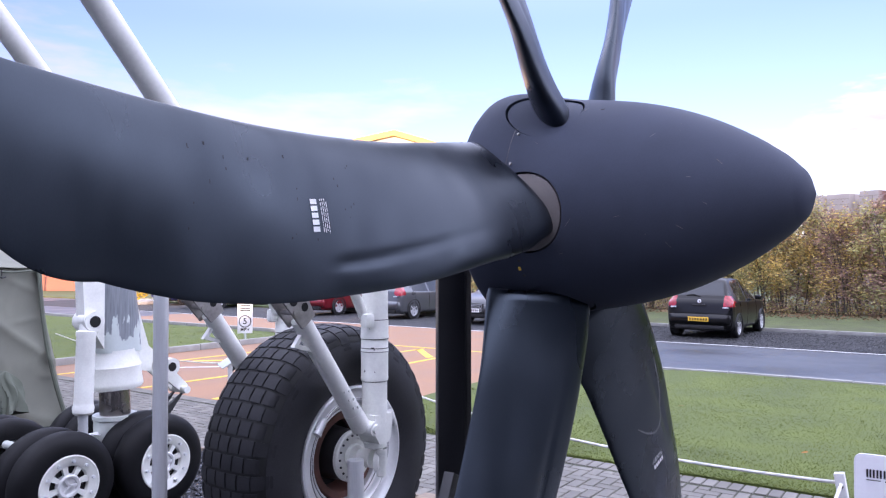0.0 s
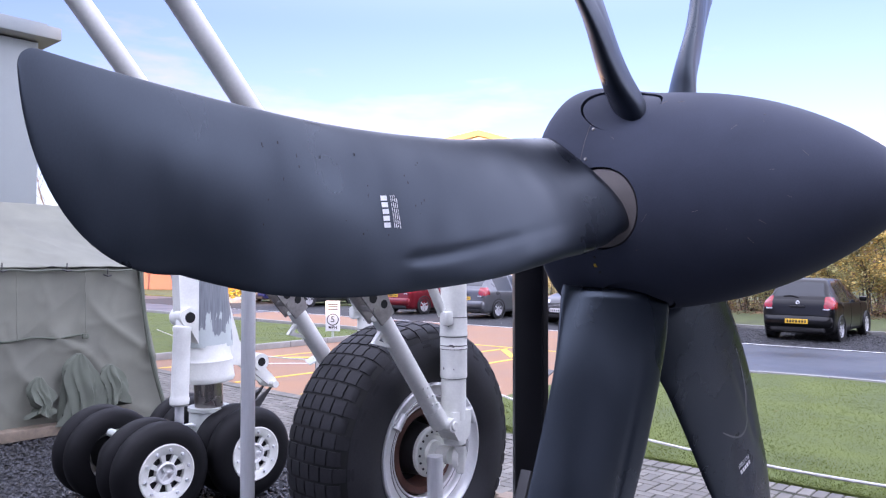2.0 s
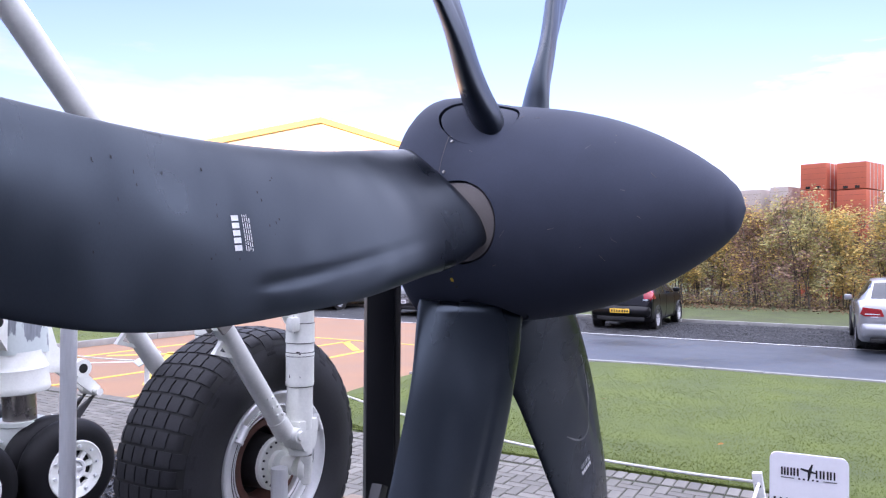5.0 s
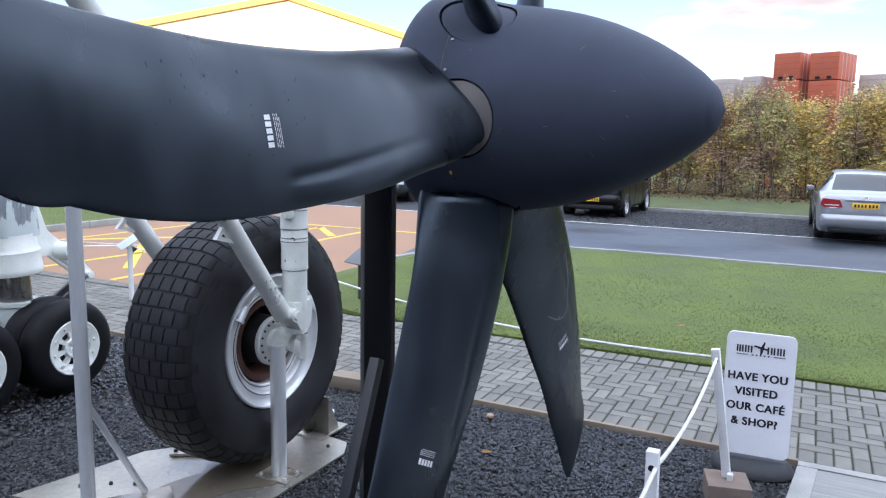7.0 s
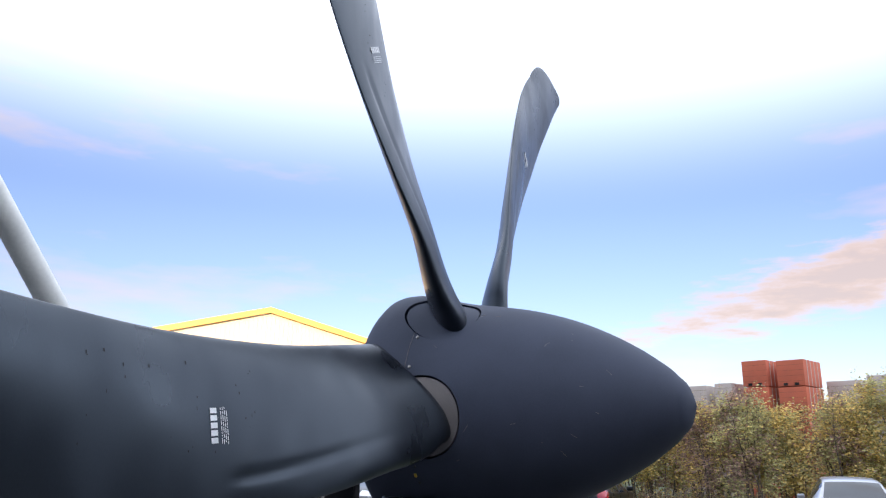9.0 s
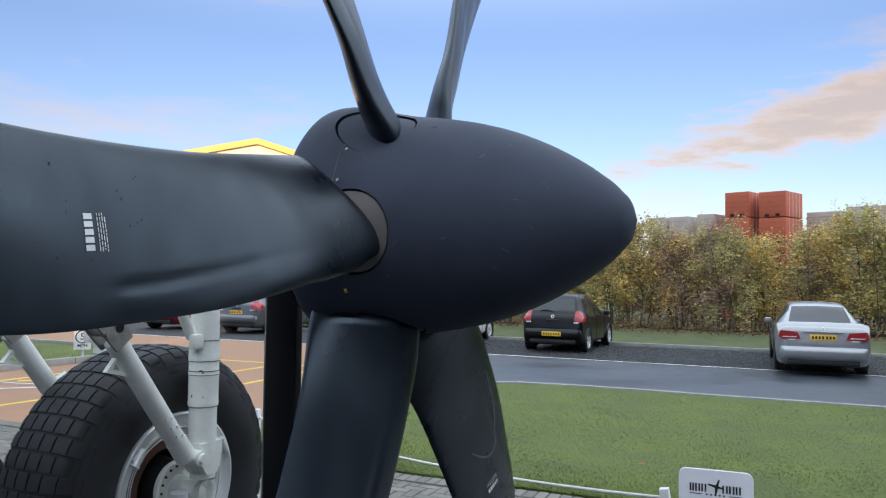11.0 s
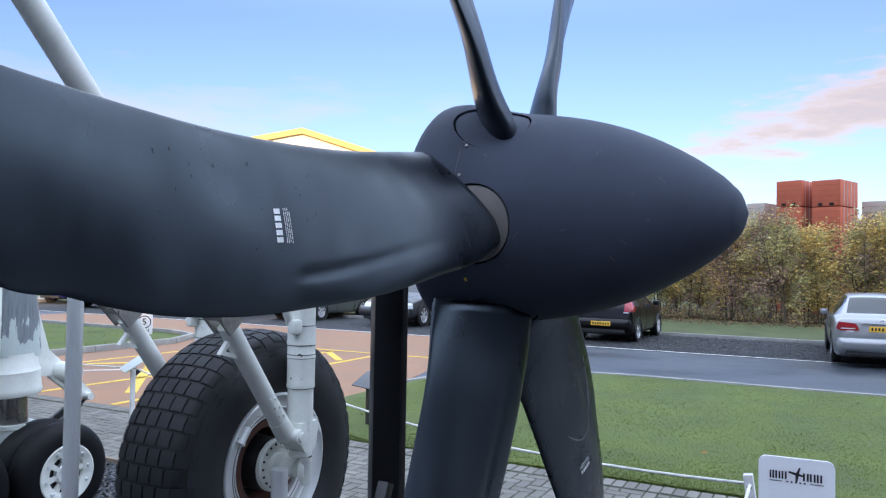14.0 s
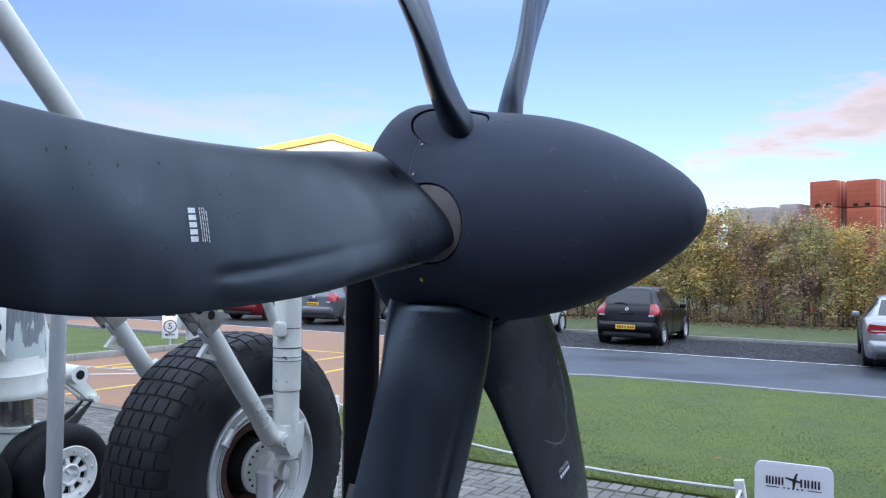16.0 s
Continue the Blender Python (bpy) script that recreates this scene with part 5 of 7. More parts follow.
def build_tent():
    t = thing("canvas_tent", "weathered olive grey canvas ridge tent with sleeve vents", "tent", pose(-8.8, 0, 0))
    y0, y1, ze, zr, depth = -1.2, 4.30, 1.80, 2.62, 1.9

    def crease(u, v, k):
        soft = .03 * noise.noise(Vector((u * 7, v * 2.2, k)))
        r1 = (1 - abs(noise.noise(Vector((u * 9 + v * 2.5, v * 2.2 - u * 3, k + 3))))) ** 6
        r2 = (1 - abs(noise.noise(Vector((u * 16 - v * 4, v * 3 + u * 4, k + 7))))) ** 8
        return .6 * soft + .024 * r1 + .013 * r2

    def wall(u, v):
        y = y0 + (y1 - y0) * u
        z = ze * v
        slope = .10 * (1 - v)
        edge = .34 * u ** 12 * (1 - v)
        return Vector((slope + crease(u, v, 1) * (.4 + 1.6 * (1 - abs(2 * v - 1))) + .015 * math.sin(u * 40) * (1 - v), y + edge, z))
    thicken(part("side_wall", canvas_sheet(wall, 190, 70), M_CANVAS, t, "", 80), .006)

    def roof(u, v):
        y = y0 + (y1 - y0) * u - .1 * v * (1 if u > .5 else -1) * (2 * abs(u - .5)) ** 8
        sag = -.07 * math.sin(math.pi * v) * (1 + .5 * math.sin(u * 21))
        return Vector((.06 - depth * v, y, ze + .005 + (zr - ze) * v + sag + .7 * crease(u, v, 5)))
    thicken(part("roof", canvas_sheet(roof, 170, 50), M_CANVAS, t, "", 80), .006)

    def back(u, v):
        y = y0 + (y1 - y0) * u
        return Vector((.06 - depth - depth * v, y, zr - (zr - ze) * v + .6 * crease(u, v, 9)))
    thicken(part("roof_far", canvas_sheet(back, 60, 12), M_CANVAS, t, "", 80), .006)

    def gable(u, v):
        x = .08 - (2 * depth) * u
        top = ze + (zr - ze) * (1 - abs(2 * u - 1))
        return Vector((x, y1 + .30 * (1 - v) * (1 if u < .1 else .6) + crease(u, v, 12), top * v))
    thicken(part("gable_wall", canvas_sheet(gable, 50, 30), M_CANVAS, t, "", 80), .006)
    bm = bm_new()
    add_tube(bm, [(.085 + .012 * math.sin(k), y0 + (y1 + .01 - y0) * k / 60, ze - .03 + .008 * math.sin(k * 1.3)) for k in range(61)], .014, 6)
    part("eave_hem", bm, M_CANVAS_DARK, t, "rolled eave hem")
    bm = bm_new()
    add_tube(bm, [(.09, 1.5 + (3.65 - 1.5) * k / 30, 1.035 + .012 * math.sin(k * .9)) for k in range(31)], .014, 6)
    add_box(bm, (.11, 3.66, 1.03), (.05, .07, .06), bevel=.015)
    part("window_flap_hem", bm, M_CANVAS_DARK, t, "hem of the closed window flap")
    for y in (2.05, 2.95, 3.66):
        bm = bm_new()
        add_tube(bm, [(.062 + .045 * (1 - k / 24) + .025, y + .003 * math.sin(k), 1.03 + (ze - 1.05) * k / 24) for k in range(25)], .006, 5)
        part("seam", bm, M_CANVAS, t, "sewn canvas seam")
    bm = bm_new()
    add_tube(bm, [(.1 + .11 * (1 - k / 20), y1 + .01 + .30 * (1 - k / 20) ** 2, ze * k / 20) for k in range(21)], .026, 8)
    part("corner_fold", bm, M_CANVAS_DARK, t, "folded canvas at the corner")
    for y, z in ((2.8, 1.80), (3.9, 1.74), (3.45, 1.8), (1.9, 1.8)):
        bm = bm_new()
        add_tube(bm, [(.1, y - .04, z - .02), (.13, y, z - .04), (.1, y + .05, z - .03)], .009, 6)
        add_tube(bm, [(.12, y, z - .02), (.12, y, z + .05)], .006, 6)
        part("guy_toggle", bm, M_DARK_METAL, t)
    # vent sleeves that hang from the wall: two short and tied, one long
    for yc, zt, w, h, tie in ((3.13, .64, .20, .40, True), (3.55, .85, .34, .78, False), (3.90, .70, .24, .44, False)):
        bm = bm_new()
        rings = []
        n = 56
        for k in range(15):
            v = k / 14
            ww = w * math.sqrt(math.sin(min(1, .02 + v * 2.6) * math.pi / 2)) * (1 + .3 * v)
            if tie:
                ww *= 1 - .62 * math.exp(-((v - .8) / .09) ** 2)
            ring = []
            for i in range(n):
                a = 2 * math.pi * i / n
                q = a * 6 + yc * 3 + 2 * v + .8 * math.sin(a * 2 + yc)
                fold = 1 + (.34 * (1 - 2 * abs(math.sin(q / 2))) + .2 * (1 - 2 * abs(math.sin(a * 5.5 + yc - 3 * v)))) * (.35 + .65 * v) + .16 * noise.noise(Vector((math.cos(a) * 2 + yc * 9, math.sin(a) * 2, v * 3)))
                ring.append(bm.verts.new((.27 - .04 * (1 - v) + .11 * math.cos(a) * fold * (.45 + .55 * v), yc + ww * .5 * math.sin(a) * fold + .03 * v + .02 * math.sin(7 * v + yc), zt - h * v + .03 * v * math.sin(a * 3 + yc * 5))))
            rings.append(ring)
        for a, b in zip(rings, rings[1:]):
            for i in range(n):
                bm.faces.new((a[i], a[(i + 1) % n], b[(i + 1) % n], b[i]))
        bm.faces.new(rings[-1])
        bm.faces.new(rings[0])
        part("vent_sleeve", bm, M_CANVAS_DARK, t, "green canvas vent sleeve hanging down")


build_tent()
bm = bm_new()
add_box(bm, (-8.62, 1.4, .06), (.22, 5.6, .11), bevel=.012)
solid("timber_sill", bm, M_TIMBER, "weathered timber boards along the tent foot", "timber")

# ---- clad building behind the tent ----
M_CLAD = material("grey_green_cladding", (0.26, 0.29, 0.285), 0.5, metal=0.0, vary=0.06, scale=1.5, fine=60, bump=0.04)
M_TRIM = material("grey_roof_trim", (0.24, 0.27, 0.275), 0.5, vary=0.08, scale=2, fine=50)


def build_clad():
    t = thing("clad_building", "grey-green metal clad building with a boxed eave", "building", pose(-12.5, 4.5, 0), kind="")
    bm = add_box(bm_new(), (-4, -9, 2.66), (8, 18, 5.32))
    wall = part("wall", bm, M_SIDE, t, "dark backing seen in the panel joints", 20)
    for i in range(30):
        bm = add_box(bm_new(), (.012, -.29 - .62 * i, 2.65), (.024, .588, 5.30), bevel=.006)
        part("panel", bm, M_CLAD, wall)
    bm = bm_new()
    add_box(bm, (-3.95, -9, 5.43), (8.5, 18.5, .2), bevel=.03)
    add_box(bm, (-3.95, -9, 5.56), (8.2, 18.2, .08), bevel=.03)
    part("eave", bm, M_TRIM, t, "boxed grey eave")


build_clad()

# ---- unseen blocks added to cut off sun and low sky ----
M_WALLB = material("unseen_wall", (0.085, 0.095, 0.11), 0.6, vary=0.08, scale=1.2, fine=40, bump=0.05)


def build_sun_blockers():
    t = thing("museum_hall", "unseen plain blocks added to cut off sun and low sky", "building", pose(0, -24, 0))
    # heights are set by where their shade should end on the ground
    for name, x0, x1, h in (("hall", 5.2, 57, 24.0), ("annexe", -42, 5.2, 9.3), ("west_block", -6.5, -1.6, 16.0)):
        d = 18 if name != "west_block" else 10
        wall = part(name, add_box(bm_new(), ((x0 + x1) / 2, -d / 2 - (0 if d == 18 else .5), h / 2), (x1 - x0, d, h)), M_WALLB, t)
        part("roof", add_box(bm_new(), ((x0 + x1) / 2, -d / 2 - (0 if d == 18 else .5), h + .1), (x1 - x0 + .3, d + .3, .2)), M_TRIM, wall)
    # added out of view to darken the lower half of the blades' reflections
    part("east_blocker", add_box(bm_new(), (14, 13.85, 3.3), (12, 27.5, 6.6)), M_WALLB, t)
    part("northeast_blocker", add_box(bm_new(), (14, 36.3, 2.3), (11.6, 17.4, 4.6)), M_WALLB, t)


build_sun_blockers()

# ---- cars ----
M_TYRE = material("car_tyre", (0.02, 0.02, 0.021), 0.75, vary=0.2, scale=10, fine=80)
M_WHEEL = material("alloy_wheel", (0.62, 0.62, 0.64), 0.35, metal=0.4, vary=0.1)
M_GLASS = glass_dark("tinted_car_glass", (0.018, 0.022, 0.026))
M_RED_LIGHT = material("red_tail_lamp", (0.34, 0.010, 0.018), 0.15, vary=0.25, scale=20, fine=120, bump=0, coat=0.8)
M_CLEAR_LIGHT = material("clear_lamp", (0.65, 0.67, 0.7), 0.12, vary=0.3, scale=30, fine=120, bump=0, coat=0.8)
M_PLATE_Y = material("yellow_number_plate", (0.92, 0.55, 0.05), 0.4, vary=0.05, bump=0)
M_PLATE_W = material("white_number_plate", (0.8, 0.8, 0.78), 0.4, vary=0.05, bump=0)
M_PLASTIC = material("black_car_plastic", (0.02, 0.02, 0.021), 0.6, vary=0.2)


def car_paint(name, color, metal=0.3, coat=0.6):
    return material(name, color, 0.3, metal=metal, vary=0.06, scale=2, fine=300, bump=0.0, coat=coat, rough_vary=0.03, spec=0.3)


HATCH = [(0.0, .36, .56, .62, .70, .58), (.05, .27, .84, .90, .80, .66), (.13, .22, .95, 1.04, .83, .66), (.30, .2, .97, 1.27, .84, .60), (.46, .2, .97, 1.46, .845, .56),
         (.9, .2, .95, 1.53, .847, .57), (1.6, .2, .93, 1.53, .847, .57), (2.2, .2, .92, 1.42, .845, .54), (2.55, .2, .92, 1.22, .84, .58), (2.9, .2, .91, 1.0, .83, .64), (3.4, .22, .8, .88, .80, .6), (3.66, .27, .62, .68, .72, .54), (3.75, .36, .5, .53, .62, .48)]
SALOON = [(0.0, .38, .62, .66, .76, .66), (.05, .28, .86, .92, .88, .76), (.14, .24, .96, 1.02, .91, .76), (.75, .2, .98, 1.06, .925, .72), (1.1, .2, .99, 1.25, .93, .66), (1.45, .2, .99, 1.42, .935, .60),
          (2.0, .2, .97, 1.475, .937, .60), (2.7, .2, .95, 1.46, .937, .60), (3.15, .2, .95, 1.3, .935, .62), (3.6, .2, .94, 1.04, .93, .72), (4.3, .22, .84, .92, .90, .68), (4.85, .27, .66, .72, .80, .6), (5.02, .36, .52, .56, .68, .5)]
ESTATE = [(0.0, .36, .56, .62, .74, .62), (.05, .27, .86, .92, .84, .70), (.13, .22, .97, 1.06, .88, .70), (.38, .2, .98, 1.30, .89, .64), (.62, .2, .98, 1.46, .90, .60),
          (1.1, .2, .96, 1.54, .905, .60), (2.0, .2, .94, 1.54, .905, .60), (2.6, .2, .93, 1.44, .90, .57), (3.0, .2, .93, 1.22, .90, .62), (3.4, .2, .92, 1.0, .89, .68), (4.0, .22, .82, .9, .86, .64), (4.3, .27, .64, .7, .78, .58), (4.42, .36, .5, .54, .66, .5)]


SEC_N = 17


def car_section(st):
    """Half outline of a car's cross-section, SEC_N points from the sill up to the roof's middle."""
    l, zb, zw, zt, w, wt = st
    mid = zb + (zw - zb) * .5
    cab = zt - zw
    ww = w * .965
    return [(w * .74, zb), (w * .90, zb + .02), (w * .965, zb + .08), (w * .99, zb + (mid - zb) * .6), (w, mid), (w * 1.002, mid + (zw - mid) * .45), (w * .985, zw - .03), (ww, zw),
            (ww + (wt - ww) * .28, zw + cab * .26), (ww + (wt - ww) * .58, zw + cab * .54), (ww + (wt - ww) * .86, zw + cab * .80), (wt * .985, zw + cab * .91), (wt * .9, zw + cab * .965), (wt * .7, zw + cab * .988),
            (wt * .45, zt), (wt * .2, zt + .004), (0, zt + .005)]


def build_car(stations, m, paint, label, wheel_at, wr=.31, rear=True, plate=None, rear_glass=(.17, .45), front_glass=(2.25, 2.85), side_glass=((.62, 1.45), (1.55, 2.45)), group="parked cars", saloon=False):
    """A car with its rear at local y = 0 and its nose towards +y."""
    t = thing("car", label, "car", m, group)
    sa = np.array(stations)
    L = stations[-1][0]
    ls = sorted(set([round(float(v), 4) for v in np.concatenate((np.linspace(0, .26, 30), np.linspace(.26, .7, 12), np.linspace(.7, L - .7, 34), np.linspace(L - .7, L, 18), rear_glass, front_glass, np.array(side_glass).ravel()))]))
    rows = []
    for l in ls:
        coarse = car_section([l] + [smooth_at(l, sa[:, 0], sa[:, c]) for c in range(1, 6)])
        half = [tuple(a + (b - a) * q / 3 for a, b in zip(p0, p1)) for p0, p1 in zip(coarse, coarse[1:]) for q in range(3)] + [coarse[-1]]
        pts = [(-x, z) for x, z in half[:-1]] + [half[-1]] + [(x, z) for x, z in reversed(half[:-1])]
        rows.append([Vector((x, l, z)) for x, z in pts])
    n = len(rows[0])
    c = n // 2

    def kind(l, j, p):
        """Which part of the skin a face belongs to."""
        k = min(j, n - 2 - j) // 3
        if rear_glass[0] < l < rear_glass[1] and k >= 12:
            return "rear_window"
        if front_glass[0] < l < front_glass[1] and k >= 12:
            return "windscreen"
        for a, b in side_glass:
            if a < l < b and 7 <= k <= 10:
                return "side_window"
        if rear and not saloon and l < .34 and .82 < p.z < 1.10 and abs(p.x) > .60:
            return "tail_lamp"
        if not rear and l > L - .42 and .58 < p.z < .76 and abs(p.x) > .42:
            return "headlamp"
        return "body"
    bins = {}
    for i in range(len(ls) - 1):
        for j in range(n - 1):
            quad = (rows[i][j], rows[i][j + 1], rows[i + 1][j + 1], rows[i + 1][j])
            mid = sum(quad, Vector()) / 4
            key = kind(mid.y, j, mid)
            if key != "body" and key not in ("rear_window", "windscreen"):
                key = (key, mid.x > 0, [q for q, (a, b) in enumerate(side_glass) if a < mid.y < b][:1] == [0] if key == "side_window" else False)
            else:
                key = (key, False, False)
            bins.setdefault(key, []).append(((i, j), (i, j + 1), (i + 1, j + 1), (i + 1, j)))

    def skin(faces, close=False):
        b2 = bm_new()
        vs = {}
        for f in faces:
            for v in f:
                if v not in vs:
                    vs[v] = b2.verts.new(rows[v[0]][v[1]])
            b2.faces.new([vs[v] for v in f])
        if close:
            for i in (0, len(ls) - 1):
                b2.faces.new([vs.get((i, j)) or b2.verts.new(rows[i][j]) for j in range(n)])
        return b2
    mats = {"rear_window": M_GLASS, "windscreen": M_GLASS, "side_window": M_GLASS, "tail_lamp": M_RED_LIGHT, "headlamp": M_CLEAR_LIGHT}
    body = part("body", skin(bins.pop(("body", False, False)), True), paint, t, "", 50)
    for key, faces in bins.items():
        part(key[0], skin(faces), mats[key[0]], t, "", 60)
    W = max(s[4] for s in stations)
    part("underside", add_box(bm_new(), (0, L / 2, .30), (W * 1.55, L * .9, .22), bevel=.05), M_PLASTIC, t)

    def seam(pts, name="door_joint", r=.006):
        part(name, add_tube(bm_new(), pts, r, 4), M_BLACK_AND_SHADE, t)

    def at(l, k):
        i = min(range(len(ls)), key=lambda q: abs(ls[q] - l))
        return rows[i][k]
    joints = [side_glass[0][0] + .12, (side_glass[0][1] + side_glass[1][0]) / 2, side_glass[1][1] - .02]
    for s in (0, 1):
        for l in joints:
            seam([at(l, k if s == 0 else n - 1 - k) for k in range(6, 24, 3)])
    for y in wheel_at:
        for s in (-1, 1):
            b2 = bm_new()
            x = s * (W - .105)
            prof = [(-.10, wr * .68), (-.105, wr * .85), (-.08, wr * .98), (0, wr), (.08, wr * .98), (.105, wr * .85), (.10, wr * .68)]
            add_lathe(b2, prof, (x, y, wr), (1, 0, 0), seg=32)
            whl = part("wheel", b2, M_TYRE, t, "", 60)
            b2 = bm_new()
            add_lathe(b2, [(s * .085, wr * .69), (s * .10, wr * .66), (s * .07, wr * .6), (s * .06, .05), (s * .09, .045), (s * .09, 0)], (x, y, wr), (1, 0, 0), seg=28)
            for i in range(7):
                mm = pose(x, y, wr) @ Matrix.Rotation(radians(360 / 7 * i), 4, "X")
                add_box(b2, (s * .085, 0, wr * .36), (.02, .05, wr * .6), mm, bevel=.005)
            part("rim", b2, M_WHEEL, whl)
            b2 = bm_new()
            add_lathe(b2, [(s * .0, wr * 1.0), (s * .112, wr * 1.02), (s * .118, wr * 1.12), (s * .09, wr * 1.17)], (x, y, wr + .01), (1, 0, 0), seg=32)
            part("wheel_arch", b2, M_PLASTIC, t)
    end = 0 if rear else L
    sg = -1 if rear else 1
    # bumper, lamps, plate and mirrors
    b2 = bm_new()
    add_box(b2, (0, end - sg * .10, .47 if saloon else .49), (W * 1.9, .32, .32), bevel=.13)
    part("bumper", b2, paint, t, "", 60)
    part("valance", add_box(bm_new(), (0, end - sg * .10, .30), (W * 1.5, .24, .12), bevel=.04), M_PLASTIC, t)
    zp = plate if plate else (.72 if rear else .46)
    yp = end + sg * .075 if zp < .63 else end - sg * .012
    if rear:
        for s in (-1, 1):
            x = s * (.70 if saloon else .66)
            part("reversing_lamp", add_box(bm_new(), (x - s * .08 if saloon else x, .012, .74 if saloon else .80), (.14, .05, .035), bevel=.008), M_CLEAR_LIGHT, t)
        if saloon:
            for s in (-1, 1):
                lamp = [(s * .44, .762), (s * .50, .905), (s * .84, .935), (s * .885, .80), (s * .80, .752)]
                mm = Matrix(((1, 0, 0, 0), (0, 0, 1, 0), (0, 1, 0, 0), (0, 0, 0, 1)))
                tl = part("tail_lamp", add_prism(bm_new(), lamp, -.012, .16, mm), M_RED_LIGHT, t, "red wrap-round tail lamp", 30)
                part("lamp_band", add_box(bm_new(), (s * .66, -.014, .80), (.28, .008, .018), bevel=.003), M_CLEAR_LIGHT, tl, "pale lower band")
            part("chrome_strip", add_box(bm_new(), (0, .02, .915), (.80, .05, .022), bevel=.008), M_WHEEL, t)
            for s in (-1, 1):
                part("exhaust", add_box(bm_new(), (s * .58, .0, .265), (.22, .20, .07), bevel=.03), M_BLACK_AND_SHADE, t)
            seam([(-.74, -.0, .60), (-.4, -.02, .60), (.4, -.02, .60), (.74, -.0, .60)], "boot_joint")
        else:
            part("rear_wiper", add_tube(bm_new(), [(0, rear_glass[0] - .03, 1.07), (-.16, rear_glass[0] - .02, 1.12), (-.36, rear_glass[0] - .01, 1.10)], .012, 5), M_BLACK_AND_SHADE, t)
            seam([(-.62, .03, .64), (-.3, .0, .62), (.3, .0, .62), (.62, .03, .64)], "boot_joint")
            part("boot_handle", add_box(bm_new(), (0, .015, .86), (.34, .06, .04), bevel=.012), M_PLASTIC, t)
        part("badge", add_lathe(bm_new(), [(0, .03), (.01, .05), (.02, .03), (.01, .02)], (0, .05 if saloon else .06, .96 if saloon else .95), (0, -1, .2), seg=20, close=True), M_WHEEL, t)
    else:
        b2 = bm_new()
        add_box(b2, (0, L + .03, .54), (.80, .09, .30), bevel=.05)
        g = part("grille", b2, M_PLASTIC, t, "black grille with chrome bars")
        for k in range(6):
            part("grille_bar", add_box(bm_new(), (0, L + .078, .44 + .042 * k), (.74, .012, .01), bevel=.003), M_WHEEL, g)
        yp = L + .09
    b2 = add_box(bm_new(), (0, yp, zp), (.52, .014, .115), bevel=.004)
    pl = part("number_plate", b2, M_PLATE_Y if rear else M_PLATE_W, t)
    for k in range(7):
        b2 = bm_new()
        add_box(b2, (-.2 + .066 * k + (.012 if k > 3 else 0), yp + sg * .009, zp), (.036, .004, .06))
        part("plate_bar", b2, M_PLASTIC, pl, "", 0)
    for s in (-1, 1):
        b2 = add_box(bm_new(), (s * (W + .08), side_glass[1][1] - .12, 1.0), (.18, .12, .13), bevel=.045)
        part("door_mirror", b2, paint, t)
    return t


P_BLACK = car_paint("black_car_paint", (0.0025, 0.0025, 0.003), 0.0, 0.25)
P_SILVER = car_paint("silver_car_paint", (0.36, 0.365, 0.375), 0.6)
P_GREY = car_paint("grey_car_paint", (0.13, 0.135, 0.145), 0.5)
P_RED = car_paint("dark_red_car_paint", (0.2, 0.012, 0.02), 0.3)
P_WHITE = car_paint("white_car_paint", (0.72, 0.72, 0.72), 0.0)
P_BLUE = car_paint("blue_car_paint", (0.02, 0.03, 0.14), 0.3)
P_DARK = car_paint("dark_grey_car_paint", (0.045, 0.047, 0.052), 0.4)
Z_CAR = -.036
SG, EG = dict(rear_glass=(.80, 1.42), front_glass=(2.78, 3.55), side_glass=((1.25, 2.05), (2.15, 3.15)), saloon=True), dict(rear_glass=(.19, .60), front_glass=(2.62, 3.3), side_glass=((.75, 1.65), (1.75, 2.85)))
build_car(HATCH, pose(-5.62, 19.45, Z_CAR, 0, 0, -1), P_BLACK, "small black hatchback parked on dark tarmac", (.62, 3.08), .30, plate=.50)
build_car(SALOON, pose(.72, 17.35, Z_CAR, 0, 0, 2) @ Matrix.Diagonal((.95, 1, 1, 1)), P_SILVER, "large silver saloon parked beside the hedge", (1.0, 3.95), .345, plate=.80, **SG)
build_car(HATCH, pose(-9.45, 19.6, Z_CAR), P_WHITE, "white hatchback parked at the hedge", (.62, 3.08), .30, plate=.50)
build_car(SALOON, pose(-12.75, 24.9, Z_CAR, 0, 0, 180), P_DARK, "dark grey saloon parked nose out", (1.0, 3.95), .345, rear=False, **SG)
build_car(ESTATE, pose(-16.75, 20.1, Z_CAR), P_GREY, "grey hatchback parked at the hedge", (.8, 3.4), .325, **EG)
build_car(ESTATE, pose(-20.3, 20.1, Z_CAR), P_RED, "dark red car parked beside the drive", (.8, 3.4), .325, **EG)
build_car(HATCH, pose(-31.2, 25.1, Z_CAR, 0, 0, 180), P_BLUE, "blue hatchback parked nose out", (.62, 3.08), .30, rear=False)
build_car(ESTATE, pose(-27.5, 20.3, Z_CAR), P_DARK, "dark car parked in the far row", (.8, 3.4), .325, **EG)

# ---- far buildings and stacks ----
M_HANGAR = material("cream_hangar_sheet", (0.6, 0.56, 0.44), 0.6, vary=0.06, scale=0.4, fine=8, bump=0.05)
M_YELLOW = material("yellow_roof_trim", (0.60, 0.36, 0.09), 0.5, vary=0.08, scale=0.5, fine=10)
M_BRICK = material("orange_brick", (0.26, 0.11, 0.075), 0.85, vary=0.15, scale=0.8, fine=12, bump=0.1)
M_SLATE = material("grey_slate_roof", (0.16, 0.155, 0.15), 0.8, vary=0.25, scale=0.6, fine=6, bump=0.2)
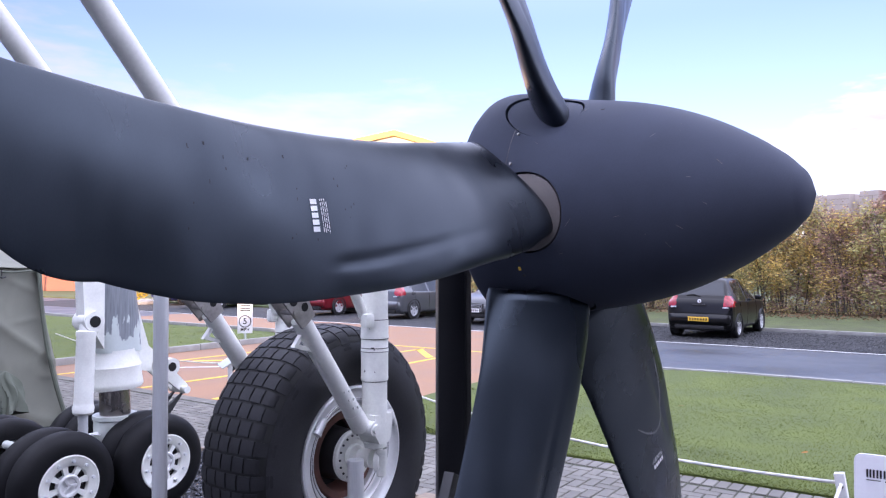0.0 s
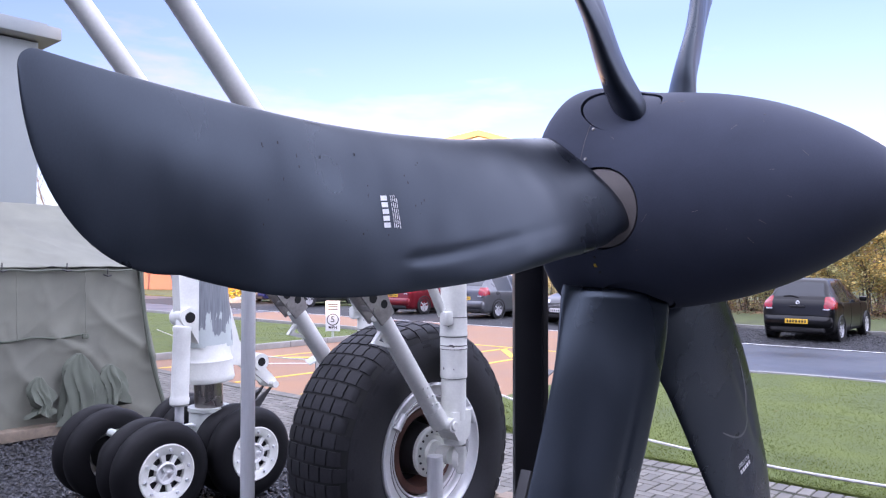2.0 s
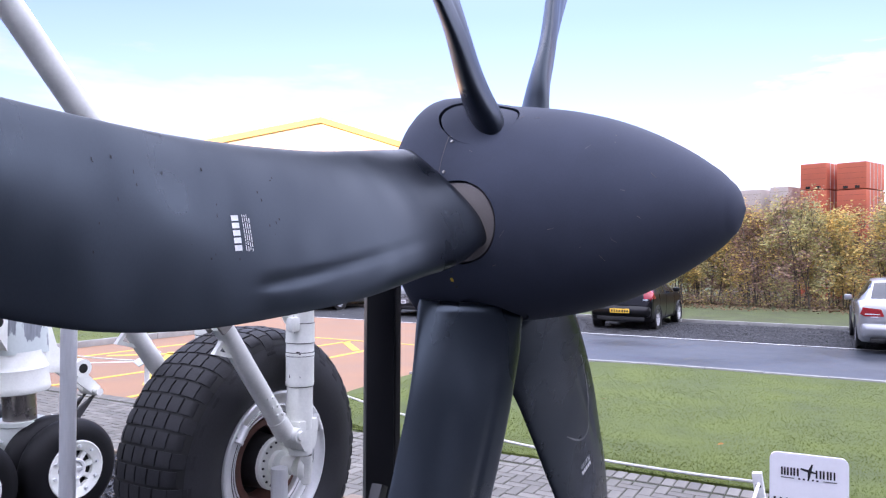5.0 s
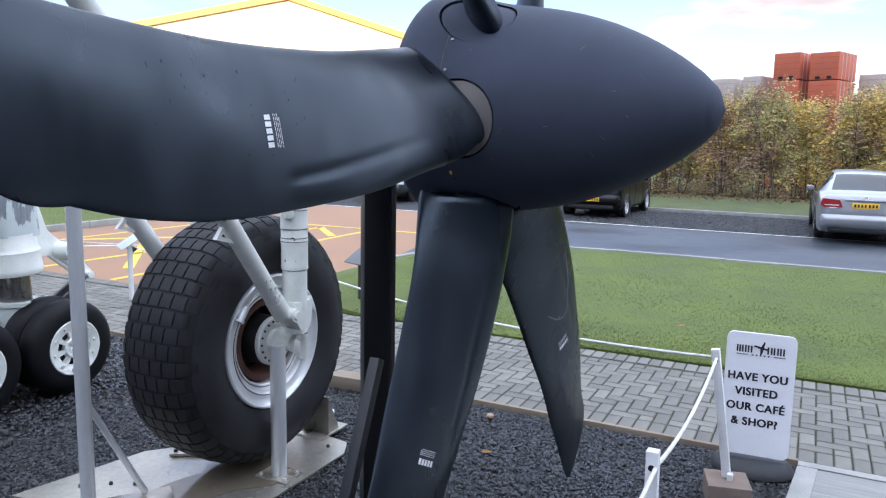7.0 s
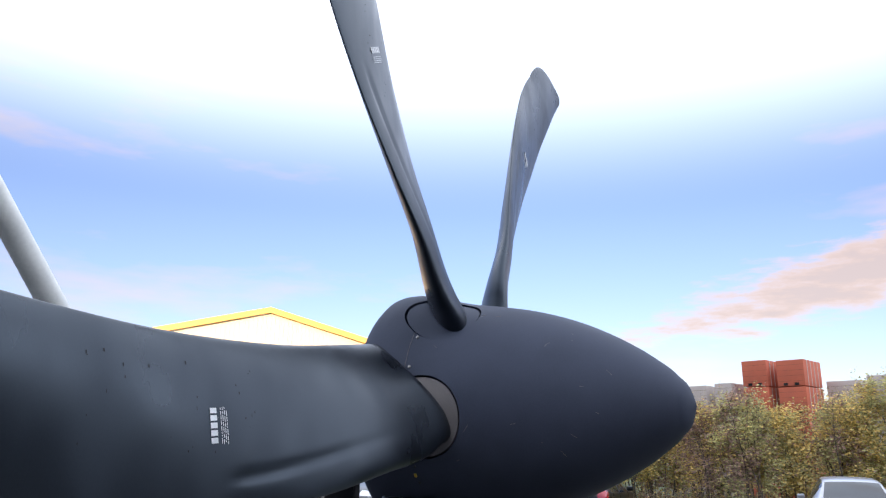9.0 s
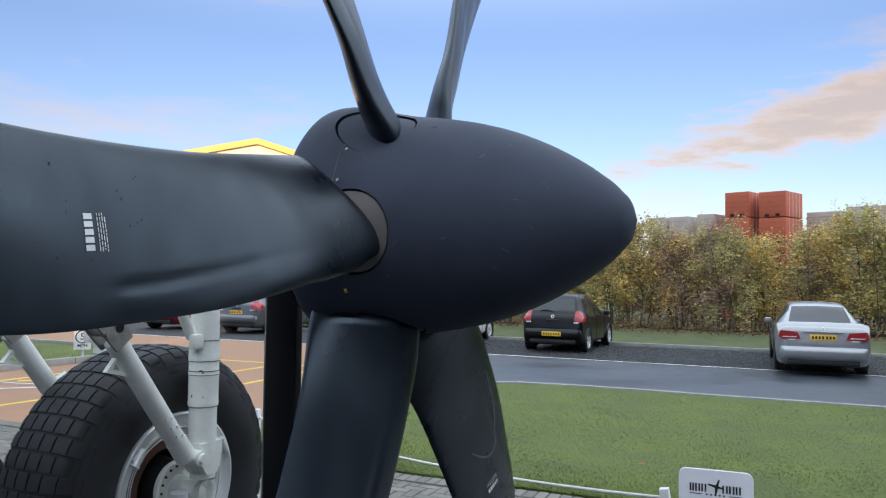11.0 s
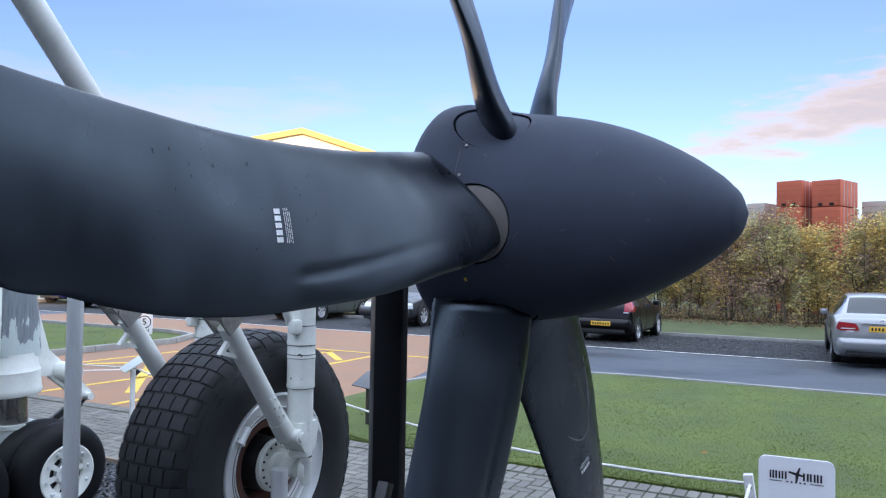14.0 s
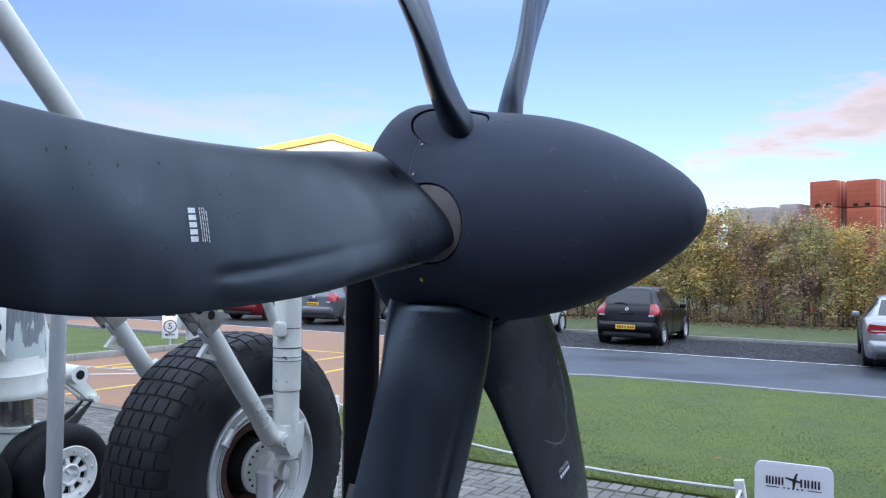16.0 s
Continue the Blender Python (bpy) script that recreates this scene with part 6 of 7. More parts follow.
M_STACK_RED = material("red_brick_pack", (0.46, 0.115, 0.06), 0.8, vary=0.15, scale=1.5, fine=20, bump=0.15)
M_STACK_GREY = material("grey_block_pack", (0.46, 0.40, 0.36), 0.9, vary=0.15, scale=1.5, fine=20, bump=0.15)


def build_hangar():
    t = thing("hangar", "cream sheet metal hangar with a yellow gable trim", "building", pose(-43.5, 54.5, 0, 0, 0, 44))
    w, ze, zp, d = 17.0, 9.8, 14.15, 30
    m = Matrix(((1, 0, 0, 0), (0, 0, 1, 0), (0, 1, 0, 0), (0, 0, 0, 1)))
    bm = add_prism(bm_new(), [(-w, 0), (w, 0), (w, ze), (0, zp), (-w, ze)], 0, d, m)
    wall = part("wall", bm, M_HANGAR, t, "", 0)
    for i in range(-42, 43):
        x = i * .4
        h = zp - (zp - ze) * abs(x) / w - .3
        bm = add_box(bm_new(), (x, -.04, h / 2), (.2, .08, h))
        part("sheet_rib", bm, M_HANGAR, wall, "", 0)
    for s in (-1, 1):
        bm = add_prism(bm_new(), [(0, zp - .12), (s * (w + .5), ze - .24), (s * (w + .5), ze + .30), (0, zp + .42)], -.35, d + .3, m)
        part("roof", bm, M_YELLOW, t, "yellow edged roof slope", 0)


build_hangar()


def build_brick_house():
    t = thing("brick_building", "orange brick building with a grey slate roof", "building", pose(-56, 27, 0, 0, 0, 28))
    bm = add_box(bm_new(), (0, 6, 2.05), (26, 12, 4.1))
    wall = part("wall", bm, M_BRICK, t)
    m = Matrix(((0, 0, 1, 0), (1, 0, 0, 0), (0, 1, 0, 0), (0, 0, 0, 1)))
    bm = add_prism(bm_new(), [(-.5, 4.0), (12.5, 4.0), (6, 6.6)], -13.4, 13.4, m)
    part("roof", bm, M_SLATE, t, "grey slate roof", 0)
    for x in (-8, -4, 0, 4, 8):
        win = part("window", add_box(bm_new(), (x, -.02, 2.1), (.95, .1, .95), bevel=.02), M_LINE_WHITE, wall, "white framed window")
        part("pane", add_box(bm_new(), (x, -.075, 2.1), (.75, .02, .75)), M_GLASS, win)
    for x in (-10, 6):
        part("downpipe", add_rod(bm_new(), (x, -.08, 0), (x, -.08, 4.1), .06, .06, 10), M_GREY_PAINT, wall)


build_brick_house()


def build_stack(x, y, w, d, z0, z1, mat, label, layers, turn=-22):
    t = thing("block_stack", label, "block stack", pose(x, y, z0, 0, 0, turn), "stacked packs behind the hedge")
    h = (z1 - z0) / layers
    for k in range(layers):
        bm = bm_new()
        add_box(bm, (0, 0, h * (k + .5)), (w, d, h * .965), bevel=.02)
        pk = part("pack", bm, mat, t)
        for i in range(1, 5):
            b2 = add_box(bm_new(), (0, -d / 2 - .001, h * (k + i / 5)), (w * .985, .008, .008))
            part("course_joint", b2, M_RUST if mat is M_STACK_RED else M_SOIL, pk)
        ny = max(3, int(d / .4))
        for i in range(1, ny):
            b2 = add_box(bm_new(), (w / 2 + .003, -d / 2 + d * i / ny, h * (k + .5)), (.02, .045, h * .94))
            part("strap", b2, M_STACK_GREY, pk)
        # black boxes on the solid front paint the shade inside the fork slots
        for s in (-.2, .2):
            b2 = add_box(bm_new(), (s * w, -d / 2 - .004, h * (k + .09)), (.2, .03, .12))
            part("fork_slot_shade", b2, M_BLACK_AND_SHADE, pk)


build_stack(-1.52, 39.7, 1.20, 2.0, 0, 6.32, M_STACK_RED, "tall stack of red wrapped brick packs", 5)
build_stack(.05, 39.19, 1.26, 2.0, 0, 6.24, M_STACK_RED, "tall stack of red wrapped brick packs", 5)
build_stack(-3.16, 39.9, .88, 1.3, 0, 5.33, M_STACK_GREY, "stack of pale grey concrete block packs", 4)
build_stack(-4.5, 40.4, 1.1, 1.3, 0, 5.27, M_STACK_GREY, "stack of pale grey concrete block packs", 4)
build_stack(-5.65, 40.7, .9, 1.3, 0, 5.27, M_STACK_GREY, "stack of pale grey concrete block packs", 4)
build_stack(2.15, 40.2, 1.5, 1.5, 0, 5.33, M_STACK_GREY, "stack of pinkish concrete block packs", 4)
build_stack(4.1, 40.6, 2.0, 1.5, 0, 5.6, M_STACK_GREY, "stack of pale grey concrete block packs", 4)

# ---- kerbs and painted lines ----
def strip(name, x0, y0, x1, y1, w, z, mat, label):
    a, b = Vector((x0, y0, 0)), Vector((x1, y1, 0))
    d = (b - a).normalized()
    s = Vector((-d.y, d.x, 0)) * w / 2
    bm = add_prism(bm_new(), [tuple((p)[:2]) for p in (a - s, b - s, b + s, a + s)], z - .004, z)
    return solid(name, bm, mat, label, "road marking", "structure", smooth=0)


def kerb_run(name, pts, w, h, z0, label):
    t = thing(name, label, "kerb", kind="structure")
    for (x0, y0), (x1, y1) in zip(pts, pts[1:]):
        a, b = Vector((x0, y0, 0)), Vector((x1, y1, 0))
        n = max(1, int((b - a).length / .92))
        ang = math.degrees(math.atan2(b.y - a.y, b.x - a.x))
        ln = (b - a).length / n
        for i in range(n):
            c = a.lerp(b, (i + .5) / n)
            bm = add_box(bm_new(), (0, 0, 0), (ln - .012, w, h), bevel=.012)
            o = part("kerb_stone", bm, M_KERB, t)
            o.matrix_basis = pose(c.x, c.y, z0 + h / 2 + random.uniform(-.003, .003), 0, 0, ang)


kerb_run("kerb_far", [(-24, 22.66), (22, 22.66)], .11, .12, -.06, "pale concrete kerb below the hedge")
kerb_run("kerb_lawn", [(-6.42, 10.2), (-6.2, 11.5), (-5.5, 12.6), (-4.5, 13.13), (-3.4, ROAD_Y0 - .06), (22, ROAD_Y0 - .06)], .10, .085, -.06, "flush concrete kerb along the lawn")
kerb_run("kerb_left", [(-14.05, 7.25), (-14.05, 12.7), (-14.6, 13.8), (-15.8, 14.27), (-30, 14.3)], .12, .15, -.06, "concrete kerb round the left lawn")
strip("road_line", -30, ROAD_Y1 + .02, 30, ROAD_Y1 + .02, .09, -.030, M_LINE_WHITE, "white painted line along the parking strip")
for x0, y0, x1, y1, w in ((-10.45, 6.75, -10.05, 13.5, .10), (-12.9, 6.75, -12.6, 13.6, .10), (-8.75, 6.75, -8.85, 13.2, .10)):
    strip("bay_line", x0, y0, x1, y1, w, -.034, M_LINE_YELLOW, "yellow painted bay line on red tarmac")
strip("bay_line", -13.8, 13.62, -7.4, 13.75, .10, -.034, M_LINE_YELLOW, "yellow painted bay line on red tarmac")
for x0, y0, x1, y1 in ((-9.3, 7.5, -11.9, 10.2), (-12.5, 9.2, -10.6, 11.2), (-10.1, 13.4, -9.0, 12.3), (-10.0, 9.6, -8.95, 8.4), (-10.1, 11.9, -8.9, 10.6)):
    strip("hatch_line", x0, y0, x1, y1, .16, -.034, M_LINE_YELLOW, "yellow diagonal hatch line on red tarmac")
strip("edge_line", -12.4, 8.05, -10.9, 9.45, .08, -.034, M_LINE_WHITE, "white painted edge line on red tarmac")


def build_speed_sign():
    t = thing("speed_sign", "small white speed limit board on a post", "road sign", pose(-14.5, 12.2, 0, 0, 0, 44))
    bm = add_box(bm_new(), (0, 0, .56), (.36, .012, .76), bevel=.004)
    board = part("board", bm, M_SIGN, t)
    bm = bm_new()
    add_lathe(bm, [(0, .15), (.003, .15), (.003, .128), (0, .128)], (0, -.007, .47), (0, -1, 0), seg=40)
    part("ring", bm, FONT_BLACK, board, "dark ring")
    for words, z, size in (("5", .47, .21), ("MPH", .27, .10)):
        bm = text_bm(words, size, .002)
        bmesh.ops.transform(bm, matrix=pose(0, -.008, z, 90, 0, 0), verts=bm.verts)
        part("lettering", bm, FONT_BLACK, board, "bold dark characters", 0)
    bm = bm_new()
    for z in (.85, .79, .73):
        add_box(bm, (0, -.007, z), (.24, .003, .03))
    part("unreadable_bars", bm, FONT_BLACK, board, "plain dark bars", 0)
    bm = add_rod(bm_new(), (0, .03, 0), (0, .03, .9), .03, .03, 14)
    part("post", bm, M_GREY_PAINT, t)


build_speed_sign()


def build_planter():
    t = thing("kerbed_planter", "kerbed planting bed with a yellow shrub and posts", "planter", pose(-34, 21.5, 0))
    bm = bm_new()
    add_lathe(bm, [(0, 1.9), (.14, 1.9), (.15, 1.75), (.08, 1.7), (.08, 0)], (0, 0, -.03), (0, 0, 1), seg=40)
    part("kerb", bm, M_KERB, t)
    bm = bm_new()
    rng = random.Random(8)
    for _ in range(900):
        d = Vector((rng.gauss(0, 1), rng.gauss(0, 1), rng.gauss(0, 1))).normalized() * rng.uniform(.4, 1) ** .5
        p = Vector((.6 + d.x * .8, d.y * .8, .95 + d.z * .85))
        b = basis((rng.uniform(-1, 1), rng.uniform(-1, 1), rng.uniform(-1, 1)))
        s = .07
        bm.faces.new([bm.verts.new(p + b @ Vector(v)) for v in ((-s, 0, 0), (0, -s * .5, 0), (s, 0, 0), (0, s * .5, 0))])
    part("shrub", bm, material("yellow_leaves", (0.5, 0.34, 0.02), 0.7, vary=0.3, island=0.4, bump=0), t, "yellow leaved shrub", 0)
    for x in (-.7, -.3, .1):
        part("stake", add_rod(bm_new(), (x, -.4, .05), (x, -.4, 2.6), .07, .06, 10), M_TIMBER, t)


build_planter()

# ---- hedge ----
def leaf_material(name, color, tint):
    return thin_leaf(material(name, color, 0.65, vary=0.3, scale=1.2, fine=9, bump=0, tint=tint, island=0.45), 0.38)


M_LEAF_GREEN = leaf_material("dull_green_leaves", (0.38, 0.37, 0.19), (0.55, 0.50, 0.215))
M_LEAF_YELLOW = leaf_material("yellowing_leaves", (0.58, 0.45, 0.17), (0.74, 0.56, 0.19))
M_LEAF_BROWN = leaf_material("russet_leaves", (0.31, 0.205, 0.17), (0.44, 0.29, 0.21))
M_BARK = material("thin_grey_bark", (0.12, 0.10, 0.08), 0.9, vary=0.3, scale=8, fine=60, bump=0.3)


def build_shrub(x, y, h, w, seed, tone):
    rng = random.Random(seed)
    t = thing("hedge_shrub", "tall autumn hedge shrub with thinning leaves and bare stems", "shrub", pose(x, y, .02), "shrubs of the hedge")
    bm = bm_new()
    tips = []
    for k in range(9):
        a = rng.uniform(0, 6.28)
        base = Vector((rng.uniform(-.4, .4) * w, rng.uniform(-.35, .35), 0))
        pts = [base]
        d = Vector((math.cos(a) * .12, math.sin(a) * .12, 1)).normalized()
        ln = h * rng.uniform(.75, 1.08)
        for i in range(7):
            d = (d + Vector((rng.uniform(-.12, .12), rng.uniform(-.12, .12), 0))).normalized()
            pts.append(pts[-1] + d * ln / 7)
        for p, q, i in zip(pts, pts[1:], range(7)):
            add_rod(bm, p, q, .026 * (1 - i / 8), .026 * (1 - (i + 1) / 8), 5, False)
        tips.append(pts)
        for _ in range(9):
            i = rng.randint(2, 6)
            p = pts[i]
            e = p + Vector((rng.uniform(-.5, .5), rng.uniform(-.4, .4), rng.uniform(.1, .6)))
            add_rod(bm, p, e, .009, .003, 4, False)
            tips.append([p, e, e])
    part("trunk", bm, M_BARK, t, "bare thin stems", 0)
    sets = {"g": bm_new(), "y": bm_new(), "b": bm_new()}
    centres = []
    for _ in range(62):
        z = h * rng.uniform(.19, 1.0)
        wid = w * (.62 - .22 * (z / h) ** 3)
        centres.append((Vector((rng.uniform(-wid, wid), rng.uniform(-.6, .6) * (1.15 - .6 * z / h), z)), rng.uniform(.22, .46), rng.choice(tone)))
    for c, r, kind in centres:
        b2 = sets[kind]
        for _ in range(rng.randint(120, 165)):
            d = Vector((rng.gauss(0, .55), rng.gauss(0, .5), rng.gauss(0, .6))) * r
            p = c + d
            if p.z < .42 + .12 * math.sin(p.x * 5):
                continue
            b = basis((rng.gauss(0, 1), rng.gauss(-.5, 1), rng.gauss(.4, .8)))
            s = rng.uniform(.038, .07)
            k2 = b2
            if rng.random() < .22:
                k2 = sets[rng.choice("gyb")]
            k2.faces.new([k2.verts.new(p + b @ Vector(v)) for v in ((-s, 0, 0), (0, -s * .55, .012), (s, 0, 0), (0, s * .55, .012))])
    # thin low growth between the stems
    for _ in range(900):
        p = Vector((rng.uniform(-.75, .75) * w, rng.gauss(.15, .35), abs(rng.gauss(0, .30)) + .03))
        b = basis((rng.gauss(0, 1), rng.gauss(-.5, 1), rng.gauss(.4, .8)))
        s = rng.uniform(.025, .05)
        k2 = sets[rng.choice("gbbby")]
        k2.faces.new([k2.verts.new(p + b @ Vector(v)) for v in ((-s, 0, 0), (0, -s * .55, .01), (s, 0, 0), (0, s * .55, .01))])
    # sparse sprays that break the top line
    for _ in range(16):
        p0 = Vector((rng.uniform(-w, w) * .6, rng.uniform(-.3, .3), h * rng.uniform(.85, 1.0)))
        for i in range(14):
            p = p0 + Vector((rng.gauss(0, .05), rng.gauss(0, .05), .05 * i))
            b = basis((rng.gauss(0, 1), rng.gauss(0, 1), rng.gauss(0, 1)))
            s = rng.uniform(.025, .045)
            b2 = sets[rng.choice(tone)]
            b2.faces.new([b2.verts.new(p + b @ Vector(v)) for v in ((-s, 0, 0), (0, -s * .5, 0), (s, 0, 0), (0, s * .5, 0))])
    for key, mat, lab in (("g", M_LEAF_GREEN, "dull green leaves"), ("y", M_LEAF_YELLOW, "yellowing leaves"), ("b", M_LEAF_BROWN, "russet leaves")):
        part("crown", sets[key], mat, t, lab, 0)


_rng = random.Random(21)
TONES = ("ggy", "gyy", "gyb", "bby", "ggb", "yyg", "gby", "ygg")
for i in range(25):
    build_shrub(-19.5 + 1.46 * i + _rng.uniform(-.3, .3), 30.8 + _rng.uniform(-.4, .4), 3.65 + _rng.uniform(-.45, .45) + (.55 if i % 5 == 0 else 0), 1.6, 100 + i, TONES[i % 8])
for i in range(14):
    build_shrub(-20 + 2.65 * i + _rng.uniform(-.3, .3), 32.4 + _rng.uniform(-.3, .3), 3.8 + _rng.uniform(-.5, .6), 1.7, 300 + i, TONES[(i * 3) % 8])


def build_bare_tree(x, y, h, seed):
    rng = random.Random(seed)
    t = thing("bare_tree", "thin bare tree with a few hanging twigs", "tree", pose(x, y, 0))
    bm = bm_new()

    def grow(p, d, ln, r, depth):
        pts = [p]
        for i in range(5):
            d = (d + Vector((rng.uniform(-.2, .2), rng.uniform(-.2, .2), rng.uniform(-.05, .12)))).normalized()
            pts.append(pts[-1] + d * ln / 5)
        for i, (a, b) in enumerate(zip(pts, pts[1:])):
            add_rod(bm, a, b, r * (1 - i / 7), r * (1 - (i + 1) / 7), 6, False)
        if depth:
            for _ in range(4):
                k = rng.randint(2, 5)
                grow(pts[k], (d + Vector((rng.uniform(-1, 1), rng.uniform(-1, 1), rng.uniform(-.1, .7)))).normalized(), ln * .55, r * .45, depth - 1)
    grow(Vector((0, 0, 0)), Vector((0, 0, 1)), h, .09, 3)
    part("trunk", bm, M_BARK, t, "", 0)


build_bare_tree(7.5, 30.0, 5.2, 4)
build_bare_tree(-52, 21, 5.5, 9)

# ---- gravel, grass and leaves ----
def chips_mesh(name, rng, spots, size, mat, label, base=-.020):
    """Many small angular stones in one mesh."""
    verts, faces = [], []
    for x, y in spots:
        sx, sy, sz = (rng.uniform(.55, 1.35) * size for _ in range(3))
        sz *= .55
        a = rng.uniform(0, 6.28)
        tx, ty = rng.uniform(-.5, .5), rng.uniform(-.5, .5)
        c, s = math.cos(a), math.sin(a)
        z0 = base + rng.uniform(0, .016)
        k = len(verts)
        ring = [(1, .1), (.35, .95), (-.7, .7), (-1, -.25), (-.15, -1), (.8, -.75)]
        top = [(.5, .1), (.1, .5), (-.45, .2), (-.2, -.5), (.35, -.4)]
        for u, v in ring:
            u, v = u * sx * rng.uniform(.8, 1.1), v * sy * rng.uniform(.8, 1.1)
            verts.append((x + c * u - s * v, y + s * u + c * v, z0 + sz * .25 + tx * u * .5 + ty * v * .5))
        for u, v in top:
            u, v = u * sx, v * sy
            verts.append((x + c * u - s * v, y + s * u + c * v, z0 + sz + tx * u * .5 + ty * v * .5))
        faces.append((k + 6, k + 7, k + 8, k + 9, k + 10))
        for i, j, q in ((0, 1, 0), (1, 2, 1), (2, 3, 2), (3, 4, 3), (4, 5, 4), (5, 0, 4)):
            faces.append((k + i, k + j, k + 6 + (q + 1) % 5 if i < 5 else k + 6, k + 6 + q))
    me = bpy.data.meshes.new(name)
    me.from_pydata(verts, [], faces)
    me.materials.append(mat)
    return tagged(new(name, me), label, "gravel", kind="stuff")


_rng = random.Random(33)
near = [(_rng.uniform(-4.6, -.22), _rng.uniform(2.0, 4.72)) for _ in range(52000)]
far = [(_rng.uniform(-11.5, -4.6), _rng.uniform(.6, 4.72)) for _ in range(26000)]
around = [(_rng.uniform(-5.5, 3.0), _rng.uniform(-2.5, 2.05)) for _ in range(9000)]
chips_mesh("gravel", _rng, around, .022, M_STONE, "angular dark slate chippings with a few pale stones")
chips_mesh("gravel", _rng, near, .0102, M_STONE, "angular dark slate chippings with a few pale stones")
chips_mesh("gravel", _rng, far, .020, M_STONE, "angular dark slate chippings with a few pale stones")

parking = [(_rng.uniform(-8.5, 9.0), _rng.uniform(18.1, 22.5)) for _ in range(22000)]
chips_mesh("gravel", _rng, parking, .032, M_PARK_STONE, "loose dark gravel over the parking strip", -.046)

M_PEBBLE = material("tan_pebble", (0.36, 0.24, 0.17), 0.7, vary=0.2, scale=20, fine=90)


def build_pebble(x, y, r, mat, label, name="pebble", cat="stone"):
    bm = bm_new()
    bmesh.ops.create_icosphere(bm, subdivisions=2, radius=r)
    for v in bm.verts:
        v.co *= 1 + .18 * noise.noise(v.co * 40 + Vector((x * 9, y, 0)))
        v.co.z *= .7
    solid(name, bm, mat, label, cat, m=pose(x, y, r * .3))


build_pebble(-2.17, 4.52, .030, M_PEBBLE, "tan pebble lying among dark chippings")
build_pebble(-3.2, 4.05, .024, M_LINE_WHITE, "small white pebble among dark chippings")
bm = add_box(bm_new(), (0, 0, .05), (.42, .16, .11), bevel=.02)
solid("timber_block", bm, M_TIMBER, "short weathered timber block at the gravel edge", "timber", m=pose(-3.35, 4.60, -.01, 0, 0, 4))

bm = bm_new()
add_box(bm, (-6.2, PATH_Y0 - .028, -.02), (12.0, .036, .075), bevel=.006)
solid("edging_board", bm, M_TIMBER, "weathered timber edging board along the gravel", "edging", "structure")


def grass_mesh(name, rng, inside, count, x0, x1, y0, y1, hmin, hmax, dens):
    verts, faces = [], []
    made = 0
    while made < count:
        x = x0 + (x1 - x0) * rng.random()
        y = y0 + (y1 - y0) * rng.random() ** dens
        made += 1
        if not inside(x, y):
            continue
        a = rng.uniform(0, 6.28)
        h = rng.uniform(hmin, hmax) * (.8 + .5 * noise.noise(Vector((x * .9, y * .9, 0))))
        w = rng.uniform(.003, .006)
        dx, dy = math.cos(a) * w, math.sin(a) * w
        lx, ly = rng.gauss(0, 1.3) * h, rng.gauss(0, 1.3) * h
        k = len(verts)
        verts += [(x - dx, y - dy, -.002), (x + dx, y + dy, -.002), (x + lx, y + ly, h)]
        faces.append((k, k + 1, k + 2))
    me = bpy.data.meshes.new(name)
    me.from_pydata(verts, [], faces)
    me.materials.append(M_BLADE)
    return tagged(new(name, me), "short mown grass blades", "grass", kind="stuff")


_rng = random.Random(55)
grass_mesh("grass", _rng, lambda x, y: x > -6.2 + max(0, 7.6 - y) * 1.1, 150000, -6.3, 8.5, PATH_Y1 + .05, ROAD_Y0 - .15, .009, .022, 1.7)
grass_mesh("grass", _rng, lambda x, y: True, 50000, -30, -14.2, 7.4, 14.1, .012, .028, 1.0)

M_FALLEN = material("fallen_leaf", (0.42, 0.19, 0.04), 0.75, vary=0.3, scale=30, fine=90, island=0.4)
M_LITTER = material("damp_leaf_litter", (0.2, 0.115, 0.06), 0.8, vary=0.3, scale=30, fine=90, island=0.5)


def leaf_bm(s):
    bm = bm_new()
    ring = [(-1, 0, 0), (-.45, -.5, .12), (.3, -.42, .1), (1, 0, .02), (.3, .42, .14), (-.45, .5, .08)]
    c = bm.verts.new((0, 0, 0))
    vs = [bm.verts.new((x * s, y * s, z * s)) for x, y, z in ring]
    for i in range(6):
        bm.faces.new((c, vs[i], vs[(i + 1) % 6]))
    return bm


_leaf = solid("fallen_leaf", leaf_bm(.036), M_FALLEN, "dry orange leaf fallen on the ground", "leaf", m=pose(-1.95, 3.95, .008, 8, 5, 40), group="fallen leaves", smooth=0)
for x, y in ((-1.55, 4.25), (-2.6, 3.75), (-.45, 6.95), (.9, 7.6), (-1.4, 7.9), (1.9, 9.1), (-3.1, 9.6), (-2.0, 3.3), (3.1, 8.3), (-3.4, 2.4), (-1.1, 3.4)):
    copy_thing(_leaf, pose(x, y, .010 if y < 5 else .035, _rng.uniform(-25, 25), _rng.uniform(-25, 25), _rng.uniform(0, 360)))

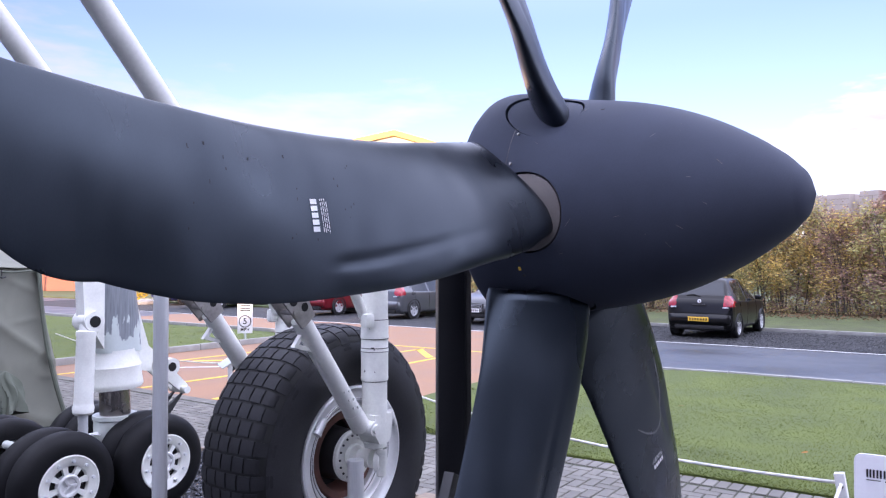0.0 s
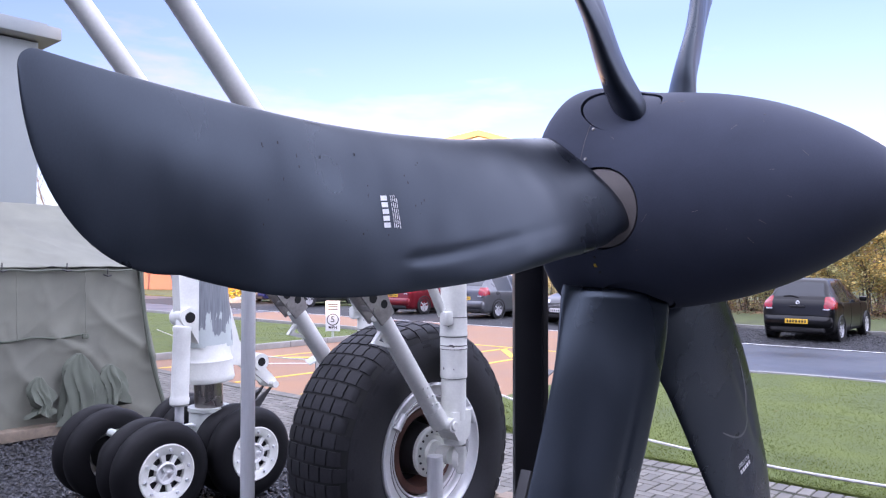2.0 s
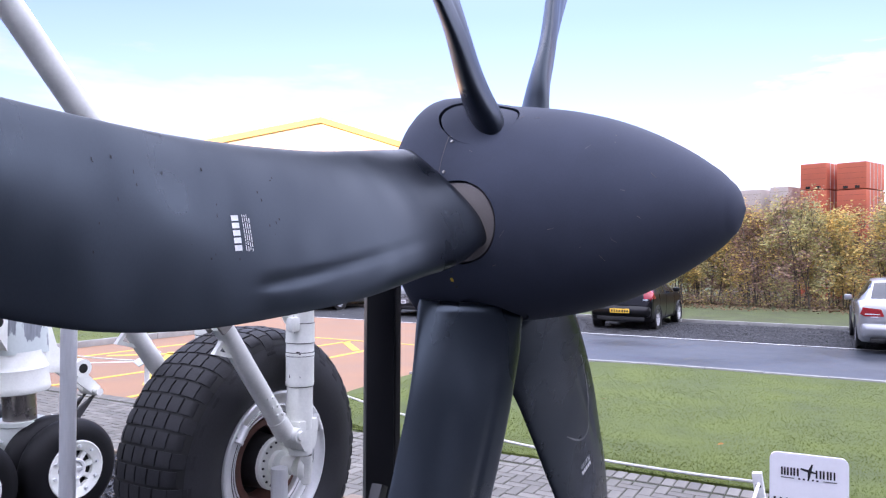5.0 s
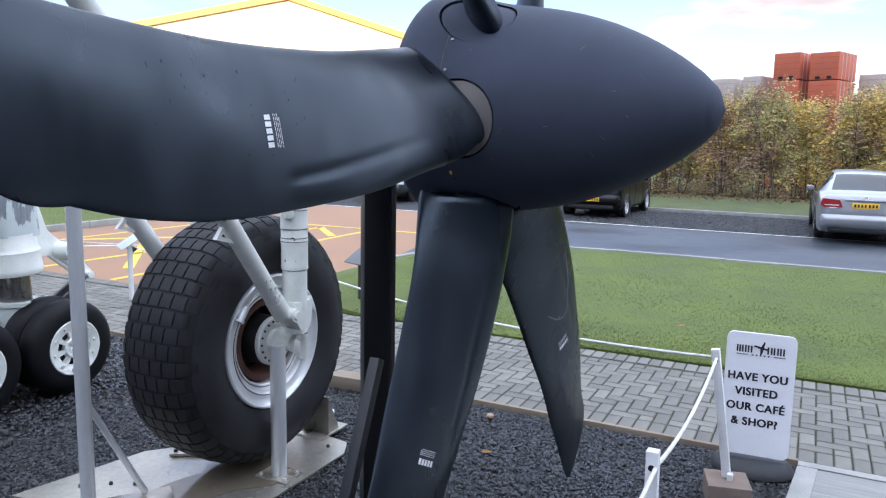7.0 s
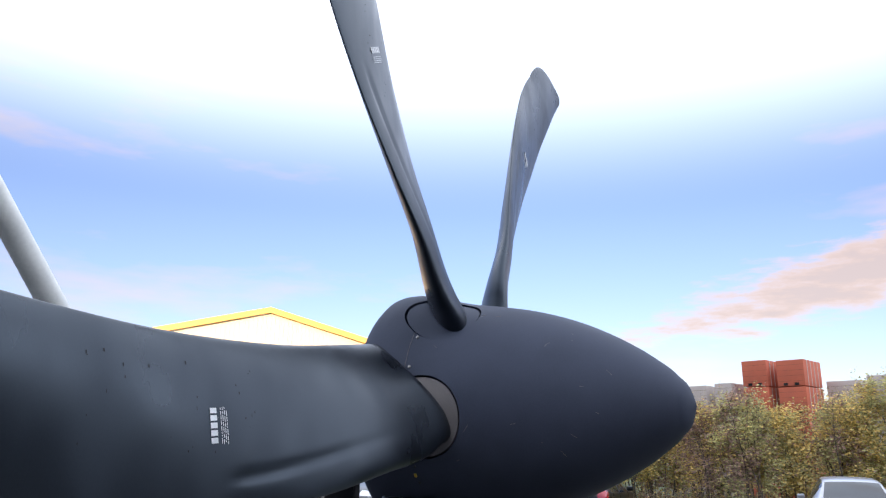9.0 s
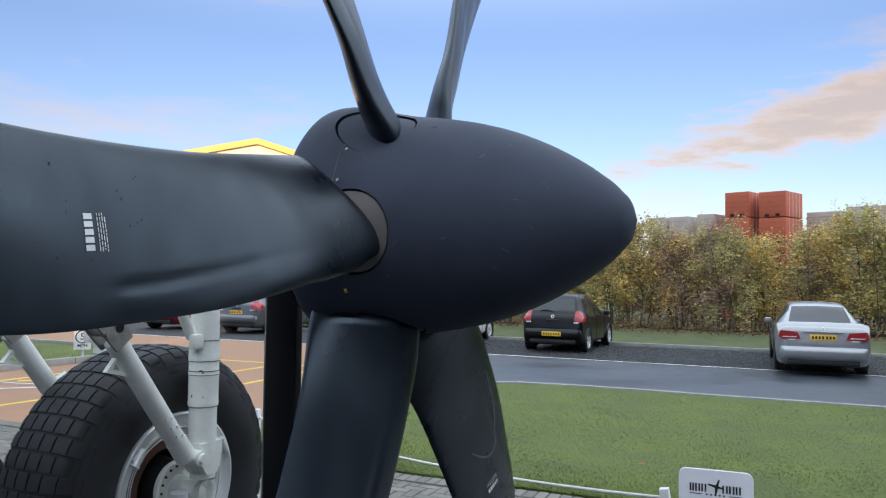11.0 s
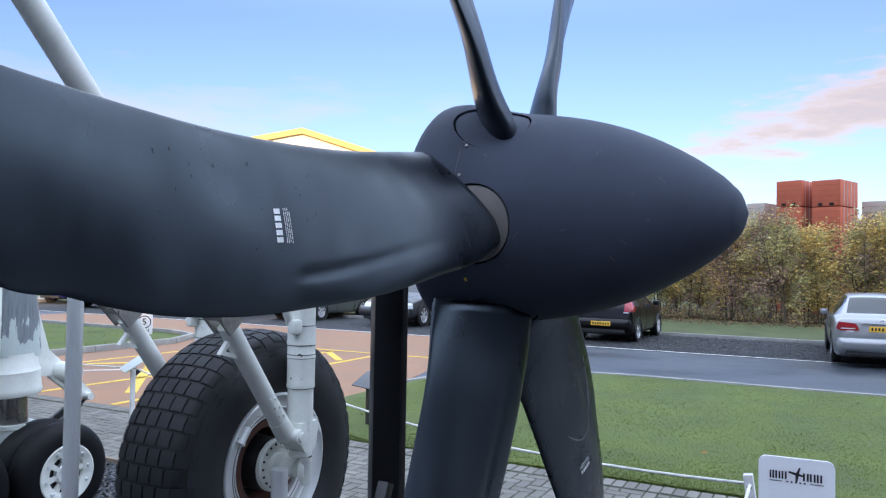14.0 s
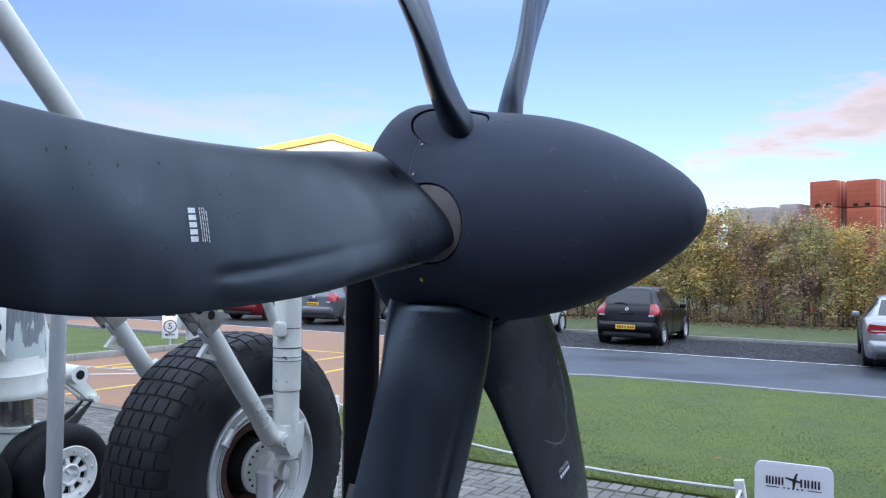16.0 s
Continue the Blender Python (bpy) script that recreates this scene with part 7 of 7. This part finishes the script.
# scattered leaves on the verge and pale specks on the parking strip
bm = bm_new()
for _ in range(9000):
    x, y = _rng.uniform(-19, 16), 27.6 + 4.0 * _rng.random() ** .6
    p = Vector((x, y, .03))
    b = basis((_rng.uniform(-.6, .6), _rng.uniform(-.6, .6), 1))
    s = _rng.uniform(.03, .06)
    bm.faces.new([bm.verts.new(p + b @ Vector(v)) for v in ((-s, 0, 0), (0, -s * .6, .01), (s, 0, 0), (0, s * .6, .01))])
tagged(solid("leaf_litter", bm, M_LITTER, "brown leaf litter under the hedge", "leaves", "stuff", smooth=0))
bm = bm_new()
for _ in range(330):
    x, y = _rng.uniform(-24, 14), ROAD_Y1 + .1 + 4.4 * _rng.random()
    s = _rng.uniform(.008, .022)
    add = [bm.verts.new((x + dx * s, y + dy * s, -.034 + dz * s)) for dx, dy, dz in ((-1, 0, 0), (0, -1, 0), (1, 0, 0), (0, 1, 0), (0, 0, .7))]
    for i in range(4):
        bm.faces.new((add[i], add[(i + 1) % 4], add[4]))
tagged(solid("loose_stones", bm, M_KERB, "pale loose stones on the parking strip", "stones", "stuff", smooth=0))

# ---- paving blocks ----
def paver_bm(l, w):
    bm = bm_new()
    h, b = .045, .005
    q = []
    for z, i in ((-h, 0), (-b, 0), (0, b)):
        q.append([bm.verts.new((sx * (l / 2 - i), sy * (w / 2 - i), z)) for sx, sy in ((-1, -1), (1, -1), (1, 1), (-1, 1))])
    bm.faces.new(q[2])
    for a, c in zip(q, q[1:]):
        for k in range(4):
            bm.faces.new((a[k], a[(k + 1) % 4], c[(k + 1) % 4], c[k]))
    return bm


P = .1035
J = .011
_flat = mesh_of("paving_block", paver_bm(2 * P - J, P - J), M_PAVER, 0)
_cells, _halves = [], []
ny = int(round((PATH_Y1 - PATH_Y0) / P))
x_lo, x_hi = -150, 60
# soldier courses along both edges, two-by-one herringbone between
for i in range(x_lo, x_hi):
    for y in (PATH_Y0 + P, PATH_Y1 - P):
        _cells.append(((i + .5) * P, y, 90))
for i in range(x_lo, x_hi):
    for j in range(2, ny - 2):
        k = (i - j) % 4
        if k == 0:
            _cells.append(((i + 1) * P, PATH_Y0 + (j + .5) * P, 0))
        elif k == 3 and j + 1 < ny - 2:
            _cells.append(((i + .5) * P, PATH_Y0 + (j + 1) * P, 90))
        elif k == 3 or (k == 2 and j == 2):
            _halves.append(((i + .5) * P, PATH_Y0 + (j + .5) * P, 0))
_rng = random.Random(77)
bed = bpy.data.objects["paving_bed"]
count = 0
rest = []
for c in sorted(_cells, key=lambda q: (q[0] + .9) ** 2 + (q[1] - 5.0) ** 2):
    if count < 300:
        o = new("paving_block", _flat)
        o.parent = bed
        o.matrix_basis = pose(c[0], c[1], _rng.uniform(-.003, .001), _rng.uniform(-.5, .5), _rng.uniform(-.5, .5), c[2] + _rng.uniform(-.4, .4))
        count += 1
    else:
        rest.append(c)
verts, faces = [], []
src = [v.co.copy() for v in _flat.vertices]
pol = [tuple(p.vertices) for p in _flat.polygons]
for c in rest:
    m = pose(c[0], c[1], _rng.uniform(-.003, .001), _rng.uniform(-.5, .5), _rng.uniform(-.5, .5), c[2] + _rng.uniform(-.4, .4))
    k = len(verts)
    verts += [tuple(m @ v) for v in src]
    faces += [tuple(i + k for i in p) for p in pol]
_half = mesh_of("half_block", paver_bm(P - J, P - J), M_PAVER, 0)
src = [v.co.copy() for v in _half.vertices]
for c in _halves:
    k = len(verts)
    verts += [tuple(v + Vector((c[0], c[1], _rng.uniform(-.003, 0)))) for v in src]
    faces += [tuple(i + k for i in p) for p in pol]
me = bpy.data.meshes.new("paving_blocks")
me.from_pydata(verts, [], faces)
me.materials.append(M_PAVER)
o = tagged(new("paving_blocks", me), "grey concrete paving blocks farther along the path", "", kind="stuff")
o.parent = bed
